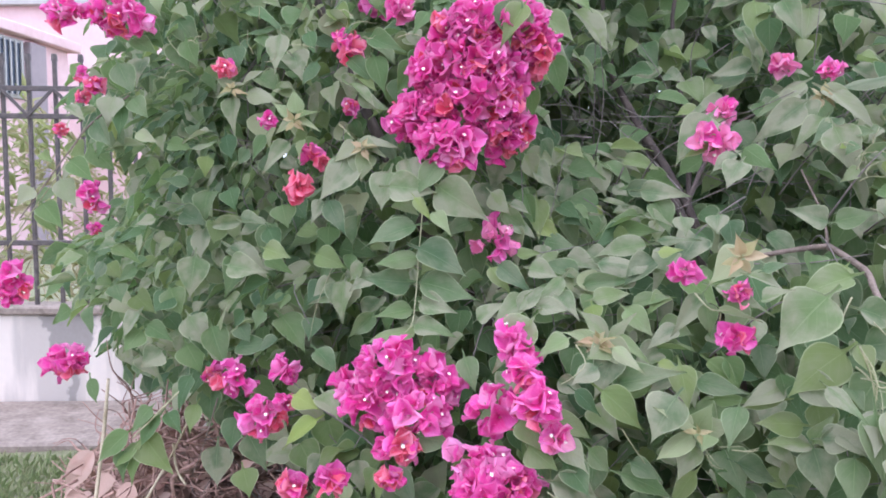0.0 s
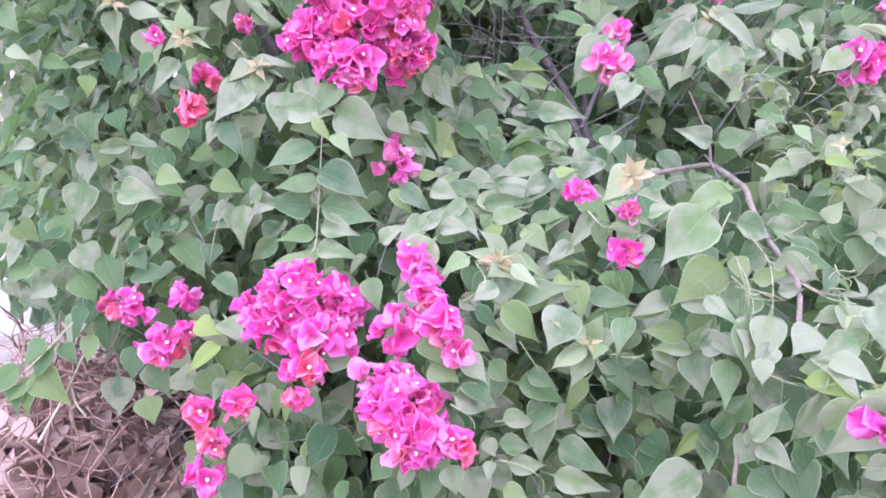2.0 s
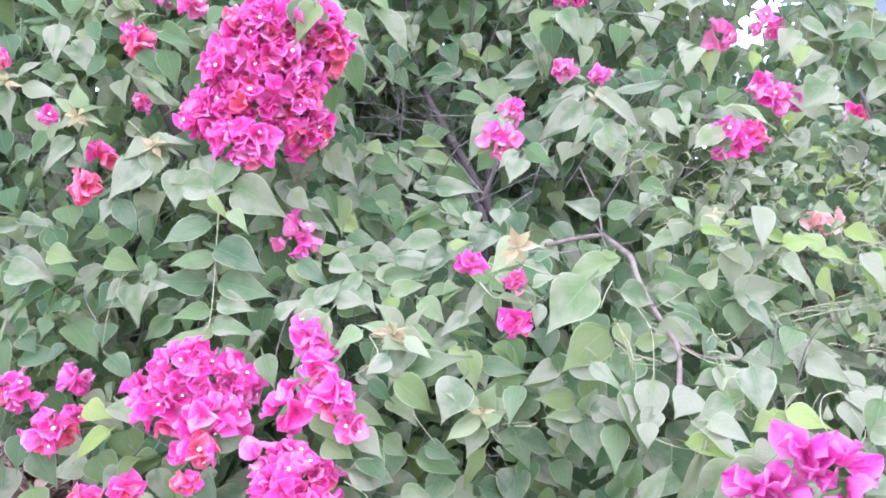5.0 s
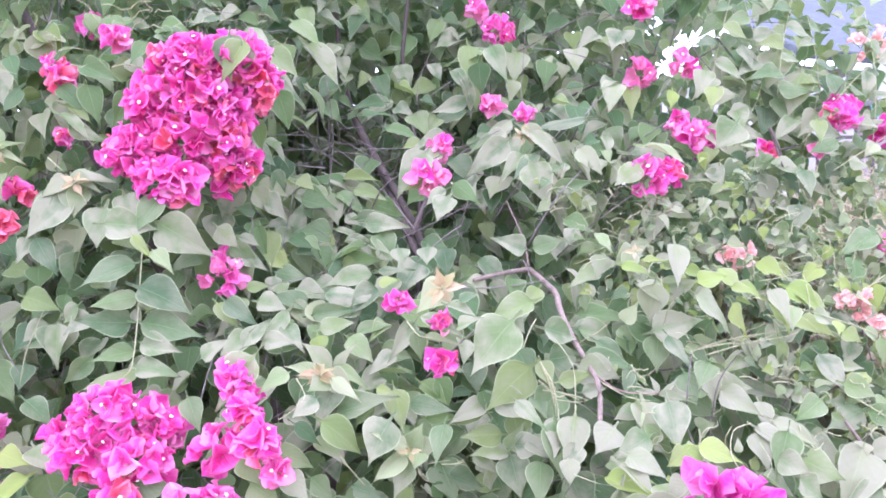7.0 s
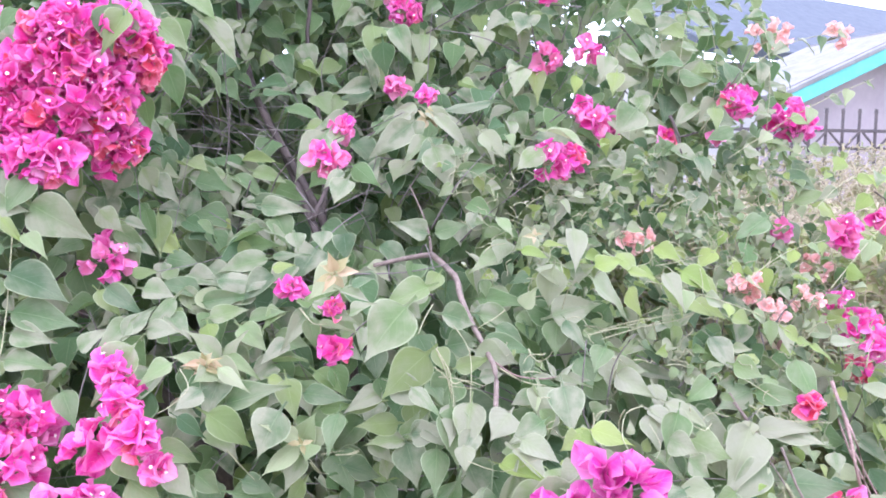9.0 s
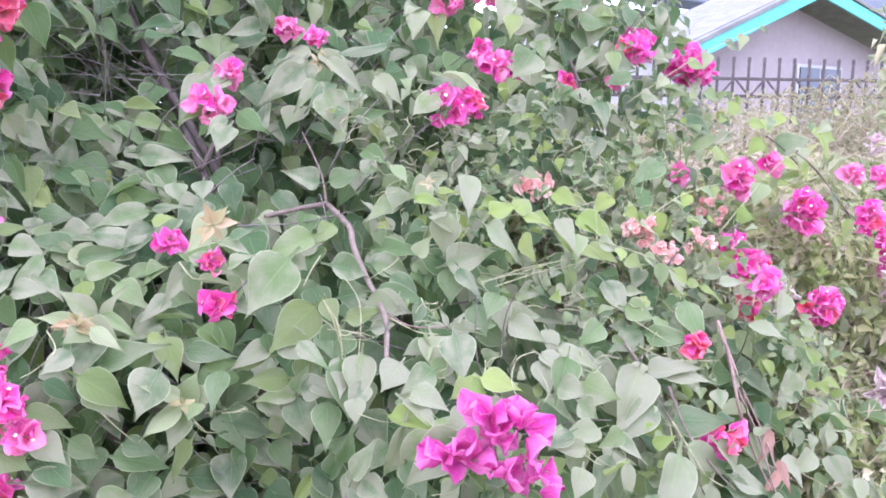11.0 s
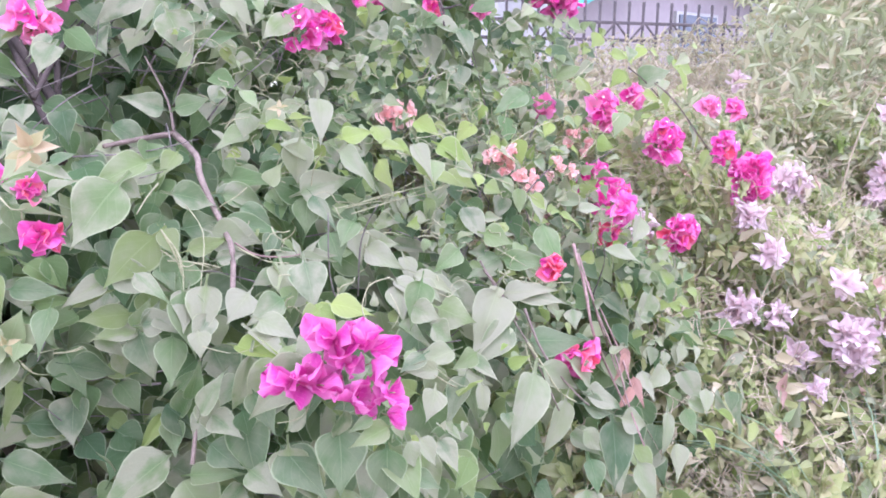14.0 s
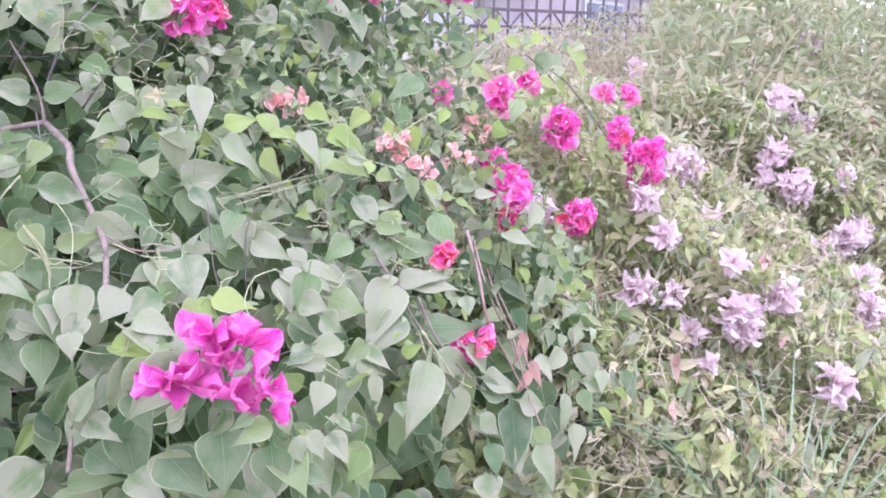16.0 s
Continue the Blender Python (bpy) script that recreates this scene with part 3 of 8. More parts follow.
branch([(1.640, 1.126, 1.277), (1.712, 1.123, 1.234), (1.792, 1.122, 1.159), (1.873, 1.122, 1.100)], .0014, .001, TWIG)
branch([(0.547, 0.963, 1.121), (0.556, 0.902, 1.087), (0.531, 0.834, 1.035)], 0.0008, 0.0005, STEM)
branch([(0.523, 0.818, 0.963), (0.554, 0.777, 0.961), (0.592, 0.752, 0.982)], 0.0006, 0.0003, STEM)
branch([(0.515, 0.932, 1.098), (0.518, 0.871, 1.055), (0.513, 0.848, 1.027)], 0.0006, 0.0004, STEM)
branch([(0.523, 0.885, 1.045), (0.553, 0.866, 1.045), (0.581, 0.872, 1.051)], 0.0005, 0.0003, STEM)
branch([(0.329, 0.925, 0.956), (0.347, 0.908, 0.935)], 0.0006, 0.0003, STEM)
branch([(0.350, 0.926, 0.954), (0.381, 0.920, 0.958)], 0.0006, 0.0003, STEM)
branch([(0.732, 0.877, 1.106), (0.831, 0.899, 1.114), (0.966, 0.957, 1.124)], 0.0006, 0.0003, STEM)
branch([(0.566, 0.684, 0.905), (0.588, 0.668, 0.913), (0.598, 0.655, 0.941)], 0.0006, 0.0005, STEM)
branch([(0.741, 0.737, 1.016), (0.736, 0.705, 0.999), (0.716, 0.689, 0.987)], 0.0005, 0.0003, STEM)
branch([(0.767, 0.670, 0.932), (0.802, 0.663, 0.903), (0.853, 0.692, 0.887)], 0.0006, 0.0003, STEM)
branch([(0.509, 0.854, 0.793), (0.528, 0.886, 0.842), (0.538, 0.888, 0.875)], .003, .002, TWIG)
branch([(1.118, 0.809, 1.023), (1.094, 0.753, 0.967), (1.091, 0.728, 0.902), (1.182, 0.775, 0.798), (1.211, 0.763, 0.736)], 0.0028, 0.00154, RED_STEM)
branch([(1.173, 0.854, 0.991), (1.103, 0.742, 0.942), (1.230, 0.833, 0.826), (1.258, 0.826, 0.760)], 0.0018, 0.00099, RED_STEM)
branch([(0.985, 0.766, 0.948), (1.007, 0.743, 0.877), (1.057, 0.722, 0.810), (1.084, 0.722, 0.785)], 0.0022, 0.00121, TWIG)
branch([(0.969, 0.848, 0.993), (0.977, 0.812, 0.960), (0.982, 0.778, 0.927)], 0.0026, 0.00143, TWIG)
branch([(0.978, 0.748, 0.901), (0.997, 0.737, 0.867), (1.017, 0.719, 0.826), (1.044, 0.709, 0.805)], 0.0018, 0.00099, STEM)
branch([(0.502, 0.888, 1.097), (0.520, 0.882, 1.063), (0.523, 0.886, 1.026)], 0.0013, 0.000715, STEM)
branch([(0.505, 0.889, 1.069), (0.526, 0.884, 1.049), (0.544, 0.887, 1.051), (0.570, 0.882, 1.042)], 0.0011, 0.000605, STEM)
branch([(0.599, 0.911, 1.067), (0.623, 0.896, 1.050), (0.655, 0.880, 1.046), (0.677, 0.873, 1.049)], 0.0013, 0.000715, RED_STEM)
branch([(0.778, 0.955, 1.090), (0.819, 0.940, 1.099), (0.855, 0.926, 1.102), (0.893, 0.914, 1.115)], 0.0008, 0.00044, STEM)
branch([(1.642, 1.208, 1.311), (1.701, 1.209, 1.280), (1.760, 1.205, 1.234)], 0.0018, 0.00099, BARK)
branch([(1.693, 1.165, 1.278), (1.827, 1.210, 1.220), (1.918, 1.208, 1.138), (2.150, 1.323, 1.042)], 0.002, 0.0011, BARK)
branch([(1.116, 0.926, 1.094), (1.193, 0.983, 1.109), (1.270, 1.035, 1.122)], 0.0016, 0.00088, BARK)
branch([(0.776, 0.915, 1.089), (0.855, 0.933, 1.099), (0.930, 0.912, 1.117), (0.979, 0.943, 1.148), (1.020, 1.010, 1.194)], 0.001, 0.00055, STEM)
branch([(0.937, 1.014, 1.186), (1.012, 1.048, 1.188), (1.096, 1.080, 1.197)], 0.0008, 0.00044, STEM)
branch([(1.052, 1.329, 1.656), (1.144, 1.404, 1.629)], 0.0022, 0.00121, BARK)
branch([(1.183, 1.318, 1.457), (1.163, 1.278, 1.425), (1.146, 1.236, 1.388)], 0.003, 0.00165, BARK)
branch([(1.157, 1.266, 1.424), (1.172, 1.256, 1.424), (1.184, 1.247, 1.433)], 0.0014, 0.00077, BARK)
branch([(1.009, 1.376, 1.668), (1.006, 1.332, 1.624), (1.011, 1.286, 1.582)], 0.0014, 0.00077, BARK)
branch([(0.335, 1.005, 1.143), (0.347, 0.971, 1.127), (0.361, 0.939, 1.131)], 0.0012, 0.00066, STEM)
branch([(0.357, 0.960, 1.126), (0.358, 0.961, 1.089), (0.379, 0.966, 1.070)], 0.001, 0.00055, STEM)
branch([(0.513, 0.939, 1.150), (0.491, 0.907, 1.137), (0.472, 0.875, 1.123)], 0.0013, 0.000715, STEM)
branch([(0.501, 0.886, 1.099), (0.515, 0.886, 1.066), (0.522, 0.887, 1.037)], 0.0013, 0.000715, STEM)
branch([(-0.221, 1.290, 1.396), (-0.177, 1.271, 1.353), (-0.154, 1.251, 1.316)], 0.0009, 0.000495, STEM)
branch([(0.335, 0.924, 0.945), (0.347, 0.934, 0.927), (0.364, 0.946, 0.917)], 0.001, 0.00055, STEM)
branch([(0.371, 0.934, 0.948), (0.390, 0.937, 0.946), (0.407, 0.941, 0.949)], 0.001, 0.00055, STEM)
branch([(0.131, 0.911, 0.892), (0.160, 0.909, 0.872), (0.165, 0.910, 0.855)], 0.001, 0.00055, STEM)
branch([(0.201, 0.930, 0.799), (0.236, 0.937, 0.786), (0.268, 0.941, 0.761), (0.271, 0.948, 0.735)], 0.0012, 0.00066, STEM)
branch([(0.227, 0.923, 0.975), (0.243, 0.937, 0.949), (0.263, 0.951, 0.920)], 0.001, 0.00055, STEM)
branch([(0.171, 0.979, 1.073), (0.181, 0.949, 1.054), (0.160, 0.928, 1.039), (0.145, 0.906, 1.037)], 0.0009, 0.000495, STEM)
branch([(0.374, 0.934, 0.948), (0.393, 0.937, 0.945), (0.407, 0.942, 0.946)], 0.0009, 0.000495, STEM)
branch([(0.499, 0.889, 1.073), (0.518, 0.886, 1.055), (0.525, 0.886, 1.033)], 0.001, 0.00055, STEM)
branch([(0.506, 0.890, 1.058), (0.533, 0.886, 1.054), (0.558, 0.883, 1.043)], 0.001, 0.00055, STEM)
branch([(-0.231, 1.281, 1.144), (-0.262, 1.280, 1.071), (-0.275, 1.280, 1.009)], 0.0009, 0.000495, STEM)
branch([(-0.490, 1.386, 0.862), (-0.522, 1.388, 0.762), (-0.549, 1.394, 0.700)], 0.0014, 0.00077, TWIG)

branch([(-0.766, 1.480, 0.870), (-0.776, 1.466, 0.731), (-0.782, 1.431, 0.583)], 0.0036, 0.0045, STRAW)
branch([(-0.555, 1.387, 0.807), (-0.599, 1.396, 0.726), (-0.636, 1.345, 0.645)], 0.0020, 0.0030, STRAW)
branch([(-0.590, 1.400, 0.760), (-0.590, 1.414, 0.701), (-0.555, 1.375, 0.686)], 0.0025, 0.0020, STRAW)
branch([(-0.691, 1.452, 0.837), (-0.692, 1.427, 0.790), (-0.690, 1.403, 0.750)], 0.0022, 0.0016, DRY)
branch([(-0.684, 1.444, 1.465), (-0.741, 1.404, 1.408), (-0.773, 1.376, 1.351), (-0.827, 1.365, 1.275), (-0.855, 1.338, 1.219)], 0.0022, 0.0012, TWIG)
branch([(-0.534, 1.368, 0.905), (-0.591, 1.338, 0.844), (-0.630, 1.311, 0.802)], 0.0025, 0.0014, STEM)
branch([(0.794, 0.952, 1.094), (0.839, 0.930, 1.110), (0.911, 0.907, 1.123)], 0.0009, 0.0006, STEM)
branch([(0.970, 0.860, 1.004), (0.977, 0.787, 0.932), (0.985, 0.748, 0.888), (1.010, 0.709, 0.799)], 0.0016, 0.0011, TWIG)
branch([(0.779, 0.807, 1.016), (0.736, 0.783, 1.017), (0.700, 0.735, 1.004), (0.694, 0.703, 0.992)], 0.0009, 0.0006, STEM)
branch([(0.602, 0.909, 1.060), (0.630, 0.879, 1.044), (0.656, 0.862, 1.041)], 0.0012, 0.0008, STEM)
branch([(0.766, 0.670, 0.923), (0.810, 0.684, 0.892), (0.862, 0.706, 0.883)], 0.0009, 0.0006, STEM)
branch([(0.980, 0.756, 0.895), (0.976, 0.730, 0.860), (0.995, 0.712, 0.826)], 0.0010, 0.0007, STEM)
branch([(0.939, 0.911, 1.046), (0.980, 0.874, 1.034), (1.018, 0.807, 1.001)], 0.0010, 0.0007, STEM)
branch([(0.985, 0.835, 0.991), (1.010, 0.796, 0.978), (1.065, 0.754, 0.980)], 0.0010, 0.0006, STEM)
branch([(0.740, 0.979, 1.116), (0.738, 0.961, 1.152), (0.744, 0.941, 1.179)], 0.0009, 0.0006, STEM)

# hollow in the crown beside the trunk, where one looks in between the limbs
def hollow(x, z):
    return np.exp(-(((x - 0.33) / 0.22) ** 4 + ((z - 1.45) / 0.15) ** 4)) + 0.7 * np.exp(-(((x + 0.28) / 0.1) ** 2 + ((z - 0.98) / 0.12) ** 2)) + 1.0 * np.exp(-(((x - 0.53) / 0.15) ** 4 + ((z - 1.28) / 0.055) ** 4)) + 1.0 * np.exp(-(((x + 0.52) / 0.13) ** 4 + ((z - 1.42) / 0.15) ** 4))


def crown_top(x, y):
    """The crown's height at x, y: it falls away towards the neighbour shrub."""
    side = 1.1 + 0.94 * (y - 1.09)
    return np.where(x < side, 2.4, np.maximum(2.4 - 5 * (x - side), 1.2)) + 0.08 * np.sin(x * 17)


def crown(count, near, deep, big, keep_hollow, seed):
    """Bases, directions and sizes of leaves between near and deep behind the bush's front."""
    r = np.random.default_rng(seed)
    x, z = r.uniform(-0.9 - 0.9 * near, 1.75 + 0.3 * near, count * 2), r.uniform(0.05, 2.4, count * 2)
    y = front(x, z) + r.uniform(near, deep, count * 2)
    back = 1.4 / np.maximum(y, 0.9)
    low = np.where(x * back < -0.35, 0.76 + 0.6 * np.abs(x * back + 0.35), 0.05)
    edge = -0.64 - 0.56 * np.maximum(y - 1.34, -0.2) + 0.1 * np.sin(z * 11) + 0.08 * np.sin(z * 29)
    ok = (z < crown_top(x, y)) & (x > edge) & (1.33 + (z - 1.33) * back > low)
    # a gap among the outer limbs, through which the sky shows
    gap = np.exp(-((x - 1.21 - 0.545 * (y - 1.75)) / 0.1) ** 4 - ((z - 1.7 - 0.22 * (y - 1.75)) / 0.09) ** 4)
    ok &= r.random(count * 2) > 1.1 * gap
    # the side towards the fence is thin and straggling
    ok &= r.random(count * 2) > np.clip((-0.5 - x * back) * 2.6, 0, 0.62) * (z > 1.12)
    ok &= (r.random(count * 2) < 0.75) | (near < 0.2) | (x < 0.1 + 0.5 * y) | (z < 1.45)
    if keep_hollow:
        ok &= r.random(count * 2) > 0.92 * hollow(x, z)
        pocket = np.sin(x * 24 + 1.7 * np.sin(z * 15)) * np.sin(z * 22 + 1.4 * np.sin(x * 19))
        ok &= r.random(count * 2) > 2.2 * np.maximum(0, pocket - 0.5)
    ok &= r.random(count * 2) < np.where(x > 0.95, np.clip(1.3 - (x - 0.95) * 1.0 - np.maximum(0, z - 1.5) * 0.3, 0.5, 1), 1)
    x, y, z = x[ok][:count], y[ok][:count], z[ok][:count]
    n = len(x)
    base = np.stack([x, y, z], 1)
    out = np.stack([-0.12 + 0.3 * (x < 0) * -1 + 0 * x, -0.62 + 0 * x, 0.72 + 0 * x], 1)
    normal = out + r.normal(0, 0.26, (n, 3))
    along = np.stack([r.normal(0, 0.7, n), r.normal(-0.4, 0.3, n), r.normal(-0.6, 0.3, n)], 1)
    length = big * r.uniform(0.6, 1.25, n) * np.where((x > 0.9) & (z > 0.95) & (z < 1.35), 0.78, np.where((x > 0.5) & (z < 1.0), 1.22, 1))
    return base, along, normal, length, length * r.uniform(0.6, 0.8, n)


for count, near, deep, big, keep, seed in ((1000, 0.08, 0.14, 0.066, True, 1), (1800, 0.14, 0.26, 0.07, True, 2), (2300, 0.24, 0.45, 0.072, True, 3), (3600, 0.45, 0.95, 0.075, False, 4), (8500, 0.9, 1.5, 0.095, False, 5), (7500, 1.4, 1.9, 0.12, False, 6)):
    # deeper layers and the left side take more leaves in the shaded colour
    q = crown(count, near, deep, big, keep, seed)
    # last term: more pale young leaves at upper right, in place of haze
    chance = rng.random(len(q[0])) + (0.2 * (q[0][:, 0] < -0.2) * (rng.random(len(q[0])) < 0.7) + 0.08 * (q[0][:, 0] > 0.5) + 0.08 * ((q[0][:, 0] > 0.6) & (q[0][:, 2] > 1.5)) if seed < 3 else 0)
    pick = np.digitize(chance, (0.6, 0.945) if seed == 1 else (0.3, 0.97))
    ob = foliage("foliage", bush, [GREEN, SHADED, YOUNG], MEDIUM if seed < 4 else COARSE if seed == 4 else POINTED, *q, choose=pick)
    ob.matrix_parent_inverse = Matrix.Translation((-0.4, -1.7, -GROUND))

# small young leaves among the tendrils on the side towards the shrub
r = np.random.default_rng(8)
count = 1500
x, z = r.uniform(0.62, 1.6, count), r.uniform(0.8, 1.42, count)
keep = r.random(count) < 0.55 + 0.45 * np.sin(x * 15 + 2 * np.sin(z * 12))
x, z = x[keep], z[keep]
n = len(x)
length = r.uniform(0.016, 0.04, n)
ob = foliage("foliage", bush, [GREEN, YOUNG, LIME], MEDIUM, np.stack([x, front(x, z) + r.uniform(-0.03, 0.05, n), z], 1), np.stack([r.normal(0, 0.8, n), r.normal(-0.3, 0.4, n), r.normal(-0.2, 0.6, n)], 1), r.normal(0, 0.5, (n, 3)) + (-0.2, -0.7, 0.6), length, length * r.uniform(0.5, 0.8, n), choose=np.digitize(r.random(n), (0.5, 0.82)))
ob.matrix_parent_inverse = Matrix.Translation((-0.4, -1.7, -GROUND))

# fine twigs through the whole crown
twigs = []
for i in range(760):
    x, z = (rng.uniform(-0.6, 1.4), rng.uniform(0.3, 1.95)) if i < 600 else (rng.normal(0.36, 0.16), rng.normal(1.42, 0.13))
    y = float(front(np.array(x), np.array(z))) + rng.uniform(0.12, 0.6)
    d = Vector((rng.normal(0, 0.7), rng.normal(-0.2, 0.5), rng.normal(0.3, 0.6))).normalized() * rng.uniform(0.1, 0.3)
    p = Vector((x, y, z))
    if i < 600 or i % 2:
        twigs.append(tube([p, p + d * 0.5 + Vector(rng.normal(0, 0.02, 3)), p + d], rng.uniform(0.001, 0.0022), 0.0007, 4))
tw = on_bush("brushwood", mesh_from("brushwood", *joined(twigs), [INNER]), "brown dry twigs inside the crown")
tagged(tw, kind="stuff")

# pale curling tendrils over the sunny side
tendrils = []
for i in range(360):
    x, z = (rng.uniform(0.62, 1.5), rng.uniform(0.98, 1.36)) if i < 280 else (rng.uniform(-0.6, 0.15), rng.uniform(1.5, 1.85))
    p = Vector((x, float(front(np.array(x), np.array(z))) - rng.uniform(0.0, 0.05), z))
    d = Vector((rng.normal(0.2, 0.8), rng.normal(-0.1, 0.3), rng.normal(0, 0.5))).normalized() * rng.uniform(0.02, 0.055)
    a = d.orthogonal().normalized() * rng.uniform(0.004, 0.012)
    c = d.normalized().cross(a)
    turn = rng.uniform(3, 7)
    tendrils.append(tube([p + d * u + a * (u * math.cos(turn * u)) + c * (u * math.sin(turn * u)) for u in (0, 0.25, 0.5, 0.75, 1)], 0.0011, 0.0006, 4))
tagged(on_bush("tendril_tangle", mesh_from("tendril_tangle", *joined(tendrils), [STEM]), "pale yellow-green tendrils"), kind="stuff")

HERO = {}
leaf_count = 0


def leaf(mat, bx, by, bz, tx, ty, tz, width):
    """One large leaf of its own from its stalk's end to its tip, facing the light and the path."""
    global leaf_count
    k = leaf_count % len(FINE)
    leaf_count += 1
    r = np.random.default_rng(leaf_count)
    b, t = Vector((bx, by, bz)), Vector((tx, ty, tz))
    d = t - b
    ln = d.length * 1.04
    d.normalize()
    n = Vector((-0.1, -0.74, 0.56)) + Vector(r.normal(0, 0.2, 3))
    n = (n - d * n.dot(d)).normalized()
    s = n.cross(d)
    if (mat.name, k) not in HERO:
        v, uv, f = FINE[k]
        HERO[mat.name, k] = mesh_from("leaf", v, f, [mat], uv)
    ob = on_bush("leaf", HERO[mat.name, k])
    ob.matrix_basis = Matrix(((d.x * ln, s.x * width, n.x * ln, bx), (d.y * ln, s.y * width, n.y * ln, by), (d.z * ln, s.z * width, n.z * ln, bz), (0, 0, 0, 1)))
    return ob


leaf(GREEN, -0.349, 1.365, 1.567, -0.355, 1.338, 1.499, 0.047)
leaf(GREEN, -0.323, 1.329, 1.366, -0.368, 1.301, 1.315, 0.036)
leaf(YOUNG, -0.169, 1.278, 1.344, -0.174, 1.253, 1.300, 0.038)
leaf(GREEN, -0.122, 1.235, 1.310, -0.136, 1.209, 1.247, 0.062)
leaf(GREEN, -0.186, 1.289, 1.331, -0.261, 1.258, 1.266, 0.070)
leaf(GREEN, -0.238, 1.271, 1.261, -0.203, 1.247, 1.203, 0.038)
leaf(GREEN, -0.247, 1.286, 1.258, -0.269, 1.262, 1.227, 0.036)
leaf(GREEN, -0.038, 1.208, 1.287, 0.045, 1.189, 1.232, 0.070)
leaf(GREEN, -0.118, 1.205, 1.286, -0.041, 1.190, 1.282, 0.057)
leaf(LIME, -0.073, 1.184, 1.268, -0.045, 1.164, 1.233, 0.020)
leaf(YOUNG, -0.044, 1.185, 1.243, -0.012, 1.165, 1.210, 0.028)
leaf(GREEN, -0.074, 1.201, 1.221, -0.160, 1.173, 1.199, 0.058)
leaf(GREEN, -0.069, 1.181, 1.171, -0.138, 1.156, 1.163, 0.035)
leaf(GREEN, -0.082, 1.192, 1.127, -0.157, 1.168, 1.138, 0.049)
leaf(GREEN, -0.078, 1.183, 1.083, -0.137, 1.158, 1.079, 0.036)
leaf(GREEN, -0.066, 1.182, 1.185, 0.018, 1.165, 1.151, 0.069)
leaf(GREEN, -0.062, 1.173, 1.130, 0.032, 1.158, 1.115, 0.055)
leaf(GREEN, -0.061, 1.162, 1.099, -0.003, 1.145, 1.087, 0.041)
leaf(GREEN, -0.068, 1.145, 1.064, -0.003, 1.128, 1.055, 0.040)
leaf(GREEN, -0.069, 1.158, 1.055, -0.153, 1.131, 1.042, 0.044)
leaf(GREEN, -0.212, 1.291, 1.112, -0.220, 1.265, 1.055, 0.071)
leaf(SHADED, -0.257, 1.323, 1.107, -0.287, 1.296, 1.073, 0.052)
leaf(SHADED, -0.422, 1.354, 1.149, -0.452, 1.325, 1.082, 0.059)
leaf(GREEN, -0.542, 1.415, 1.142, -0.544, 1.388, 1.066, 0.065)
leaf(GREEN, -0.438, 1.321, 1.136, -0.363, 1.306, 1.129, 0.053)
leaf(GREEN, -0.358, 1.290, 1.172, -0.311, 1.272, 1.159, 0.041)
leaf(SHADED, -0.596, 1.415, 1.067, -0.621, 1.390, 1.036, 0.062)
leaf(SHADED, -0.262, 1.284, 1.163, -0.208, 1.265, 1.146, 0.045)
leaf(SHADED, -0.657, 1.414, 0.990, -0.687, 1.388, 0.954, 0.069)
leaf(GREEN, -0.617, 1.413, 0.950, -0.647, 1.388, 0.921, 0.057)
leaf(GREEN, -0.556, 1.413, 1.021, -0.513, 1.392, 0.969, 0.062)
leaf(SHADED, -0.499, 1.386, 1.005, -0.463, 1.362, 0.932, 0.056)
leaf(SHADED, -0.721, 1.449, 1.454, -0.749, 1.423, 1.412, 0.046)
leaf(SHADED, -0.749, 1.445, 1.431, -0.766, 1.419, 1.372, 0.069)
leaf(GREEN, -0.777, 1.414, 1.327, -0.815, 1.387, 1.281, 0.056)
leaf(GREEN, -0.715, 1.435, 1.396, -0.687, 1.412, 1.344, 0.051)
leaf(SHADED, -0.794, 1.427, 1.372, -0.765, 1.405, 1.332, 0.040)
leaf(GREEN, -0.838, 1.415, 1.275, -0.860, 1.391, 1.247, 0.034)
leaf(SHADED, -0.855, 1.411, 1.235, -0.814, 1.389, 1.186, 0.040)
leaf(GREEN, 0.218, 1.276, 1.174, 0.264, 1.253, 1.148, 0.048)
leaf(GREEN, 0.150, 1.340, 1.188, 0.204, 1.318, 1.180, 0.046)
leaf(GREEN, 0.117, 1.213, 1.152, 0.162, 1.192, 1.146, 0.042)
leaf(GREEN, 0.127, 1.092, 1.108, 0.168, 1.073, 1.107, 0.034)
leaf(GREEN, -0.251, 1.231, 1.000, -0.207, 1.210, 0.965, 0.040)
leaf(LIME, -0.285, 1.208, 0.924, -0.241, 1.189, 0.911, 0.039)
leaf(LIME, -0.243, 1.192, 0.886, -0.295, 1.165, 0.849, 0.039)
leaf(GREEN, -0.049, 1.015, 0.927, 0.001, 0.998, 0.918, 0.041)
leaf(GREEN, 0.108, 0.940, 0.942, 0.144, 0.921, 0.919, 0.045)
leaf(GREEN, 0.156, 0.943, 0.918, 0.191, 0.921, 0.889, 0.048)
leaf(SHADED, -0.565, 1.418, 0.962, -0.528, 1.396, 0.910, 0.063)
leaf(SHADED, -0.519, 1.418, 0.928, -0.555, 1.390, 0.865, 0.057)
leaf(GREEN, -0.568, 1.420, 0.879, -0.593, 1.394, 0.830, 0.058)
leaf(SHADED, -0.512, 1.414, 0.871, -0.510, 1.389, 0.811, 0.057)
leaf(SHADED, -0.439, 1.355, 0.833, -0.453, 1.329, 0.774, 0.060)
leaf(GREEN, -0.503, 1.414, 0.753, -0.500, 1.388, 0.678, 0.069)
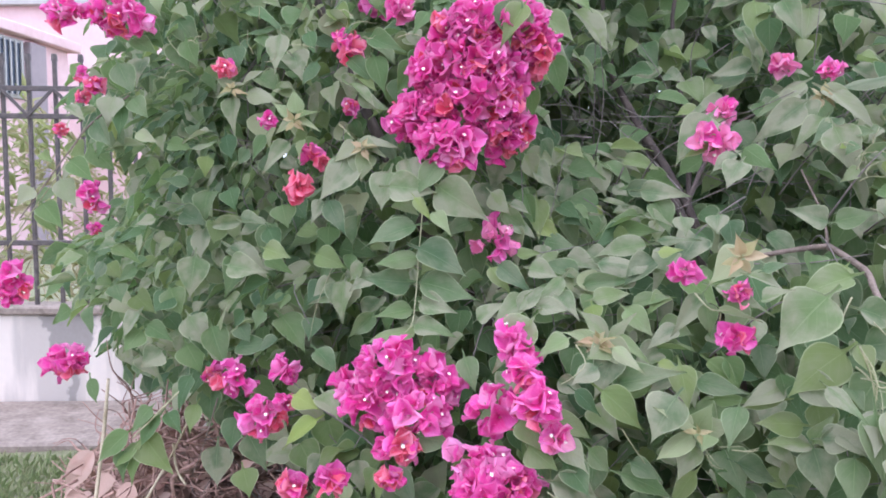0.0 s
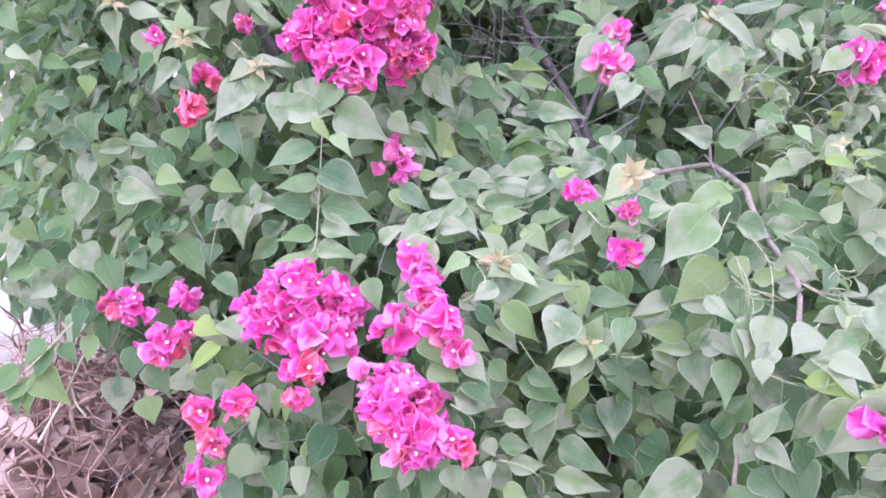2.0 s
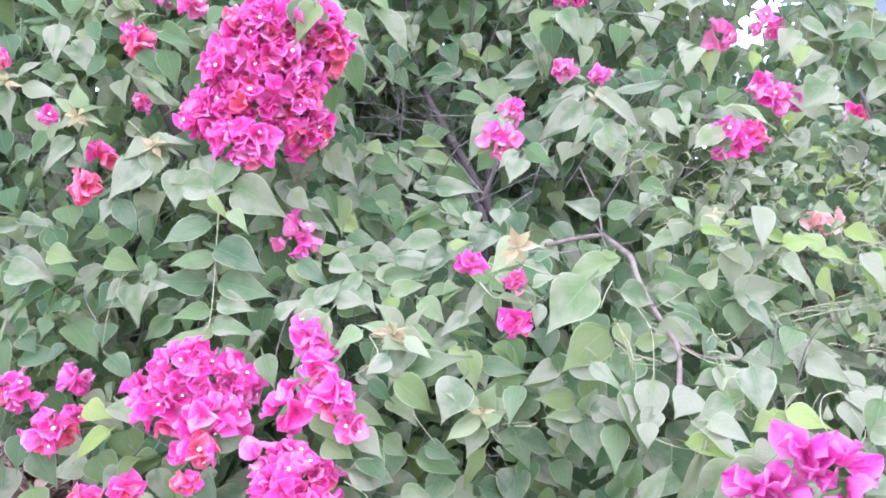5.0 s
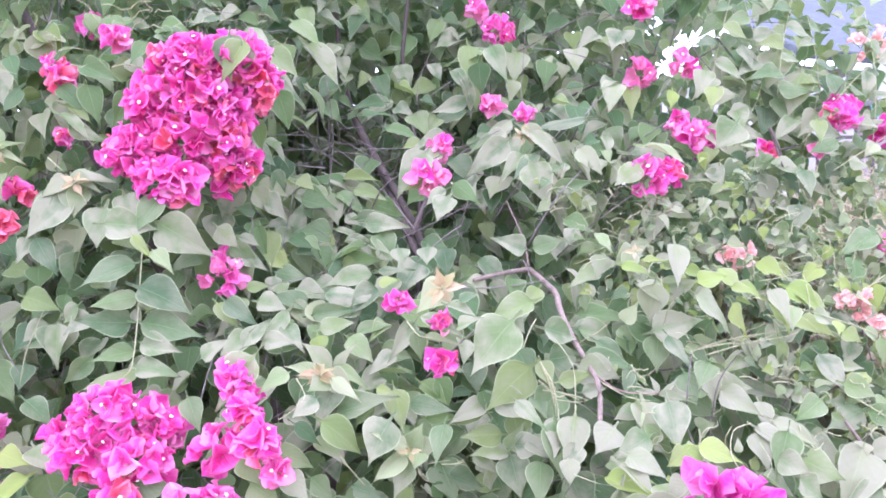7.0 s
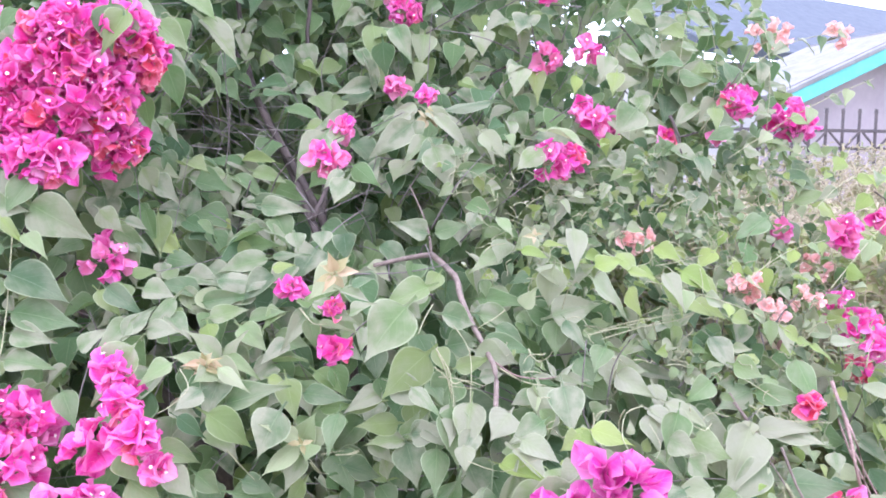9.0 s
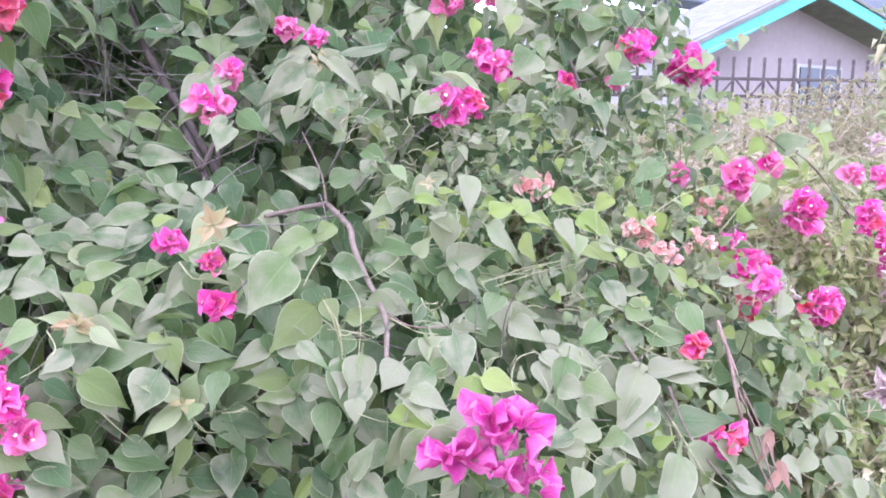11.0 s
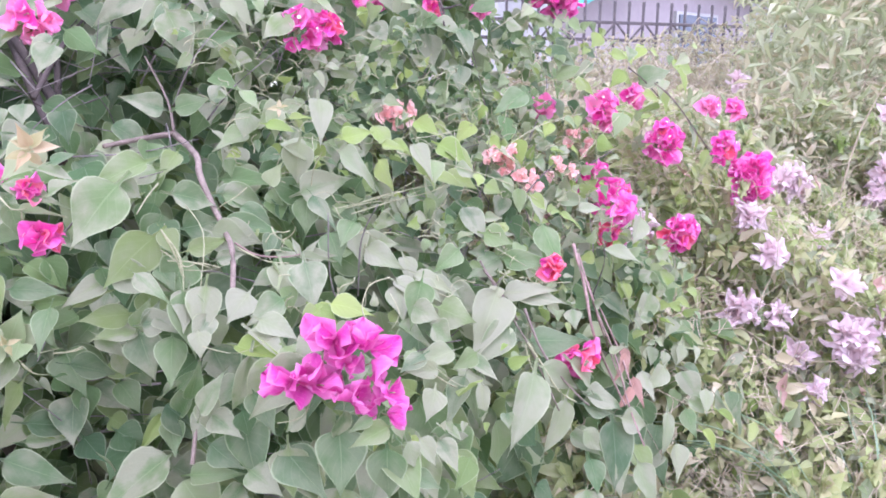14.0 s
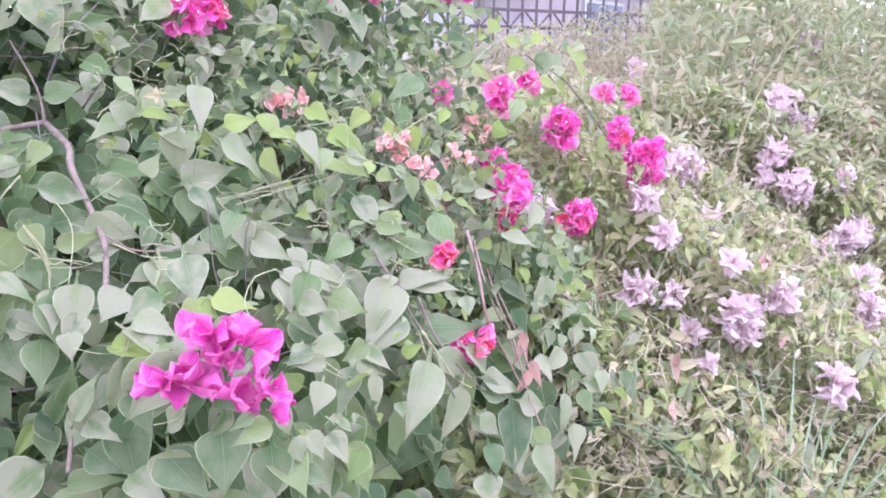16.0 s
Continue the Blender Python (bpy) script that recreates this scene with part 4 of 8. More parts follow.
leaf(GREEN, -0.384, 1.258, 0.834, -0.347, 1.236, 0.778, 0.051)
leaf(SHADED, -0.410, 1.300, 0.753, -0.392, 1.277, 0.708, 0.053)
leaf(GREEN, 0.102, 0.945, 0.980, 0.125, 0.923, 0.941, 0.046)
leaf(GREEN, 0.151, 0.944, 0.949, 0.187, 0.923, 0.920, 0.038)
leaf(GREEN, 0.491, 0.897, 1.182, 0.424, 0.891, 1.158, 0.043)
leaf(GREEN, 0.453, 0.870, 1.160, 0.391, 0.859, 1.100, 0.071)
leaf(GREEN, 0.498, 0.920, 1.084, 0.430, 0.910, 1.032, 0.061)
leaf(GREEN, 0.532, 0.907, 1.053, 0.500, 0.890, 1.011, 0.056)
leaf(GREEN, 0.520, 0.878, 1.017, 0.522, 0.849, 0.939, 0.047)
leaf(GREEN, 0.311, 0.978, 1.048, 0.319, 0.950, 0.996, 0.038)
leaf(GREEN, 0.336, 0.982, 1.025, 0.391, 0.946, 1.025, 0.031)
leaf(YOUNG, 0.216, 1.011, 1.071, 0.257, 0.977, 1.037, 0.037)
leaf(YOUNG, 0.224, 1.065, 1.062, 0.186, 1.056, 1.115, 0.039)
leaf(YOUNG, 0.230, 1.080, 1.059, 0.258, 1.054, 1.106, 0.035)
leaf(YOUNG, 0.213, 1.012, 1.067, 0.176, 1.000, 1.075, 0.033)
leaf(GREEN, 0.216, 0.995, 1.066, 0.187, 0.979, 1.056, 0.036)
leaf(YOUNG, 0.258, 1.096, 1.104, 0.294, 1.063, 1.073, 0.037)
leaf(GREEN, 0.323, 1.051, 1.087, 0.278, 1.038, 1.062, 0.031)
leaf(GREEN, 0.230, 0.986, 1.018, 0.306, 0.949, 1.049, 0.044)
leaf(GREEN, 0.297, 0.935, 1.016, 0.259, 0.919, 0.965, 0.062)
leaf(YOUNG, 0.319, 0.932, 0.967, 0.266, 0.920, 0.939, 0.036)
leaf(GREEN, 0.324, 0.942, 0.950, 0.300, 0.922, 0.912, 0.035)
leaf(YOUNG, 0.320, 0.934, 0.978, 0.271, 0.925, 1.005, 0.023)
leaf(YOUNG, 0.327, 0.949, 0.968, 0.339, 0.927, 1.007, 0.036)
leaf(YOUNG, 0.334, 0.947, 0.969, 0.364, 0.919, 0.988, 0.032)
leaf(YOUNG, 0.336, 0.932, 0.969, 0.327, 0.910, 0.954, 0.032)
leaf(GREEN, 0.472, 0.942, 0.955, 0.413, 0.933, 0.964, 0.032)
leaf(GREEN, 0.465, 0.950, 0.979, 0.403, 0.942, 0.985, 0.037)
leaf(GREEN, 0.469, 0.923, 0.966, 0.479, 0.900, 1.005, 0.027)
leaf(GREEN, 0.473, 0.911, 0.974, 0.513, 0.879, 0.985, 0.038)
leaf(GREEN, 0.473, 0.934, 0.953, 0.481, 0.904, 0.899, 0.050)
leaf(GREEN, 0.442, 0.959, 1.027, 0.387, 0.948, 1.005, 0.033)
leaf(GREEN, 0.451, 0.931, 1.043, 0.505, 0.894, 1.018, 0.044)
leaf(GREEN, 0.315, 1.253, 1.190, 0.224, 1.250, 1.178, 0.045)
leaf(GREEN, 0.230, 1.210, 1.162, 0.331, 1.162, 1.160, 0.038)
leaf(GREEN, 0.288, 1.198, 1.143, 0.229, 1.187, 1.126, 0.039)
leaf(YOUNG, 0.384, 0.954, 1.206, 0.336, 0.943, 1.168, 0.049)
leaf(GREEN, 0.352, 1.033, 1.137, 0.309, 1.017, 1.082, 0.030)
leaf(GREEN, 0.341, 0.928, 1.163, 0.401, 0.893, 1.143, 0.025)
leaf(GREEN, 0.381, 0.878, 1.154, 0.406, 0.854, 1.172, 0.023)
leaf(GREEN, 0.066, 1.180, 1.159, 0.116, 1.145, 1.122, 0.035)
leaf(GREEN, 0.164, 1.120, 1.148, 0.114, 1.107, 1.095, 0.031)
leaf(GREEN, 0.112, 1.007, 1.101, 0.053, 0.996, 1.034, 0.060)
leaf(GREEN, 0.015, 1.073, 1.030, 0.032, 1.044, 0.986, 0.035)
leaf(YOUNG, 0.160, 0.980, 1.081, 0.118, 0.968, 1.062, 0.031)
leaf(GREEN, 0.104, 1.084, 1.122, 0.055, 1.072, 1.083, 0.038)
leaf(GREEN, 0.154, 1.115, 1.123, 0.187, 1.084, 1.092, 0.035)
leaf(GREEN, 0.105, 1.273, 1.589, 0.064, 1.258, 1.534, 0.058)
leaf(YOUNG, 0.108, 1.331, 1.616, 0.137, 1.302, 1.572, 0.032)
leaf(GREEN, 0.225, 1.618, 1.663, 0.302, 1.570, 1.584, 0.062)
leaf(GREEN, 0.195, 1.585, 1.703, 0.251, 1.546, 1.656, 0.054)
leaf(GREEN, 0.142, 1.367, 1.600, 0.196, 1.330, 1.554, 0.047)
leaf(PALE, -0.190, 1.289, 1.361, -0.231, 1.276, 1.333, 0.038)
leaf(PALE, -0.190, 1.288, 1.361, -0.135, 1.253, 1.342, 0.033)
leaf(PALE, -0.186, 1.287, 1.358, -0.117, 1.250, 1.363, 0.038)
leaf(PALE, -0.185, 1.284, 1.356, -0.178, 1.258, 1.295, 0.047)
leaf(GREEN, -0.212, 1.283, 1.115, -0.221, 1.258, 1.049, 0.062)
leaf(GREEN, -0.231, 1.310, 1.107, -0.282, 1.297, 1.073, 0.058)
leaf(GREEN, -0.151, 1.238, 1.134, -0.191, 1.224, 1.110, 0.041)
leaf(GREEN, 0.597, 1.333, 1.437, 0.514, 1.324, 1.371, 0.055)
leaf(GREEN, 0.607, 1.346, 1.444, 0.600, 1.321, 1.391, 0.045)
leaf(GREEN, 0.614, 1.248, 1.389, 0.641, 1.214, 1.311, 0.065)
leaf(PALE, 0.634, 1.429, 1.486, 0.570, 1.417, 1.443, 0.041)
leaf(PALE, 0.636, 1.357, 1.467, 0.692, 1.318, 1.425, 0.036)
leaf(PALE, 0.639, 1.316, 1.453, 0.699, 1.275, 1.391, 0.033)
leaf(PALE, 0.617, 1.413, 1.462, 0.559, 1.401, 1.428, 0.032)
leaf(GREEN, 0.425, 1.296, 1.411, 0.364, 1.282, 1.337, 0.069)
leaf(GREEN, 0.430, 1.132, 1.327, 0.404, 1.115, 1.290, 0.045)
leaf(GREEN, 0.309, 1.274, 1.281, 0.380, 1.234, 1.277, 0.039)
leaf(GREEN, 0.264, 1.493, 1.334, 0.272, 1.459, 1.270, 0.047)
leaf(GREEN, 0.276, 1.498, 1.333, 0.335, 1.455, 1.301, 0.038)
leaf(GREEN, 0.260, 1.520, 1.339, 0.207, 1.506, 1.334, 0.035)
leaf(GREEN, 0.579, 1.175, 1.236, 0.519, 1.167, 1.258, 0.040)
leaf(GREEN, 0.604, 1.201, 1.235, 0.650, 1.169, 1.256, 0.037)
leaf(LIME, 0.911, 0.928, 1.159, 0.914, 0.904, 1.119, 0.026)
leaf(LIME, 0.869, 0.990, 1.181, 0.901, 0.961, 1.174, 0.022)
leaf(GREEN, 0.740, 1.014, 1.106, 0.686, 1.006, 1.138, 0.045)
leaf(GREEN, 0.725, 0.980, 1.116, 0.788, 0.944, 1.143, 0.053)
leaf(GREEN, 0.761, 0.972, 1.104, 0.808, 0.934, 1.060, 0.045)
leaf(GREEN, 0.654, 0.924, 1.071, 0.639, 0.901, 1.041, 0.022)
leaf(GREEN, 0.731, 0.897, 1.068, 0.739, 0.868, 1.031, 0.048)
leaf(GREEN, 0.803, 0.763, 1.016, 0.775, 0.743, 0.961, 0.041)
leaf(GREEN, 0.785, 0.754, 0.986, 0.809, 0.725, 0.972, 0.037)
leaf(GREEN, 0.844, 0.783, 0.968, 0.883, 0.749, 0.949, 0.054)
leaf(GREEN, 0.793, 0.918, 1.041, 0.837, 0.884, 1.047, 0.039)
leaf(GREEN, 0.925, 0.910, 1.025, 0.951, 0.880, 1.014, 0.035)
leaf(GREEN, 0.986, 0.872, 1.044, 1.021, 0.842, 1.032, 0.042)
leaf(GREEN, 0.875, 0.948, 1.074, 0.816, 0.937, 1.062, 0.036)
leaf(GREEN, 0.693, 0.884, 1.040, 0.720, 0.855, 1.046, 0.024)
leaf(GREEN, 0.990, 0.907, 1.073, 0.940, 0.894, 1.035, 0.040)
leaf(GREEN, 1.008, 0.858, 1.005, 0.942, 0.850, 0.986, 0.043)
leaf(YOUNG, 0.690, 1.111, 1.200, 0.634, 1.102, 1.183, 0.039)
leaf(LIME, 0.695, 1.032, 1.216, 0.729, 1.003, 1.209, 0.027)
leaf(YOUNG, 0.724, 1.051, 1.242, 0.687, 1.037, 1.216, 0.037)
leaf(LIME, 0.669, 0.758, 1.009, 0.711, 0.724, 1.003, 0.036)
leaf(GREEN, 0.648, 0.711, 0.991, 0.675, 0.681, 0.973, 0.037)
leaf(GREEN, 1.260, 1.415, 1.650, 1.220, 1.397, 1.568, 0.077)
leaf(GREEN, 1.179, 1.421, 1.664, 1.183, 1.389, 1.610, 0.050)
leaf(GREEN, 0.966, 1.131, 1.461, 0.925, 1.123, 1.417, 0.066)
leaf(GREEN, 1.234, 1.384, 1.545, 1.254, 1.345, 1.480, 0.057)
leaf(GREEN, 1.105, 1.297, 1.386, 1.051, 1.289, 1.342, 0.083)
leaf(GREEN, 1.133, 1.285, 1.374, 1.139, 1.250, 1.309, 0.059)
leaf(GREEN, 1.130, 1.253, 1.393, 1.189, 1.204, 1.364, 0.046)
leaf(GREEN, 1.165, 1.209, 1.310, 1.148, 1.187, 1.264, 0.048)
leaf(GREEN, 0.789, 1.156, 1.385, 0.736, 1.151, 1.350, 0.045)
leaf(YOUNG, 0.800, 1.161, 1.418, 0.867, 1.111, 1.400, 0.034)
leaf(GREEN, 0.952, 1.353, 1.301, 0.996, 1.308, 1.288, 0.048)
leaf(GREEN, 0.973, 1.233, 1.252, 0.906, 1.231, 1.226, 0.044)
leaf(GREEN, 1.319, 1.321, 1.591, 1.337, 1.283, 1.527, 0.062)
leaf(GREEN, 1.268, 1.289, 1.500, 1.219, 1.280, 1.456, 0.055)
leaf(GREEN, 0.078, 1.247, 1.599, 0.074, 1.221, 1.525, 0.056)
leaf(GREEN, 0.108, 1.327, 1.632, 0.150, 1.289, 1.584, 0.038)
leaf(LIME, 0.985, 1.006, 1.175, 1.016, 0.960, 1.153, 0.048)
leaf(LIME, 0.919, 0.940, 1.137, 0.961, 0.890, 1.124, 0.036)
leaf(LIME, 1.101, 1.070, 1.202, 1.057, 1.063, 1.173, 0.036)
leaf(LIME, 0.881, 1.043, 1.206, 0.901, 1.000, 1.174, 0.037)
leaf(LIME, 0.995, 1.099, 1.209, 1.021, 1.054, 1.186, 0.041)
leaf(LIME, 1.820, 1.228, 1.331, 1.829, 1.181, 1.263, 0.059)
leaf(LIME, 1.566, 1.227, 1.384, 1.532, 1.217, 1.358, 0.039)
leaf(LIME, 1.645, 1.230, 1.348, 1.649, 1.197, 1.321, 0.029)
leaf(LIME, 1.694, 1.216, 1.362, 1.658, 1.206, 1.331, 0.032)
leaf(LIME, 1.485, 1.227, 1.282, 1.517, 1.176, 1.252, 0.038)
leaf(LIME, 1.624, 1.207, 1.302, 1.583, 1.200, 1.270, 0.037)
leaf(LIME, 1.765, 1.218, 1.256, 1.759, 1.185, 1.207, 0.036)
leaf(GREEN, 1.889, 1.217, 1.171, 1.876, 1.188, 1.116, 0.029)
leaf(LIME, 1.953, 1.209, 1.104, 1.915, 1.195, 1.048, 0.032)
leaf(GREEN, 1.428, 1.260, 1.344, 1.482, 1.199, 1.325, 0.063)
leaf(GREEN, 1.433, 1.224, 1.288, 1.485, 1.175, 1.313, 0.056)
leaf(GREEN, 1.702, 1.225, 1.276, 1.754, 1.180, 1.316, 0.075)
leaf(GREEN, 1.508, 1.327, 1.243, 1.521, 1.278, 1.191, 0.061)
leaf(GREEN, 1.598, 1.294, 1.209, 1.548, 1.287, 1.170, 0.048)
leaf(GREEN, 0.547, 0.872, 1.023, 0.526, 0.840, 0.965, 0.046)
leaf(GREEN, 0.505, 0.892, 0.956, 0.492, 0.856, 0.905, 0.043)
leaf(GREEN, 0.624, 0.806, 1.010, 0.575, 0.808, 0.986, 0.039)
leaf(GREEN, 0.666, 0.832, 1.047, 0.660, 0.790, 0.996, 0.052)
leaf(GREEN, 0.613, 0.708, 0.964, 0.544, 0.716, 0.901, 0.056)
leaf(GREEN, 0.520, 0.835, 0.869, 0.538, 0.809, 0.931, 0.029)
leaf(GREEN, 0.545, 0.882, 0.845, 0.514, 0.867, 0.815, 0.042)
leaf(GREEN, 0.537, 0.846, 0.857, 0.556, 0.798, 0.844, 0.037)
leaf(GREEN, 0.588, 0.728, 0.848, 0.613, 0.665, 0.810, 0.060)
leaf(GREEN, 0.633, 0.668, 0.885, 0.620, 0.630, 0.825, 0.062)
leaf(GREEN, 0.687, 0.642, 0.858, 0.698, 0.590, 0.814, 0.051)
leaf(GREEN, 0.667, 0.611, 0.904, 0.623, 0.614, 0.891, 0.027)
leaf(GREEN, 0.599, 0.738, 0.972, 0.609, 0.697, 0.962, 0.031)
leaf(GREEN, 0.565, 0.757, 0.914, 0.572, 0.711, 0.881, 0.038)
leaf(GREEN, 0.872, 0.850, 0.990, 0.892, 0.801, 0.978, 0.036)
leaf(GREEN, 0.822, 0.686, 0.903, 0.787, 0.668, 0.849, 0.041)
leaf(GREEN, 0.761, 0.652, 0.844, 0.765, 0.612, 0.823, 0.030)
leaf(GREEN, 1.196, 0.777, 0.706, 1.173, 0.729, 0.601, 0.078)
leaf(GREEN, 0.869, 0.758, 0.896, 0.896, 0.702, 0.881, 0.032)
leaf(GREEN, 0.996, 0.806, 0.959, 1.048, 0.739, 0.965, 0.043)
leaf(GREEN, 1.348, 0.961, 0.861, 1.368, 0.901, 0.825, 0.045)
leaf(GREEN, 0.855, 0.709, 0.922, 0.818, 0.705, 0.908, 0.029)
leaf(GREEN, 0.535, 0.858, 0.812, 0.556, 0.805, 0.796, 0.042)
leaf(GREEN, 0.512, 0.878, 0.765, 0.557, 0.816, 0.785, 0.031)
leaf(GREEN, 1.238, 0.761, 0.656, 1.235, 0.716, 0.611, 0.044)
leaf(GREEN, 1.124, 0.754, 0.665, 1.115, 0.715, 0.624, 0.042)
leaf(GREEN, 0.564, 0.789, 0.798, 0.585, 0.737, 0.788, 0.040)
leaf(RUST, 1.299, 0.868, 0.792, 1.291, 0.828, 0.750, 0.024)
leaf(RUST, 1.293, 0.845, 0.789, 1.256, 0.829, 0.748, 0.021)
leaf(RUST, 1.282, 0.813, 0.756, 1.274, 0.775, 0.717, 0.025)
leaf(RUST, 1.255, 0.792, 0.749, 1.216, 0.781, 0.719, 0.020)
leaf(SHADED, -0.448, 1.389, 1.550, -0.430, 1.369, 1.509, 0.045)
leaf(PALE, -0.418, 1.362, 1.473, -0.374, 1.345, 1.508, 0.028)
leaf(PALE, -0.442, 1.369, 1.468, -0.480, 1.369, 1.455, 0.019)
leaf(PALE, -0.442, 1.369, 1.468, -0.475, 1.370, 1.489, 0.024)
leaf(PALE, -0.447, 1.371, 1.470, -0.406, 1.352, 1.480, 0.023)
leaf(PALE, -0.411, 1.358, 1.460, -0.342, 1.325, 1.442, 0.034)
leaf(GREEN, -0.445, 1.377, 1.454, -0.445, 1.359, 1.387, 0.041)
leaf(YOUNG, -0.304, 1.314, 1.418, -0.310, 1.315, 1.462, 0.031)
leaf(YOUNG, -0.315, 1.316, 1.410, -0.353, 1.324, 1.442, 0.023)
leaf(YOUNG, -0.315, 1.314, 1.404, -0.347, 1.310, 1.381, 0.019)
leaf(YOUNG, -0.304, 1.312, 1.408, -0.261, 1.294, 1.421, 0.018)
leaf(YOUNG, -0.304, 1.311, 1.404, -0.259, 1.288, 1.390, 0.020)
leaf(YOUNG, -0.312, 1.314, 1.408, -0.304, 1.295, 1.375, 0.020)
leaf(YOUNG, -0.286, 1.300, 1.369, -0.302, 1.288, 1.332, 0.037)
leaf(GREEN, -0.217, 1.291, 1.334, -0.256, 1.281, 1.298, 0.028)
leaf(GREEN, -0.208, 1.316, 1.469, -0.147, 1.290, 1.429, 0.030)
leaf(SHADED, -0.166, 1.334, 1.522, -0.141, 1.310, 1.458, 0.043)
leaf(GREEN, -0.499, 1.391, 1.389, -0.560, 1.406, 1.374, 0.022)
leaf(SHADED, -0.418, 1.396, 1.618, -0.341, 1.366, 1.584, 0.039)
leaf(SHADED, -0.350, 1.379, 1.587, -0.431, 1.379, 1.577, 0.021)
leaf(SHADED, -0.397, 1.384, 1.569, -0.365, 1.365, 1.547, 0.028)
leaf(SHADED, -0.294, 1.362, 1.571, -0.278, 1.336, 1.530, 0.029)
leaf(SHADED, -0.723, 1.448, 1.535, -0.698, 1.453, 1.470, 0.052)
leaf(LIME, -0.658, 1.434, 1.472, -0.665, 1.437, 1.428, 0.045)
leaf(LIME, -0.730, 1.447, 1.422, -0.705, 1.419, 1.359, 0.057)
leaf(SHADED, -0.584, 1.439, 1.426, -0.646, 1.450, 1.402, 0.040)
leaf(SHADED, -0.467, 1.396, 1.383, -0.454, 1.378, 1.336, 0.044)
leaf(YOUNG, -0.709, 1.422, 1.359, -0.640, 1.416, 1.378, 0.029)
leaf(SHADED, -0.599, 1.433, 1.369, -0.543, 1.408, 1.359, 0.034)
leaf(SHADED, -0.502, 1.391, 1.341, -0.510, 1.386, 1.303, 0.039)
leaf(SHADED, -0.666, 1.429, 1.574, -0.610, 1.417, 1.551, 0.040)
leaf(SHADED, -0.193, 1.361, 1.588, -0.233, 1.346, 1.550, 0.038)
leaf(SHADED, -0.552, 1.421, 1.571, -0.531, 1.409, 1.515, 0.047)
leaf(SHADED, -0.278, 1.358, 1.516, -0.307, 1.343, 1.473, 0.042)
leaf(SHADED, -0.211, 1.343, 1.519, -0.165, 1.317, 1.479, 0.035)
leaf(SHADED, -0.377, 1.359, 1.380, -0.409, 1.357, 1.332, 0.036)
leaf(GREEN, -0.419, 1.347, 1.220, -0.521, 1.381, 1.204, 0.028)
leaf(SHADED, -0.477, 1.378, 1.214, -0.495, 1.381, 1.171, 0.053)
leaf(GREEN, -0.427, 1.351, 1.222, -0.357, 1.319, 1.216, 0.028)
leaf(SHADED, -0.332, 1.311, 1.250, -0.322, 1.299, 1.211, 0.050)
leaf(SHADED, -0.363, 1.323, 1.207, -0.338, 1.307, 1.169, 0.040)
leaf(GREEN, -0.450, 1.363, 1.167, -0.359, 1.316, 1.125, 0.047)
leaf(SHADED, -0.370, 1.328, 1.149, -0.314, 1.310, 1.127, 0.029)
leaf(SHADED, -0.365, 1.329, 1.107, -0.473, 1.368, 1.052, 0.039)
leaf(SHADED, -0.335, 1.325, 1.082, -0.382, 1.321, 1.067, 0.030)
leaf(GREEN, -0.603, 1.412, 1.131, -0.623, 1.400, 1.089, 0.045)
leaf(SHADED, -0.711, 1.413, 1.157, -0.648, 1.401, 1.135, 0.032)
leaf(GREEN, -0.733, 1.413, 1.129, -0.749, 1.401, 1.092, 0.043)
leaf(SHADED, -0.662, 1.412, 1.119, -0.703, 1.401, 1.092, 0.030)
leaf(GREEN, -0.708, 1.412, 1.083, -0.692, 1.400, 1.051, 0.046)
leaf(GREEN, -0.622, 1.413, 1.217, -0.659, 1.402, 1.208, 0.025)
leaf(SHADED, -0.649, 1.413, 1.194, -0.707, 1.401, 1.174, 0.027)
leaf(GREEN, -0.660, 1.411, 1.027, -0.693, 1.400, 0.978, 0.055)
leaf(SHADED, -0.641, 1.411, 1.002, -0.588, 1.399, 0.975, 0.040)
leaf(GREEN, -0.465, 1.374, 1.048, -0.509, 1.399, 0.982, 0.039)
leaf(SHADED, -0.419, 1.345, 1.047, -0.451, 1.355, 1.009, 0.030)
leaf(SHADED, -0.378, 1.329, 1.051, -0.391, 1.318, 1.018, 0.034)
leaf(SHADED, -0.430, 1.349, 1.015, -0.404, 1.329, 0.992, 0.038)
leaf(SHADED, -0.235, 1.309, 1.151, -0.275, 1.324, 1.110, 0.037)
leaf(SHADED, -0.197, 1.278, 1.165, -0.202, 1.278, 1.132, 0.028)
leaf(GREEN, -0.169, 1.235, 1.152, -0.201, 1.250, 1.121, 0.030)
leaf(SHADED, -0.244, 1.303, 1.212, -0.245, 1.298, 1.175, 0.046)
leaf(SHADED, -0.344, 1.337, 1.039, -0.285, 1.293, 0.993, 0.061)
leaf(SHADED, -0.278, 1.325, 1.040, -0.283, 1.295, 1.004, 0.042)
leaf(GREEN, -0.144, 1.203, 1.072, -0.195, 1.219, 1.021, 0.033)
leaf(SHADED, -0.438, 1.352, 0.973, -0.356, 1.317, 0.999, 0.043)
leaf(GREEN, -0.094, 1.239, 1.331, -0.070, 1.200, 1.276, 0.043)
leaf(GREEN, -0.035, 1.212, 1.327, -0.075, 1.188, 1.276, 0.045)
leaf(GREEN, 0.184, 1.455, 1.259, 0.209, 1.496, 1.323, 0.041)
leaf(GREEN, 0.175, 1.455, 1.270, 0.123, 1.420, 1.277, 0.031)
leaf(GREEN, 0.271, 1.579, 1.372, 0.356, 1.517, 1.327, 0.049)
leaf(GREEN, 0.198, 1.534, 1.368, 0.276, 1.563, 1.348, 0.033)
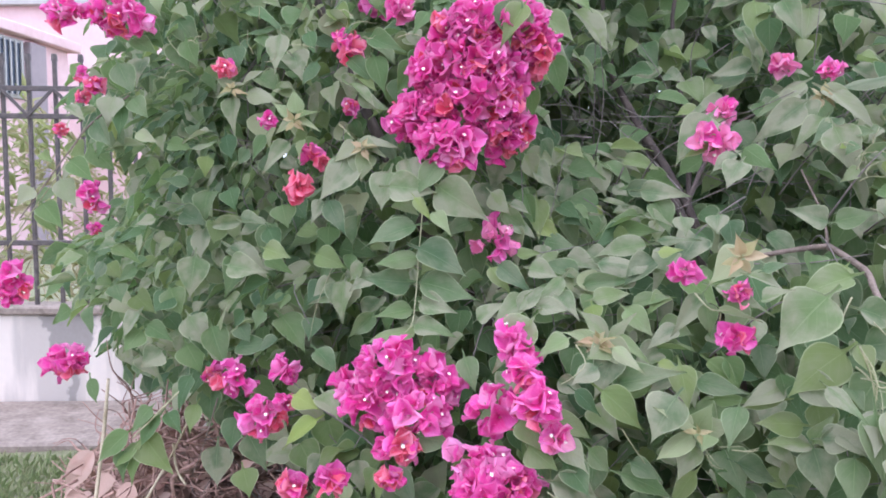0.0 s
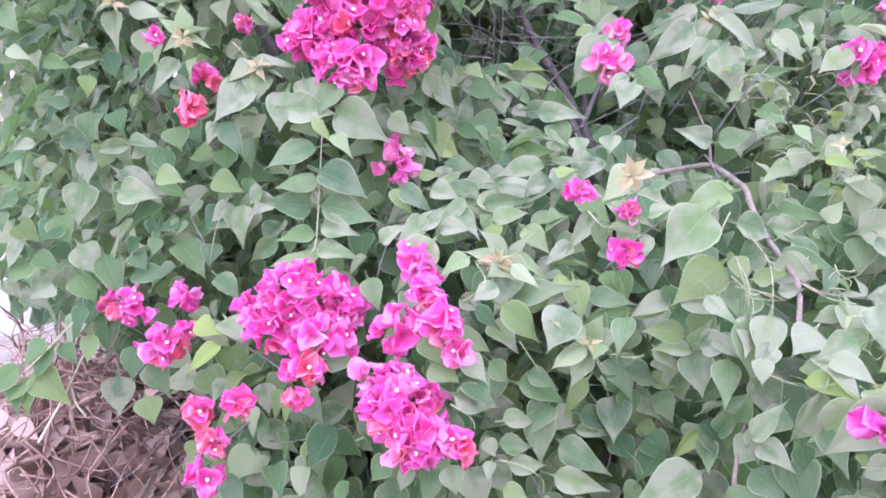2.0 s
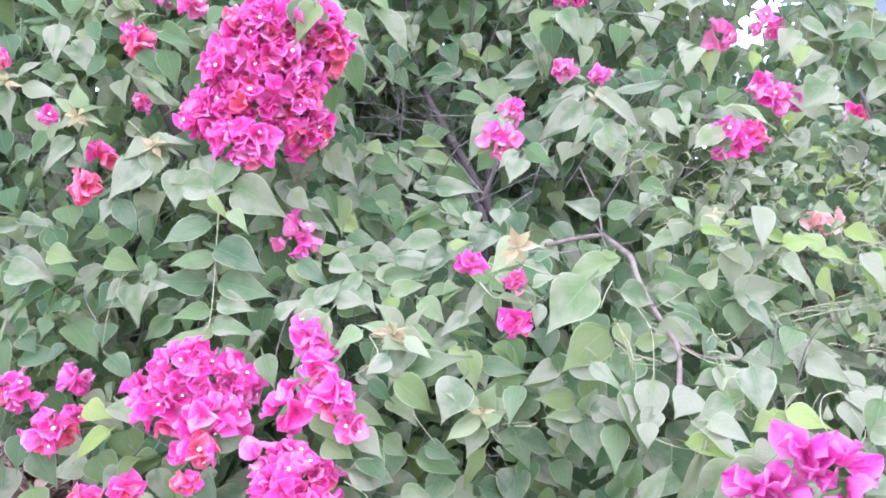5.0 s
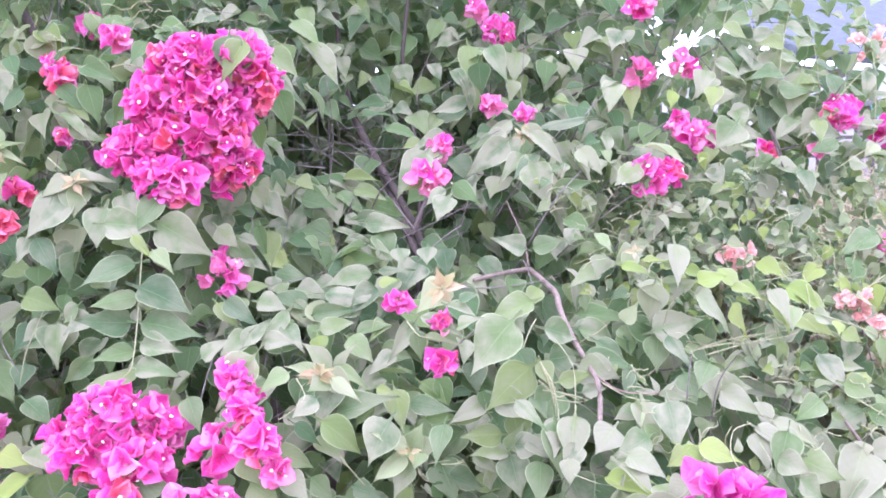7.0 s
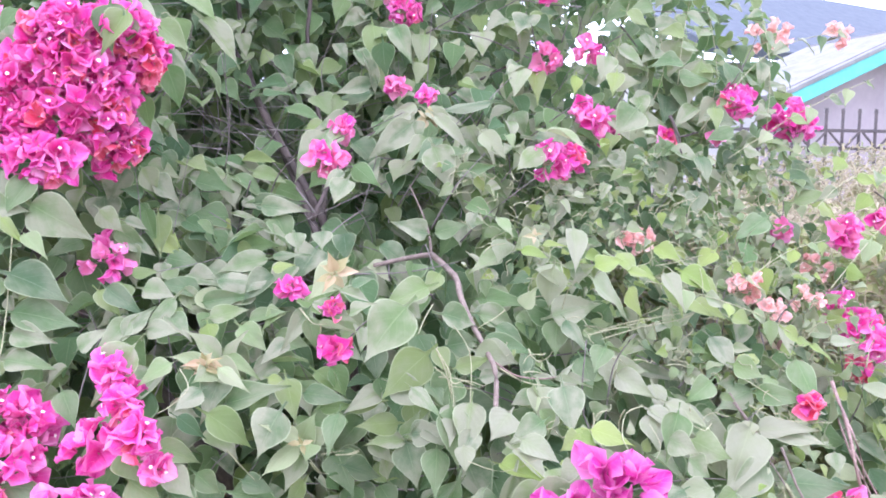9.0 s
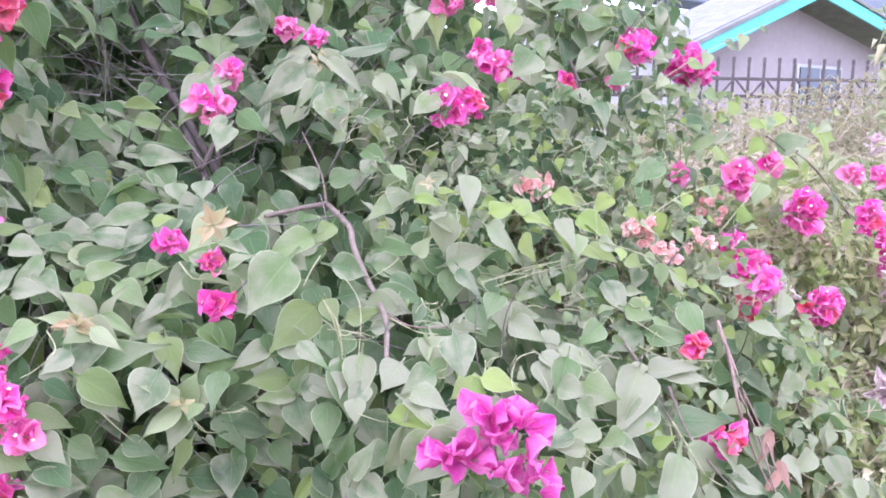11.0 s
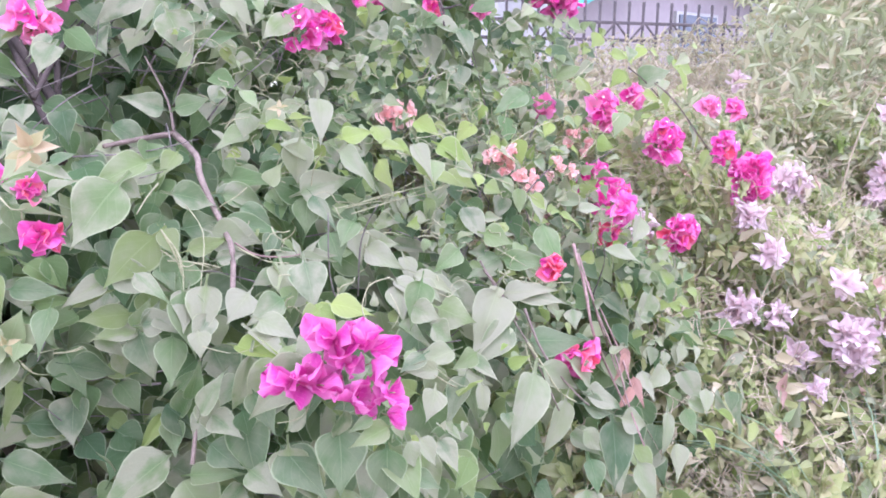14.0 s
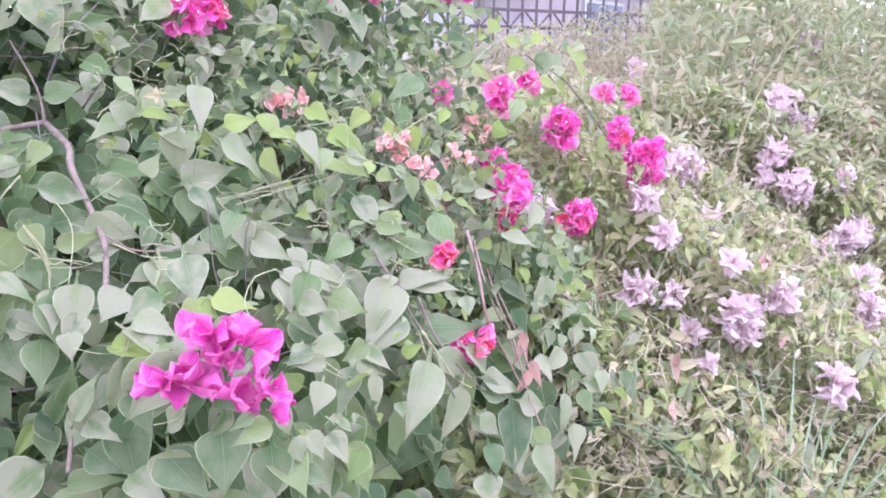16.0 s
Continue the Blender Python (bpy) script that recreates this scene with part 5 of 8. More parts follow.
leaf(GREEN, 0.145, 1.431, 1.375, 0.179, 1.457, 1.331, 0.044)
leaf(GREEN, 0.111, 1.364, 1.346, 0.138, 1.390, 1.297, 0.042)
leaf(GREEN, 0.309, 1.402, 1.283, 0.389, 1.351, 1.288, 0.036)
leaf(GREEN, 0.294, 1.469, 1.291, 0.317, 1.448, 1.271, 0.028)
leaf(GREEN, 0.331, 1.261, 1.263, 0.352, 1.225, 1.217, 0.048)
leaf(GREEN, 0.270, 1.448, 1.262, 0.332, 1.406, 1.242, 0.020)
leaf(GREEN, 0.297, 1.336, 1.249, 0.334, 1.309, 1.234, 0.018)
leaf(GREEN, 0.346, 1.140, 1.243, 0.352, 1.121, 1.218, 0.035)
leaf(SHADED, 0.307, 1.284, 1.238, 0.238, 1.317, 1.208, 0.048)
leaf(GREEN, 0.210, 1.488, 1.266, 0.246, 1.442, 1.209, 0.047)
leaf(LIME, 0.138, 1.373, 1.235, 0.174, 1.358, 1.204, 0.034)
leaf(GREEN, 0.193, 1.424, 1.229, 0.215, 1.383, 1.175, 0.039)
leaf(GREEN, 0.072, 1.290, 1.244, 0.119, 1.310, 1.208, 0.034)
leaf(SHADED, 0.114, 1.376, 1.273, 0.131, 1.348, 1.213, 0.032)
leaf(GREEN, 0.146, 1.307, 1.183, 0.137, 1.286, 1.157, 0.032)
leaf(GREEN, 0.199, 1.234, 1.140, 0.133, 1.228, 1.161, 0.042)
leaf(GREEN, 0.176, 1.234, 1.145, 0.218, 1.189, 1.098, 0.033)
leaf(LIME, 0.311, 1.131, 1.189, 0.341, 1.113, 1.196, 0.024)
leaf(GREEN, 0.207, 1.199, 1.127, 0.277, 1.169, 1.143, 0.032)
leaf(GREEN, 0.216, 1.151, 1.110, 0.274, 1.149, 1.125, 0.036)
leaf(GREEN, 0.274, 1.131, 1.105, 0.324, 1.099, 1.130, 0.029)
leaf(GREEN, 0.052, 1.199, 1.153, 0.087, 1.167, 1.120, 0.032)
leaf(GREEN, 0.096, 1.074, 1.103, 0.138, 1.109, 1.141, 0.029)
leaf(GREEN, 0.034, 1.107, 1.082, 0.074, 1.096, 1.113, 0.033)
leaf(LIME, 0.211, 1.130, 1.104, 0.216, 1.111, 1.080, 0.031)
leaf(SHADED, 0.412, 1.744, 1.557, 0.336, 1.696, 1.545, 0.039)
leaf(GREEN, 0.561, 1.501, 1.533, 0.482, 1.542, 1.516, 0.039)
leaf(GREEN, 0.519, 1.519, 1.460, 0.421, 1.457, 1.433, 0.033)
leaf(GREEN, 0.475, 1.381, 1.419, 0.407, 1.333, 1.384, 0.029)
leaf(GREEN, 0.415, 1.217, 1.351, 0.365, 1.242, 1.339, 0.021)
leaf(GREEN, 0.434, 1.172, 1.340, 0.394, 1.177, 1.315, 0.031)
leaf(SHADED, 0.456, 1.201, 1.352, 0.492, 1.165, 1.319, 0.036)
leaf(GREEN, 0.600, 1.412, 1.451, 0.533, 1.398, 1.425, 0.027)
leaf(GREEN, 0.646, 1.305, 1.408, 0.580, 1.257, 1.365, 0.034)
leaf(GREEN, 0.606, 1.479, 1.649, 0.625, 1.429, 1.575, 0.047)
leaf(SHADED, 0.572, 1.539, 1.660, 0.572, 1.481, 1.569, 0.054)
leaf(GREEN, 0.529, 1.521, 1.601, 0.566, 1.470, 1.535, 0.033)
leaf(SHADED, 0.837, 1.724, 1.647, 0.855, 1.662, 1.557, 0.062)
leaf(GREEN, 0.598, 1.455, 1.528, 0.638, 1.420, 1.501, 0.030)
leaf(GREEN, 0.748, 1.485, 1.523, 0.787, 1.446, 1.492, 0.041)
leaf(GREEN, 0.389, 0.901, 1.187, 0.414, 0.893, 1.199, 0.018)
leaf(GREEN, 0.376, 0.913, 1.180, 0.412, 0.886, 1.171, 0.021)
leaf(GREEN, 0.346, 0.990, 1.131, 0.354, 0.982, 1.087, 0.028)
leaf(YOUNG, 0.354, 0.964, 1.125, 0.399, 0.932, 1.121, 0.012)
leaf(YOUNG, 0.236, 1.039, 1.072, 0.277, 1.004, 1.046, 0.021)
leaf(YOUNG, 0.221, 0.974, 1.072, 0.256, 0.941, 1.047, 0.021)
leaf(GREEN, 0.226, 1.000, 1.056, 0.196, 0.958, 1.011, 0.045)
leaf(LIME, 0.289, 1.004, 1.045, 0.313, 0.986, 1.039, 0.017)
leaf(SHADED, 0.358, 1.011, 1.048, 0.394, 0.978, 1.023, 0.031)
leaf(GREEN, 0.434, 0.966, 1.023, 0.394, 0.994, 0.992, 0.028)
leaf(SHADED, 0.440, 0.966, 1.041, 0.448, 0.947, 1.007, 0.030)
leaf(GREEN, 0.500, 0.910, 1.047, 0.512, 0.885, 1.020, 0.029)
leaf(GREEN, 0.775, 1.367, 1.489, 0.660, 1.377, 1.473, 0.035)
leaf(GREEN, 0.969, 1.831, 1.520, 1.146, 1.849, 1.506, 0.050)
leaf(PALE, 0.710, 1.249, 1.418, 0.745, 1.210, 1.371, 0.040)
leaf(GREEN, 0.824, 1.255, 1.410, 0.961, 1.279, 1.394, 0.040)
leaf(GREEN, 0.751, 1.345, 1.333, 0.833, 1.362, 1.294, 0.040)
leaf(GREEN, 0.654, 1.222, 1.341, 0.714, 1.184, 1.357, 0.031)
leaf(GREEN, 0.917, 1.531, 1.698, 0.929, 1.535, 1.604, 0.047)
leaf(GREEN, 1.287, 1.366, 1.601, 1.240, 1.347, 1.505, 0.068)
leaf(GREEN, 1.151, 1.257, 1.398, 1.052, 1.274, 1.377, 0.040)
leaf(GREEN, 1.172, 1.213, 1.380, 1.170, 1.175, 1.330, 0.040)
leaf(GREEN, 1.034, 1.279, 1.369, 0.959, 1.272, 1.365, 0.032)
leaf(GREEN, 0.959, 1.352, 1.327, 0.903, 1.382, 1.306, 0.031)
leaf(GREEN, 1.244, 1.328, 1.491, 1.174, 1.305, 1.446, 0.041)
leaf(GREEN, 1.196, 1.204, 1.478, 1.186, 1.177, 1.436, 0.034)
leaf(GREEN, 1.239, 1.198, 1.438, 1.182, 1.209, 1.416, 0.037)
leaf(GREEN, 1.009, 1.304, 1.585, 0.982, 1.278, 1.535, 0.046)
leaf(GREEN, 1.176, 1.464, 1.610, 1.153, 1.442, 1.568, 0.055)
leaf(GREEN, 1.201, 1.434, 1.622, 1.207, 1.458, 1.572, 0.052)
leaf(LIME, 0.948, 1.323, 1.544, 0.938, 1.302, 1.507, 0.028)
leaf(LIME, 0.934, 1.491, 1.578, 0.922, 1.445, 1.504, 0.043)
leaf(LIME, 0.978, 1.220, 1.538, 0.957, 1.199, 1.497, 0.037)
leaf(GREEN, 0.968, 1.269, 1.229, 1.088, 1.293, 1.250, 0.042)
leaf(GREEN, 1.094, 1.215, 1.249, 1.127, 1.165, 1.237, 0.040)
leaf(GREEN, 1.260, 1.121, 1.258, 1.172, 1.099, 1.224, 0.048)
leaf(PALE, 0.755, 0.973, 1.253, 0.739, 0.925, 1.197, 0.037)
leaf(YOUNG, 0.714, 1.046, 1.239, 0.706, 1.017, 1.197, 0.031)
leaf(PALE, 0.876, 0.904, 1.186, 0.881, 0.858, 1.141, 0.029)
leaf(GREEN, 0.819, 0.969, 1.130, 0.802, 1.004, 1.078, 0.050)
leaf(GREEN, 0.725, 0.935, 1.117, 0.740, 0.888, 1.079, 0.034)
leaf(GREEN, 0.838, 0.958, 1.126, 0.887, 0.976, 1.065, 0.033)
leaf(PALE, 0.866, 0.934, 1.102, 0.879, 0.927, 1.067, 0.021)
leaf(GREEN, 0.913, 0.928, 1.100, 0.918, 0.923, 1.057, 0.027)
leaf(GREEN, 0.949, 0.921, 1.082, 0.949, 0.901, 1.042, 0.030)
leaf(GREEN, 0.762, 0.883, 1.083, 0.733, 0.864, 1.055, 0.036)
leaf(GREEN, 0.840, 0.956, 1.071, 0.861, 0.959, 1.033, 0.031)
leaf(SHADED, 0.717, 1.059, 1.153, 0.692, 1.098, 1.105, 0.043)
leaf(GREEN, 0.643, 1.011, 1.098, 0.685, 0.978, 1.067, 0.032)
leaf(SHADED, 0.699, 1.033, 1.101, 0.704, 1.008, 1.074, 0.041)
leaf(GREEN, 1.151, 0.957, 1.083, 1.151, 0.916, 1.039, 0.042)
leaf(GREEN, 1.130, 1.004, 1.136, 1.200, 1.007, 1.108, 0.026)
leaf(GREEN, 1.168, 1.095, 1.000, 1.303, 1.107, 0.952, 0.044)
leaf(YOUNG, 0.205, 1.012, 1.071, 0.156, 1.007, 1.089, 0.023)
leaf(GREEN, 0.197, 0.957, 1.048, 0.162, 0.938, 1.031, 0.031)
leaf(SHADED, 0.378, 1.001, 1.054, 0.405, 0.993, 1.012, 0.037)
leaf(GREEN, 0.372, 0.919, 1.010, 0.348, 0.885, 0.969, 0.035)
leaf(GREEN, 0.394, 1.037, 0.913, 0.467, 1.056, 0.859, 0.039)
leaf(GREEN, 0.445, 0.951, 0.936, 0.463, 0.965, 0.882, 0.033)
leaf(GREEN, 0.438, 0.952, 1.011, 0.396, 0.993, 0.988, 0.030)
leaf(SHADED, 0.460, 0.955, 1.031, 0.458, 0.938, 0.994, 0.036)
leaf(GREEN, 0.467, 0.888, 1.047, 0.494, 0.843, 1.021, 0.026)
leaf(GREEN, 0.490, 0.904, 0.984, 0.513, 0.871, 0.970, 0.032)
leaf(GREEN, 0.140, 0.946, 0.981, 0.199, 0.965, 0.948, 0.034)
leaf(SHADED, 0.204, 0.950, 1.017, 0.266, 0.948, 0.967, 0.045)
leaf(SHADED, 0.167, 0.938, 1.020, 0.205, 0.938, 0.988, 0.023)
leaf(GREEN, 0.188, 0.949, 0.938, 0.220, 0.959, 0.901, 0.031)
leaf(GREEN, 0.249, 0.973, 0.912, 0.292, 0.967, 0.892, 0.031)
leaf(GREEN, 0.523, 0.991, 1.160, 0.467, 0.983, 1.153, 0.029)
leaf(GREEN, 0.577, 1.099, 1.174, 0.545, 1.080, 1.144, 0.032)
leaf(GREEN, 0.462, 0.902, 1.157, 0.485, 0.900, 1.139, 0.032)
leaf(SHADED, 0.605, 0.973, 1.082, 0.676, 0.930, 1.077, 0.036)
leaf(GREEN, 0.537, 0.905, 1.065, 0.593, 0.904, 1.076, 0.026)
leaf(GREEN, 0.505, 0.902, 1.095, 0.520, 0.883, 1.061, 0.030)
leaf(SHADED, 0.640, 1.082, 1.131, 0.719, 1.034, 1.130, 0.041)
leaf(GREEN, 0.764, 1.021, 1.102, 0.861, 1.019, 1.108, 0.032)
leaf(GREEN, 0.746, 0.984, 1.123, 0.716, 1.036, 1.131, 0.030)
leaf(SHADED, 0.701, 1.024, 1.095, 0.729, 1.026, 1.063, 0.038)
leaf(PALE, 0.677, 0.877, 1.047, 0.677, 0.904, 1.071, 0.009)
leaf(PALE, 0.684, 0.875, 1.046, 0.706, 0.872, 1.069, 0.009)
leaf(PALE, 0.675, 0.872, 1.045, 0.709, 0.833, 1.045, 0.012)
leaf(PALE, 0.673, 0.873, 1.045, 0.646, 0.900, 1.050, 0.011)
leaf(GREEN, 0.634, 0.861, 1.032, 0.606, 0.876, 1.015, 0.026)
leaf(GREEN, 0.572, 0.903, 1.048, 0.611, 0.899, 1.054, 0.022)
leaf(GREEN, 0.866, 0.961, 1.025, 0.957, 0.950, 1.005, 0.027)
leaf(GREEN, 0.901, 0.820, 1.038, 0.855, 0.809, 1.015, 0.036)
leaf(PALE, 0.832, 0.817, 1.002, 0.847, 0.778, 0.982, 0.027)
leaf(GREEN, 0.961, 0.837, 0.961, 0.958, 0.782, 0.918, 0.051)
leaf(GREEN, 1.003, 0.841, 1.006, 1.055, 0.783, 1.006, 0.035)
leaf(GREEN, 1.062, 0.745, 0.939, 1.055, 0.728, 0.914, 0.029)
leaf(PALE, 1.220, 0.965, 1.070, 1.275, 0.931, 1.062, 0.029)
leaf(PALE, 1.247, 0.936, 1.050, 1.292, 0.918, 1.053, 0.025)
leaf(PALE, 1.378, 0.907, 1.026, 1.340, 0.877, 0.984, 0.045)
leaf(PALE, 1.276, 0.893, 0.982, 1.298, 0.821, 0.978, 0.035)
leaf(LIME, 1.019, 0.915, 1.114, 1.033, 0.892, 1.102, 0.029)
leaf(LIME, 1.207, 0.943, 1.045, 1.240, 0.913, 1.021, 0.020)
leaf(SHADED, 0.898, 0.962, 1.064, 0.892, 0.934, 1.038, 0.036)
leaf(SHADED, 0.984, 0.920, 1.083, 0.940, 0.932, 1.060, 0.031)
leaf(PALE, 0.855, 0.935, 1.105, 0.869, 0.930, 1.069, 0.019)
leaf(SHADED, 0.913, 0.951, 1.091, 0.918, 0.942, 1.056, 0.030)
leaf(LIME, 1.375, 0.950, 0.890, 1.369, 0.923, 0.858, 0.027)
leaf(GREEN, 0.761, 0.754, 0.963, 0.816, 0.745, 0.924, 0.030)
leaf(PALE, 0.778, 0.683, 0.923, 0.727, 0.689, 0.934, 0.024)
leaf(PALE, 0.841, 0.731, 0.892, 0.898, 0.721, 0.864, 0.026)
leaf(GREEN, 0.955, 0.768, 0.926, 0.884, 0.747, 0.885, 0.049)
leaf(YOUNG, 0.691, 0.642, 0.903, 0.709, 0.644, 0.859, 0.026)
leaf(PALE, 0.721, 0.632, 0.866, 0.738, 0.615, 0.833, 0.026)
leaf(GREEN, 0.630, 0.646, 0.918, 0.629, 0.664, 0.862, 0.023)
leaf(GREEN, 0.651, 0.618, 0.916, 0.624, 0.622, 0.904, 0.015)
leaf(GREEN, 0.672, 0.623, 0.871, 0.670, 0.621, 0.803, 0.048)
leaf(GREEN, 0.590, 0.719, 0.852, 0.591, 0.715, 0.783, 0.049)
leaf(GREEN, 0.598, 0.676, 0.915, 0.576, 0.708, 0.879, 0.028)
leaf(SHADED, 0.742, 0.679, 0.903, 0.712, 0.683, 0.924, 0.027)
leaf(GREEN, 0.778, 0.661, 0.852, 0.795, 0.646, 0.839, 0.018)
leaf(SHADED, 0.940, 0.718, 0.788, 0.977, 0.708, 0.750, 0.041)
leaf(GREEN, 0.709, 0.627, 0.824, 0.737, 0.607, 0.808, 0.024)
leaf(SHADED, 0.809, 0.654, 0.804, 0.778, 0.636, 0.779, 0.034)
leaf(SHADED, 1.033, 0.779, 0.637, 1.058, 0.761, 0.604, 0.037)
leaf(GREEN, 0.138, 0.929, 0.899, 0.215, 0.954, 0.867, 0.044)
leaf(GREEN, 0.236, 0.977, 0.894, 0.312, 0.980, 0.867, 0.045)
leaf(GREEN, 0.212, 0.959, 0.845, 0.266, 0.975, 0.840, 0.033)
leaf(GREEN, 0.266, 0.987, 0.850, 0.275, 0.960, 0.770, 0.049)
leaf(GREEN, 0.204, 0.945, 0.816, 0.258, 0.963, 0.801, 0.031)
leaf(PALE, 0.218, 0.940, 0.788, 0.282, 0.955, 0.773, 0.030)
leaf(GREEN, 0.304, 0.993, 0.795, 0.379, 0.968, 0.751, 0.047)
leaf(GREEN, 0.292, 0.970, 0.752, 0.371, 0.948, 0.735, 0.039)
leaf(GREEN, 0.336, 1.010, 0.832, 0.411, 1.026, 0.800, 0.039)
leaf(LIME, 0.347, 1.016, 0.814, 0.391, 1.019, 0.796, 0.019)
leaf(GREEN, 0.422, 1.045, 0.852, 0.467, 1.006, 0.826, 0.040)
leaf(GREEN, 0.391, 0.972, 0.916, 0.454, 0.988, 0.885, 0.037)
leaf(GREEN, 0.424, 0.952, 0.956, 0.457, 0.937, 0.925, 0.029)
leaf(SHADED, 0.404, 1.040, 0.780, 0.424, 1.003, 0.755, 0.045)
leaf(SHADED, 0.447, 1.029, 0.783, 0.478, 0.989, 0.764, 0.051)
leaf(SHADED, 0.443, 1.049, 0.797, 0.465, 1.020, 0.782, 0.032)
leaf(GREEN, 0.353, 0.971, 0.900, 0.374, 0.978, 0.878, 0.028)
leaf(GREEN, 0.332, 0.964, 0.904, 0.296, 0.984, 0.843, 0.042)
leaf(LIME, 0.502, 0.958, 0.826, 0.461, 0.961, 0.773, 0.022)
leaf(GREEN, 0.506, 0.946, 0.818, 0.500, 0.911, 0.783, 0.035)
leaf(GREEN, 0.486, 0.987, 0.812, 0.515, 0.965, 0.827, 0.022)
leaf(GREEN, 0.495, 0.932, 0.772, 0.384, 0.930, 0.719, 0.065)
leaf(GREEN, 0.129, 0.897, 0.808, 0.141, 0.889, 0.766, 0.037)
leaf(GREEN, 0.210, 0.934, 0.750, 0.254, 0.935, 0.734, 0.031)
leaf(PALE, 0.183, 0.924, 0.834, 0.198, 0.918, 0.807, 0.024)
leaf(PALE, 0.191, 0.923, 0.800, 0.183, 0.904, 0.781, 0.019)
leaf(GREEN, 0.215, 1.608, 1.740, 0.237, 1.596, 1.689, 0.048)
leaf(GREEN, 0.162, 1.407, 1.562, 0.218, 1.438, 1.505, 0.039)
leaf(GREEN, 0.223, 1.526, 1.550, 0.272, 1.554, 1.494, 0.035)
leaf(SHADED, 0.156, 1.349, 1.523, 0.183, 1.377, 1.453, 0.054)
leaf(GREEN, 0.132, 1.499, 1.442, 0.188, 1.522, 1.399, 0.046)
leaf(SHADED, 0.118, 1.340, 1.470, 0.129, 1.367, 1.407, 0.031)
leaf(SHADED, -0.174, 1.345, 1.557, -0.107, 1.306, 1.528, 0.038)
leaf(SHADED, -0.091, 1.309, 1.508, -0.120, 1.302, 1.452, 0.042)
leaf(GREEN, -0.190, 1.312, 1.451, -0.133, 1.316, 1.425, 0.036)
leaf(SHADED, -0.203, 1.336, 1.487, -0.153, 1.312, 1.466, 0.034)
leaf(SHADED, -0.067, 1.335, 1.600, -0.093, 1.311, 1.560, 0.032)
leaf(GREEN, 0.436, 1.825, 1.781, 0.487, 1.842, 1.743, 0.066)
leaf(SHADED, 0.492, 1.869, 1.755, 0.467, 1.829, 1.675, 0.072)
leaf(SHADED, 0.560, 1.772, 1.766, 0.532, 1.762, 1.709, 0.047)
leaf(GREEN, 0.612, 1.499, 1.635, 0.521, 1.590, 1.639, 0.037)
leaf(SHADED, 0.570, 1.446, 1.608, 0.582, 1.461, 1.541, 0.052)
leaf(GREEN, 0.725, 1.653, 1.671, 0.705, 1.615, 1.605, 0.062)
leaf(SHADED, 0.787, 1.715, 1.644, 0.844, 1.726, 1.628, 0.057)
leaf(SHADED, 0.874, 1.734, 1.609, 0.837, 1.701, 1.547, 0.072)
leaf(SHADED, 0.429, 1.858, 1.664, 0.502, 1.769, 1.606, 0.057)
leaf(SHADED, 0.409, 1.820, 1.629, 0.432, 1.768, 1.567, 0.050)
leaf(SHADED, 0.350, 1.638, 1.513, 0.423, 1.655, 1.526, 0.036)
leaf(GREEN, 0.591, 1.637, 1.528, 0.508, 1.716, 1.522, 0.046)
leaf(GREEN, 0.544, 1.487, 1.578, 0.575, 1.476, 1.508, 0.036)
leaf(SHADED, 0.401, 1.599, 1.483, 0.462, 1.550, 1.463, 0.042)
leaf(SHADED, 0.368, 1.797, 1.773, 0.332, 1.767, 1.717, 0.049)
leaf(LIME, 1.630, 1.228, 1.299, 1.681, 1.216, 1.274, 0.032)
leaf(LIME, 1.773, 1.224, 1.218, 1.702, 1.228, 1.208, 0.022)
leaf(LIME, 1.901, 1.217, 1.158, 1.912, 1.210, 1.101, 0.026)
leaf(SHADED, 1.261, 1.139, 1.257, 1.303, 1.134, 1.236, 0.046)
leaf(GREEN, 1.363, 1.223, 1.310, 1.398, 1.221, 1.280, 0.049)
leaf(SHADED, 1.198, 1.100, 1.212, 1.179, 1.064, 1.164, 0.048)
leaf(PALE, 1.734, 1.244, 1.149, 1.730, 1.258, 1.099, 0.048)
leaf(PALE, 1.989, 1.216, 1.141, 2.015, 1.220, 1.088, 0.038)
leaf(PALE, 2.267, 1.357, 1.005, 2.323, 1.348, 0.979, 0.054)
leaf(GREEN, 1.108, 0.755, 0.787, 1.195, 0.742, 0.747, 0.046)
leaf(PALE, 1.314, 0.821, 0.758, 1.305, 0.778, 0.721, 0.040)
leaf(GREEN, 1.416, 0.903, 0.870, 1.359, 0.878, 0.814, 0.043)
leaf(PALE, 1.364, 0.847, 0.788, 1.345, 0.826, 0.761, 0.029)
leaf(PALE, 1.378, 0.827, 0.781, 1.363, 0.812, 0.761, 0.023)
leaf(PALE, 1.407, 0.820, 0.789, 1.385, 0.800, 0.761, 0.029)
leaf(PALE, 1.426, 0.856, 0.831, 1.397, 0.840, 0.802, 0.036)
leaf(GREEN, 1.499, 0.750, 0.718, 1.538, 0.746, 0.660, 0.042)
leaf(GREEN, 1.422, 0.741, 0.716, 1.469, 0.734, 0.668, 0.041)
leaf(GREEN, 1.362, 0.753, 0.714, 1.398, 0.730, 0.689, 0.030)
leaf(LIME, 1.382, 0.942, 0.888, 1.376, 0.916, 0.861, 0.026)
leaf(GREEN, 0.102, 1.231, 1.588, 0.063, 1.216, 1.524, 0.044)
leaf(PALE, 1.066, 0.713, 0.749, 1.106, 0.700, 0.708, 0.032)
leaf(PALE, 1.304, 0.727, 0.656, 1.288, 0.701, 0.599, 0.040)
leaf(PALE, 1.223, 0.738, 0.636, 1.232, 0.694, 0.561, 0.049)
leaf(GREEN, 1.457, 0.718, 0.717, 1.477, 0.709, 0.632, 0.037)
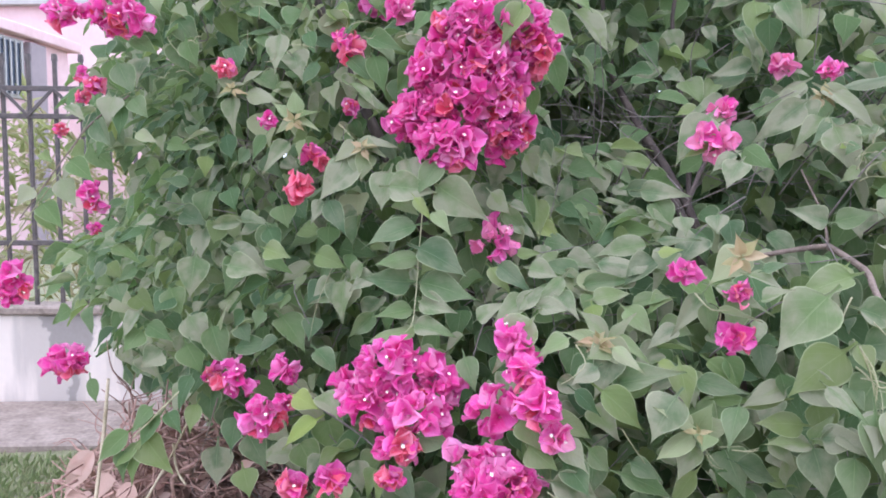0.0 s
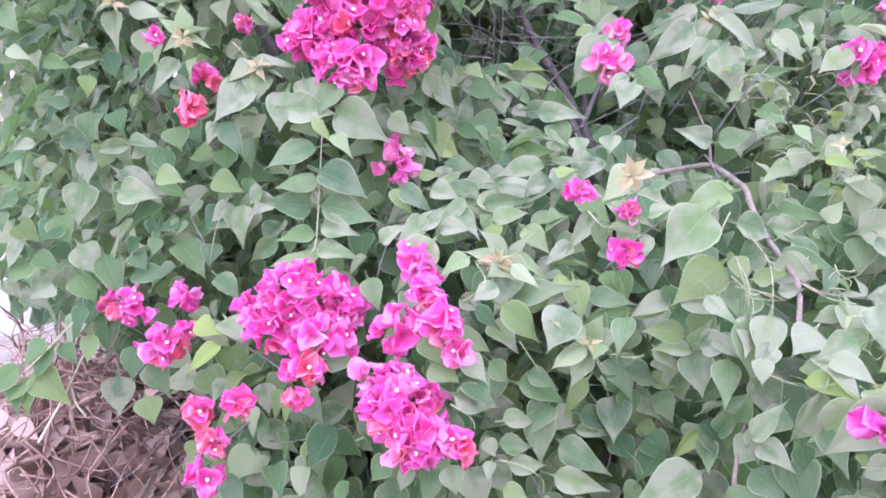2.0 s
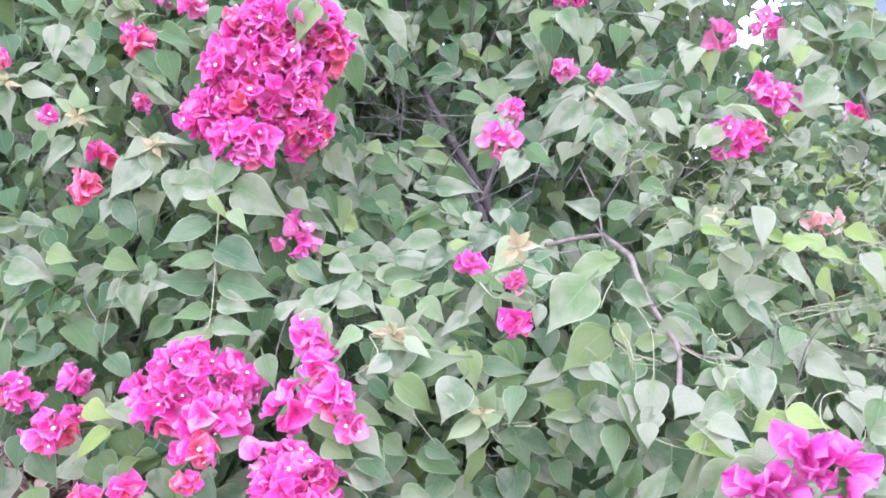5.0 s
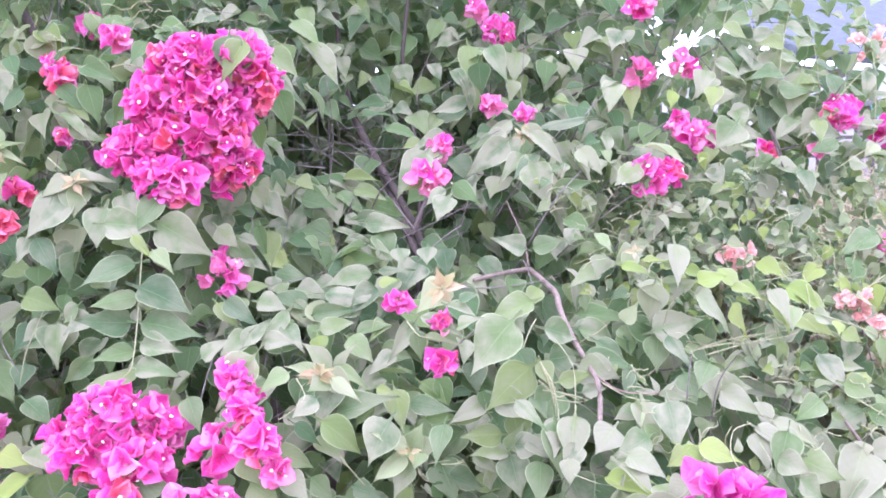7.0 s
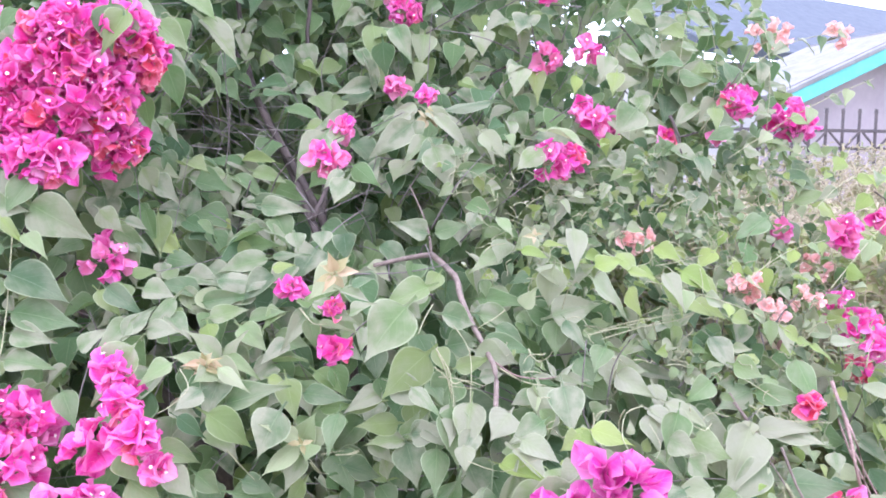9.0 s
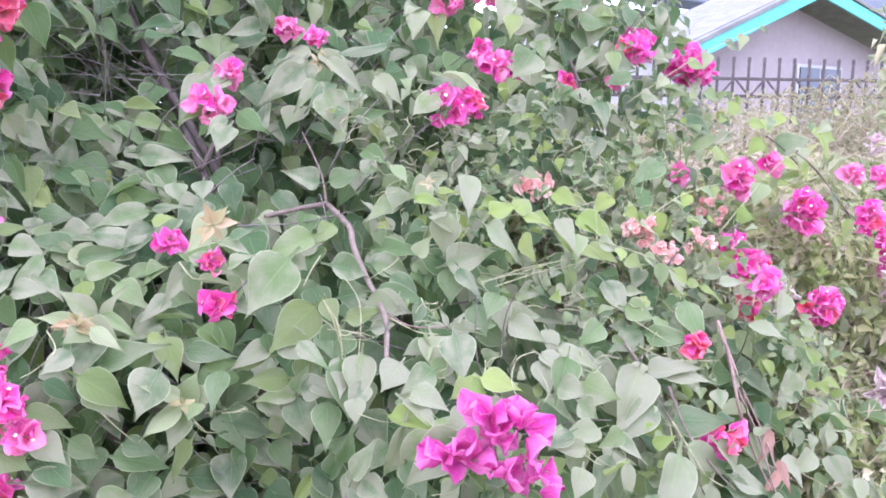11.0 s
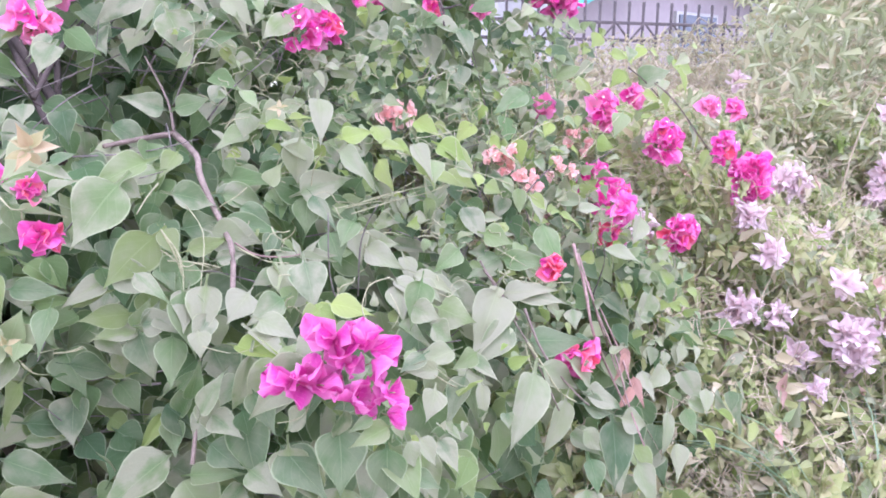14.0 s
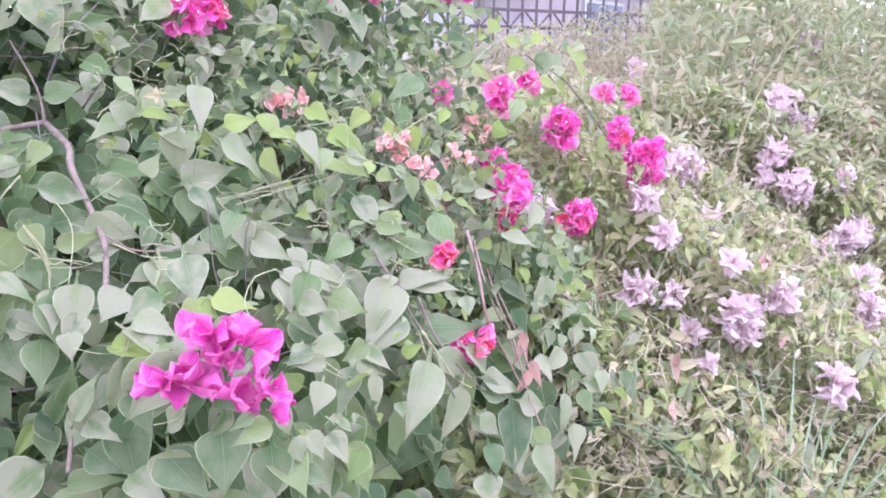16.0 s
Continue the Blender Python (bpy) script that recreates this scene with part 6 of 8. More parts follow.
leaf(GREEN, 1.439, 0.723, 0.725, 1.434, 0.707, 0.690, 0.028)
leaf(PALE, 1.391, 0.739, 0.733, 1.368, 0.714, 0.702, 0.027)
leaf(LIME, 1.401, 0.716, 0.698, 1.448, 0.699, 0.661, 0.021)
leaf(PALE, 1.407, 0.810, 0.793, 1.384, 0.792, 0.766, 0.026)
leaf(PALE, 1.427, 0.801, 0.793, 1.411, 0.778, 0.767, 0.024)
leaf(GREEN, 1.102, 0.737, 0.624, 1.091, 0.710, 0.579, 0.056)
leaf(GREEN, 1.335, 0.736, 0.710, 1.339, 0.709, 0.663, 0.031)
leaf(LIME, 1.363, 0.717, 0.670, 1.390, 0.696, 0.630, 0.025)
leaf(GREEN, 2.215, 1.190, 0.302, 2.262, 1.182, 0.184, 0.061)
leaf(BUD, 0.206, 1.004, 1.073, 0.230, 1.001, 1.070, 0.012)
leaf(BUD, 0.204, 1.004, 1.076, 0.212, 0.999, 1.089, 0.009)
leaf(BUD, 0.202, 1.004, 1.076, 0.199, 0.992, 1.092, 0.009)
leaf(BUD, 0.199, 1.003, 1.074, 0.174, 0.992, 1.076, 0.011)
leaf(BUD, 0.199, 1.003, 1.073, 0.173, 1.003, 1.068, 0.013)
leaf(BUD, 0.201, 1.003, 1.071, 0.187, 0.996, 1.059, 0.010)
leaf(BUD, 0.204, 1.004, 1.071, 0.212, 0.999, 1.060, 0.009)
leaf(BUD, 0.375, 0.930, 1.201, 0.403, 0.919, 1.206, 0.016)
leaf(BUD, 0.373, 0.930, 1.204, 0.387, 0.923, 1.227, 0.016)
leaf(BUD, 0.370, 0.930, 1.205, 0.360, 0.917, 1.231, 0.016)
leaf(BUD, 0.369, 0.929, 1.203, 0.351, 0.924, 1.215, 0.011)
leaf(BUD, 0.368, 0.929, 1.199, 0.342, 0.918, 1.193, 0.012)
leaf(BUD, 0.369, 0.929, 1.197, 0.353, 0.915, 1.181, 0.013)
leaf(BUD, 0.372, 0.929, 1.197, 0.384, 0.929, 1.177, 0.013)
leaf(BUD, -0.302, 1.296, 1.401, -0.285, 1.297, 1.394, 0.010)
leaf(BUD, -0.303, 1.296, 1.405, -0.290, 1.289, 1.419, 0.011)
leaf(BUD, -0.307, 1.296, 1.406, -0.315, 1.285, 1.422, 0.012)
leaf(BUD, -0.308, 1.296, 1.403, -0.329, 1.298, 1.408, 0.010)
leaf(BUD, -0.307, 1.296, 1.400, -0.320, 1.289, 1.383, 0.012)
leaf(BUD, -0.303, 1.296, 1.400, -0.287, 1.294, 1.385, 0.012)
leaf(BUD, -0.171, 1.264, 1.354, -0.145, 1.256, 1.357, 0.012)
leaf(BUD, -0.173, 1.264, 1.356, -0.166, 1.264, 1.371, 0.010)
leaf(BUD, -0.177, 1.263, 1.355, -0.196, 1.263, 1.365, 0.011)
leaf(BUD, -0.177, 1.263, 1.351, -0.197, 1.261, 1.342, 0.011)
leaf(BUD, -0.173, 1.263, 1.350, -0.163, 1.259, 1.330, 0.013)
leaf(BUD, -0.433, 1.352, 1.465, -0.408, 1.352, 1.458, 0.012)
leaf(BUD, -0.436, 1.352, 1.468, -0.434, 1.352, 1.482, 0.009)
leaf(BUD, -0.438, 1.352, 1.468, -0.449, 1.348, 1.480, 0.010)
leaf(BUD, -0.439, 1.351, 1.465, -0.460, 1.341, 1.458, 0.012)
leaf(BUD, -0.435, 1.352, 1.464, -0.429, 1.344, 1.450, 0.008)
leaf(BUD, 0.207, 0.994, 1.070, 0.230, 0.990, 1.069, 0.011)
leaf(BUD, 0.206, 0.994, 1.072, 0.223, 0.980, 1.087, 0.012)
leaf(BUD, 0.203, 0.995, 1.072, 0.196, 0.991, 1.085, 0.008)
leaf(BUD, 0.201, 0.996, 1.070, 0.179, 1.003, 1.072, 0.011)
leaf(BUD, 0.203, 0.995, 1.067, 0.193, 0.987, 1.056, 0.010)
leaf(BUD, 0.206, 0.994, 1.068, 0.222, 0.977, 1.063, 0.010)
leaf(BUD, 0.324, 0.914, 0.976, 0.336, 0.904, 0.983, 0.007)
leaf(BUD, 0.322, 0.914, 0.977, 0.317, 0.906, 0.990, 0.006)
leaf(BUD, 0.320, 0.915, 0.975, 0.301, 0.922, 0.977, 0.009)
leaf(BUD, 0.323, 0.914, 0.973, 0.326, 0.910, 0.961, 0.008)
leaf(BUD, 0.717, 1.028, 1.240, 0.729, 1.025, 1.245, 0.007)
leaf(BUD, 0.715, 1.029, 1.241, 0.716, 1.029, 1.253, 0.008)
leaf(BUD, 0.713, 1.029, 1.239, 0.696, 1.033, 1.239, 0.008)
leaf(BUD, 0.715, 1.029, 1.237, 0.710, 1.018, 1.228, 0.006)
leaf(BUD, 0.641, 1.348, 1.449, 0.663, 1.328, 1.453, 0.013)
leaf(BUD, 0.638, 1.349, 1.453, 0.641, 1.352, 1.479, 0.016)
leaf(BUD, 0.635, 1.350, 1.452, 0.614, 1.350, 1.469, 0.014)
leaf(BUD, 0.633, 1.350, 1.448, 0.600, 1.362, 1.442, 0.017)
leaf(BUD, 0.635, 1.349, 1.445, 0.615, 1.345, 1.421, 0.017)
leaf(BUD, 0.640, 1.348, 1.446, 0.660, 1.343, 1.431, 0.014)
leaf(GREEN, 0.480, 0.911, 0.965, 0.492, 0.896, 1.004, 0.025)
leaf(GREEN, 0.544, 0.856, 0.989, 0.518, 0.838, 0.954, 0.032)
leaf(SHADED, 0.359, 0.981, 1.001, 0.408, 0.969, 1.005, 0.023)
leaf(GREEN, 0.458, 1.023, 0.860, 0.474, 0.999, 0.824, 0.028)
leaf(LIME, 0.389, 1.038, 0.847, 0.413, 1.038, 0.822, 0.018)
leaf(GREEN, 0.331, 1.009, 0.807, 0.387, 1.010, 0.797, 0.022)
leaf(GREEN, 0.283, 0.992, 0.855, 0.248, 0.963, 0.823, 0.048)
leaf(SHADED, 0.374, 1.008, 0.890, 0.395, 1.009, 0.863, 0.027)
leaf(GREEN, 0.516, 0.922, 0.836, 0.536, 0.881, 0.913, 0.028)
leaf(GREEN, 0.501, 0.947, 0.858, 0.534, 0.899, 0.903, 0.019)
leaf(GREEN, 0.530, 0.845, 0.884, 0.539, 0.846, 0.824, 0.036)
leaf(GREEN, 0.568, 0.774, 0.955, 0.551, 0.786, 0.870, 0.039)
leaf(SHADED, 0.559, 0.789, 0.880, 0.565, 0.785, 0.844, 0.032)
leaf(GREEN, 0.626, 1.322, 1.410, 0.570, 1.298, 1.365, 0.036)
leaf(PALE, 0.762, 1.193, 1.374, 0.754, 1.212, 1.350, 0.033)
leaf(GREEN, 0.896, 1.382, 1.318, 0.965, 1.319, 1.340, 0.030)
leaf(GREEN, 0.973, 1.329, 1.341, 1.002, 1.321, 1.316, 0.025)
leaf(GREEN, 1.069, 1.317, 1.347, 0.999, 1.321, 1.321, 0.033)
leaf(GREEN, 0.920, 1.390, 1.310, 0.973, 1.336, 1.316, 0.030)
leaf(GREEN, 0.667, 1.162, 1.270, 0.647, 1.157, 1.240, 0.032)
leaf(SHADED, 0.665, 1.194, 1.288, 0.691, 1.142, 1.271, 0.036)
leaf(YOUNG, 0.688, 1.116, 1.265, 0.703, 1.075, 1.241, 0.024)
leaf(LIME, 0.725, 1.018, 1.223, 0.754, 0.993, 1.227, 0.016)
leaf(LIME, 0.903, 1.017, 1.183, 0.917, 0.976, 1.163, 0.022)
leaf(PALE, 0.687, 1.084, 1.230, 0.671, 1.075, 1.193, 0.038)
leaf(PALE, 0.714, 1.003, 1.191, 0.730, 0.963, 1.173, 0.041)
leaf(PALE, 0.646, 1.140, 1.201, 0.662, 1.098, 1.179, 0.018)
leaf(PALE, 0.577, 0.793, 0.981, 0.606, 0.737, 0.957, 0.031)
leaf(LIME, 0.651, 0.774, 1.005, 0.671, 0.736, 0.991, 0.026)
leaf(LIME, 0.560, 0.797, 0.962, 0.603, 0.733, 0.957, 0.027)
leaf(GREEN, 0.593, 0.731, 0.955, 0.550, 0.770, 0.892, 0.049)
leaf(GREEN, 0.763, 0.692, 0.944, 0.726, 0.689, 0.931, 0.027)
leaf(GREEN, 0.520, 0.884, 0.871, 0.530, 0.857, 0.923, 0.026)
leaf(GREEN, 0.510, 0.901, 0.882, 0.533, 0.869, 0.917, 0.020)
leaf(GREEN, 0.209, 1.554, 1.367, 0.166, 1.528, 1.330, 0.042)
leaf(GREEN, 0.192, 1.526, 1.331, 0.245, 1.535, 1.323, 0.038)
leaf(GREEN, 0.126, 1.392, 1.327, 0.174, 1.404, 1.285, 0.050)
leaf(GREEN, 0.231, 1.528, 1.283, 0.265, 1.531, 1.301, 0.036)
leaf(GREEN, 0.223, 1.575, 1.339, 0.273, 1.562, 1.333, 0.025)
leaf(GREEN, 0.276, 1.572, 1.333, 0.320, 1.523, 1.352, 0.027)
leaf(GREEN, 0.316, 1.499, 1.345, 0.369, 1.432, 1.328, 0.037)
leaf(SHADED, 0.299, 1.563, 1.369, 0.361, 1.492, 1.374, 0.038)
leaf(SHADED, 0.299, 1.563, 1.362, 0.218, 1.565, 1.373, 0.034)
leaf(GREEN, 0.313, 1.256, 1.241, 0.348, 1.212, 1.229, 0.021)
leaf(GREEN, 0.379, 1.064, 1.249, 0.372, 1.048, 1.225, 0.033)
leaf(GREEN, 0.314, 1.155, 1.206, 0.360, 1.102, 1.215, 0.017)
leaf(GREEN, 0.145, 1.400, 1.258, 0.194, 1.409, 1.245, 0.032)
leaf(GREEN, 0.136, 1.390, 1.262, 0.138, 1.336, 1.197, 0.047)
leaf(GREEN, 0.221, 1.448, 1.238, 0.246, 1.393, 1.192, 0.042)
leaf(LIME, 0.249, 1.449, 1.249, 0.262, 1.408, 1.207, 0.034)
leaf(LIME, 0.144, 1.362, 1.216, 0.173, 1.339, 1.194, 0.033)
leaf(GREEN, 0.085, 1.302, 1.225, 0.135, 1.311, 1.198, 0.037)
leaf(GREEN, 0.051, 1.266, 1.276, 0.086, 1.277, 1.238, 0.039)
leaf(GREEN, 0.085, 1.313, 1.256, 0.124, 1.320, 1.244, 0.022)
leaf(SHADED, 0.112, 1.378, 1.301, 0.077, 1.365, 1.311, 0.029)
leaf(SHADED, 0.271, 1.314, 1.203, 0.333, 1.245, 1.222, 0.042)
leaf(GREEN, 0.153, 1.291, 1.172, 0.164, 1.270, 1.156, 0.032)
leaf(GREEN, 0.184, 1.289, 1.162, 0.242, 1.241, 1.149, 0.045)
leaf(SHADED, 0.098, 1.258, 1.169, 0.140, 1.268, 1.175, 0.025)
leaf(GREEN, -0.488, 1.388, 1.368, -0.553, 1.405, 1.361, 0.023)
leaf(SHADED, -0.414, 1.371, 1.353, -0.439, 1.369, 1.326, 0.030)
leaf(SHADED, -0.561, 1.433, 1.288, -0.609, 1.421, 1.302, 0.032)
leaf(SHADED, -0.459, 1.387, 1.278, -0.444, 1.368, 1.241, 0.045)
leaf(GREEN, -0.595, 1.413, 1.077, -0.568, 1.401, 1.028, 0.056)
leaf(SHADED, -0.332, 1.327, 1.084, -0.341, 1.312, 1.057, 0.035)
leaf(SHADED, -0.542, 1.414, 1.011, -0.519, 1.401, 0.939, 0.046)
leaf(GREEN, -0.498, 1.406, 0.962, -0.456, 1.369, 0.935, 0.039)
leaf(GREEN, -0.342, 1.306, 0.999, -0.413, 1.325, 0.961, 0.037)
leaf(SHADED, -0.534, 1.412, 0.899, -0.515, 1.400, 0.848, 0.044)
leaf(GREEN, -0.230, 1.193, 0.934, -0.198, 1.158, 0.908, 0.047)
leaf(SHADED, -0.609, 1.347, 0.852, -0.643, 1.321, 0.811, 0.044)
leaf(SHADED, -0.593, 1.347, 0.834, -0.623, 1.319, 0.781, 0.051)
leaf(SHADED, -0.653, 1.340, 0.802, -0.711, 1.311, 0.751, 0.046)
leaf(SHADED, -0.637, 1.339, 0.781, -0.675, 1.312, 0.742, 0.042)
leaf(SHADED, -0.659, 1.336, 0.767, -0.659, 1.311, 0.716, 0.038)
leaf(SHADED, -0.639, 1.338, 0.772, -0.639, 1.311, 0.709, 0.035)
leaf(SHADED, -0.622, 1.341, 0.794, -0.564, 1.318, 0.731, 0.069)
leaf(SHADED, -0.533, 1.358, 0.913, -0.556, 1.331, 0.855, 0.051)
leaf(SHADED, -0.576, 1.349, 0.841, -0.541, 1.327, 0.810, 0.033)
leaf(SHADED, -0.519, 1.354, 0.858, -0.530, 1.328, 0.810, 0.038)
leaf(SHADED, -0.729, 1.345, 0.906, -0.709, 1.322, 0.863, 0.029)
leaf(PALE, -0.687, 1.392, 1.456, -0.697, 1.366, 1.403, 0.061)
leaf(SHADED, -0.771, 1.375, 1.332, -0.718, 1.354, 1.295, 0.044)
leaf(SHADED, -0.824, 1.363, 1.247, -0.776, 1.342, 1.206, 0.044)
leaf(PALE, -0.789, 1.370, 1.294, -0.752, 1.347, 1.248, 0.046)
leaf(GREEN, -0.721, 1.385, 1.406, -0.684, 1.363, 1.360, 0.048)
leaf(SHADED, -0.670, 1.391, 1.437, -0.671, 1.365, 1.377, 0.033)
leaf(GREEN, -0.682, 1.399, 1.521, -0.642, 1.376, 1.463, 0.051)
leaf(PALE, -0.843, 1.365, 1.277, -0.866, 1.340, 1.248, 0.042)
leaf(GREEN, -0.652, 1.394, 1.453, -0.615, 1.373, 1.416, 0.040)
leaf(GREEN, -0.780, 1.384, 1.437, -0.732, 1.365, 1.413, 0.026)
leaf(YOUNG, -0.642, 1.388, 1.387, -0.597, 1.369, 1.371, 0.026)
leaf(SHADED, -0.826, 1.372, 1.346, -0.794, 1.353, 1.327, 0.022)
leaf(DEAD, -0.857, 1.575, 0.670, -0.930, 1.541, 0.570, 0.060)
leaf(DEAD, -0.825, 1.573, 0.622, -0.845, 1.546, 0.565, 0.047)
leaf(DEAD, -0.918, 1.562, 0.575, -0.842, 1.545, 0.555, 0.034)
leaf(DEAD, -0.795, 1.572, 0.592, -0.739, 1.551, 0.556, 0.044)
leaf(DEAD, -0.516, 1.594, 0.637, -0.484, 1.578, 0.660, 0.029)
leaf(DEAD, -0.909, 1.570, 0.650, -0.856, 1.550, 0.619, 0.039)
leaf(PALE, 0.725, 0.979, 1.191, 0.721, 0.987, 1.127, 0.049)
leaf(PALE, 0.763, 0.924, 1.179, 0.825, 0.914, 1.126, 0.054)
leaf(GREEN, 0.741, 0.993, 1.106, 0.722, 0.964, 1.058, 0.046)
leaf(GREEN, 0.624, 1.035, 1.114, 0.698, 1.035, 1.097, 0.047)
leaf(PALE, 0.588, 0.934, 1.083, 0.647, 0.926, 1.058, 0.043)
leaf(PALE, 0.647, 0.864, 1.039, 0.642, 0.815, 0.996, 0.053)
leaf(PALE, 0.592, 0.841, 1.014, 0.559, 0.823, 0.988, 0.047)
leaf(PALE, 0.784, 0.928, 1.061, 0.776, 0.886, 1.021, 0.040)
leaf(PALE, 0.785, 0.885, 1.041, 0.813, 0.832, 1.019, 0.039)
leaf(PALE, 0.785, 0.795, 1.007, 0.773, 0.758, 0.970, 0.038)
leaf(PALE, 0.840, 0.874, 1.024, 0.836, 0.839, 0.993, 0.032)
leaf(PALE, 0.835, 0.833, 1.008, 0.865, 0.774, 0.991, 0.027)
leaf(PALE, 0.786, 0.806, 1.011, 0.814, 0.767, 0.991, 0.031)
leaf(PALE, 0.855, 0.842, 0.951, 0.925, 0.832, 0.917, 0.038)
leaf(GREEN, 0.804, 0.737, 0.963, 0.829, 0.724, 0.938, 0.035)
leaf(LIME, 0.781, 0.947, 1.196, 0.832, 0.946, 1.209, 0.035)
leaf(LIME, 0.829, 0.928, 1.163, 0.856, 0.925, 1.117, 0.039)
leaf(LIME, 0.998, 1.004, 1.169, 1.025, 0.946, 1.139, 0.034)
leaf(LIME, 0.951, 0.929, 1.135, 1.000, 0.904, 1.113, 0.033)
leaf(GREEN, 0.666, 0.952, 1.068, 0.664, 0.919, 1.040, 0.023)
leaf(GREEN, 0.972, 0.911, 1.081, 0.993, 0.859, 1.036, 0.045)
leaf(PALE, 0.958, 0.802, 0.966, 0.883, 0.750, 0.891, 0.065)
leaf(PALE, 0.984, 0.812, 0.960, 1.037, 0.755, 0.976, 0.036)
leaf(GREEN, 0.998, 0.764, 0.896, 1.084, 0.732, 0.891, 0.050)
leaf(PALE, 0.968, 0.720, 0.863, 0.897, 0.663, 0.789, 0.056)
leaf(PALE, 1.029, 0.718, 0.807, 0.992, 0.710, 0.726, 0.049)
leaf(PALE, 1.044, 0.725, 0.865, 1.098, 0.713, 0.809, 0.043)
leaf(PALE, 0.996, 0.734, 0.863, 1.074, 0.717, 0.815, 0.041)
leaf(GREEN, 1.098, 0.752, 0.772, 1.162, 0.738, 0.745, 0.041)
leaf(PALE, 1.204, 0.764, 0.716, 1.263, 0.750, 0.689, 0.047)
leaf(PALE, 1.185, 0.761, 0.659, 1.179, 0.731, 0.590, 0.058)
leaf(PALE, 0.818, 0.710, 0.932, 0.747, 0.707, 0.925, 0.035)
leaf(PALE, 0.865, 0.708, 0.875, 0.859, 0.691, 0.825, 0.022)
leaf(PALE, 0.764, 0.667, 0.905, 0.742, 0.645, 0.878, 0.035)
leaf(PALE, 0.698, 0.621, 0.871, 0.708, 0.612, 0.839, 0.027)
leaf(SHADED, 0.884, 0.778, 0.756, 0.915, 0.776, 0.695, 0.038)
leaf(PALE, 1.149, 0.841, 1.001, 1.176, 0.852, 0.925, 0.046)
leaf(GREEN, 1.089, 0.852, 1.049, 1.077, 0.787, 0.992, 0.045)
leaf(PALE, 1.357, 0.808, 0.761, 1.309, 0.794, 0.730, 0.040)
leaf(PALE, 1.309, 0.755, 0.703, 1.284, 0.728, 0.633, 0.030)
leaf(GREEN, 0.535, 0.962, 1.132, 0.602, 0.977, 1.112, 0.043)
leaf(GREEN, 0.614, 1.033, 1.114, 0.703, 1.051, 1.091, 0.045)
leaf(GREEN, 0.547, 0.969, 1.082, 0.604, 0.982, 1.088, 0.047)
leaf(PALE, 0.573, 0.922, 1.083, 0.624, 0.912, 1.064, 0.048)
leaf(PALE, 0.528, 0.884, 1.018, 0.512, 0.852, 0.977, 0.040)
leaf(PALE, 0.527, 0.846, 0.973, 0.523, 0.824, 0.947, 0.029)
leaf(PALE, 0.590, 0.797, 0.991, 0.621, 0.752, 0.977, 0.035)
leaf(LIME, 0.654, 0.764, 1.002, 0.626, 0.753, 0.988, 0.032)
leaf(PALE, 0.630, 0.722, 0.981, 0.603, 0.711, 0.967, 0.033)


def spray(points, count, size, mats, r0=0.0009):
    """A thin arching shoot with leaves set alternately along it."""
    branch(points, r0, 0.0007, STEM, name="shoot")
    pts = [Vector(p) for p in points]
    for k in range(count):
        u = (k + 0.6) / count * (len(pts) - 1)
        i = min(int(u), len(pts) - 2)
        p = pts[i].lerp(pts[i + 1], u - i)
        d = (pts[i + 1] - pts[i]).normalized()
        r = np.random.default_rng(900 + leaf_count)
        out = Vector(((-1) ** k * 0.8, -0.25, -0.55)) + d * 0.5 + Vector(r.normal(0, 0.2, 3))
        s = size * r.uniform(0.75, 1.2) * (1 - 0.35 * k / count)
        t = p + out.normalized() * s
        leaf(mats[k % len(mats)], *p, *t, s * r.uniform(0.62, 0.8))


spray([(1.196, 1.242, 1.437), (1.350, 1.277, 1.578), (1.471, 1.296, 1.642), (1.628, 1.299, 1.680)], 9, 0.06, (GREEN,))
spray([(1.245, 1.213, 1.379), (1.411, 1.238, 1.462), (1.545, 1.250, 1.521), (1.679, 1.261, 1.568)], 7, 0.05, (GREEN,YOUNG,))
spray([(1.214, 1.349, 1.544), (1.248, 1.381, 1.661), (1.296, 1.411, 1.797)], 7, 0.07, (GREEN,))
spray([(1.030, 1.326, 1.520), (1.066, 1.346, 1.642), (1.121, 1.374, 1.795)], 7, 0.07, (GREEN,))
spray([(1.277, 0.971, 1.138), (1.628, 1.161, 1.245), (1.785, 1.171, 1.316), (1.831, 1.181, 1.376)], 7, 0.05, (LIME,YOUNG,))
spray([(1.369, 1.121, 1.260), (1.489, 1.151, 1.331), (1.615, 1.157, 1.357), (1.741, 1.152, 1.334)], 6, 0.045, (LIME,GREEN,))
spray([(1.124, 1.371, 1.436), (1.215, 1.405, 1.578), (1.207, 1.440, 1.722), (1.178, 1.466, 1.840)], 8, 0.075, (GREEN,))
spray([(1.255, 1.318, 1.410), (1.324, 1.358, 1.574), (1.317, 1.391, 1.728)], 7, 0.07, (GREEN,))
spray([(1.385, 1.270, 1.384), (1.441, 1.322, 1.572), (1.443, 1.365, 1.740)], 6, 0.07, (GREEN,))
spray([(1.040, 0.937, 1.154), (1.239, 1.040, 1.199), (1.420, 1.123, 1.213)], 6, 0.05, (YOUNG,LIME,))
spray([(1.192, 1.092, 1.081), (1.454, 1.236, 1.144), (1.812, 1.430, 1.170)], 6, 0.05, (YOUNG,LIME,))
spray([(0.848, 0.904, 1.176), (0.940, 0.902, 1.153), (1.033, 0.885, 1.122), (1.083, 0.861, 1.092)], 7, 0.05, (LIME,YOUNG,GREEN,))


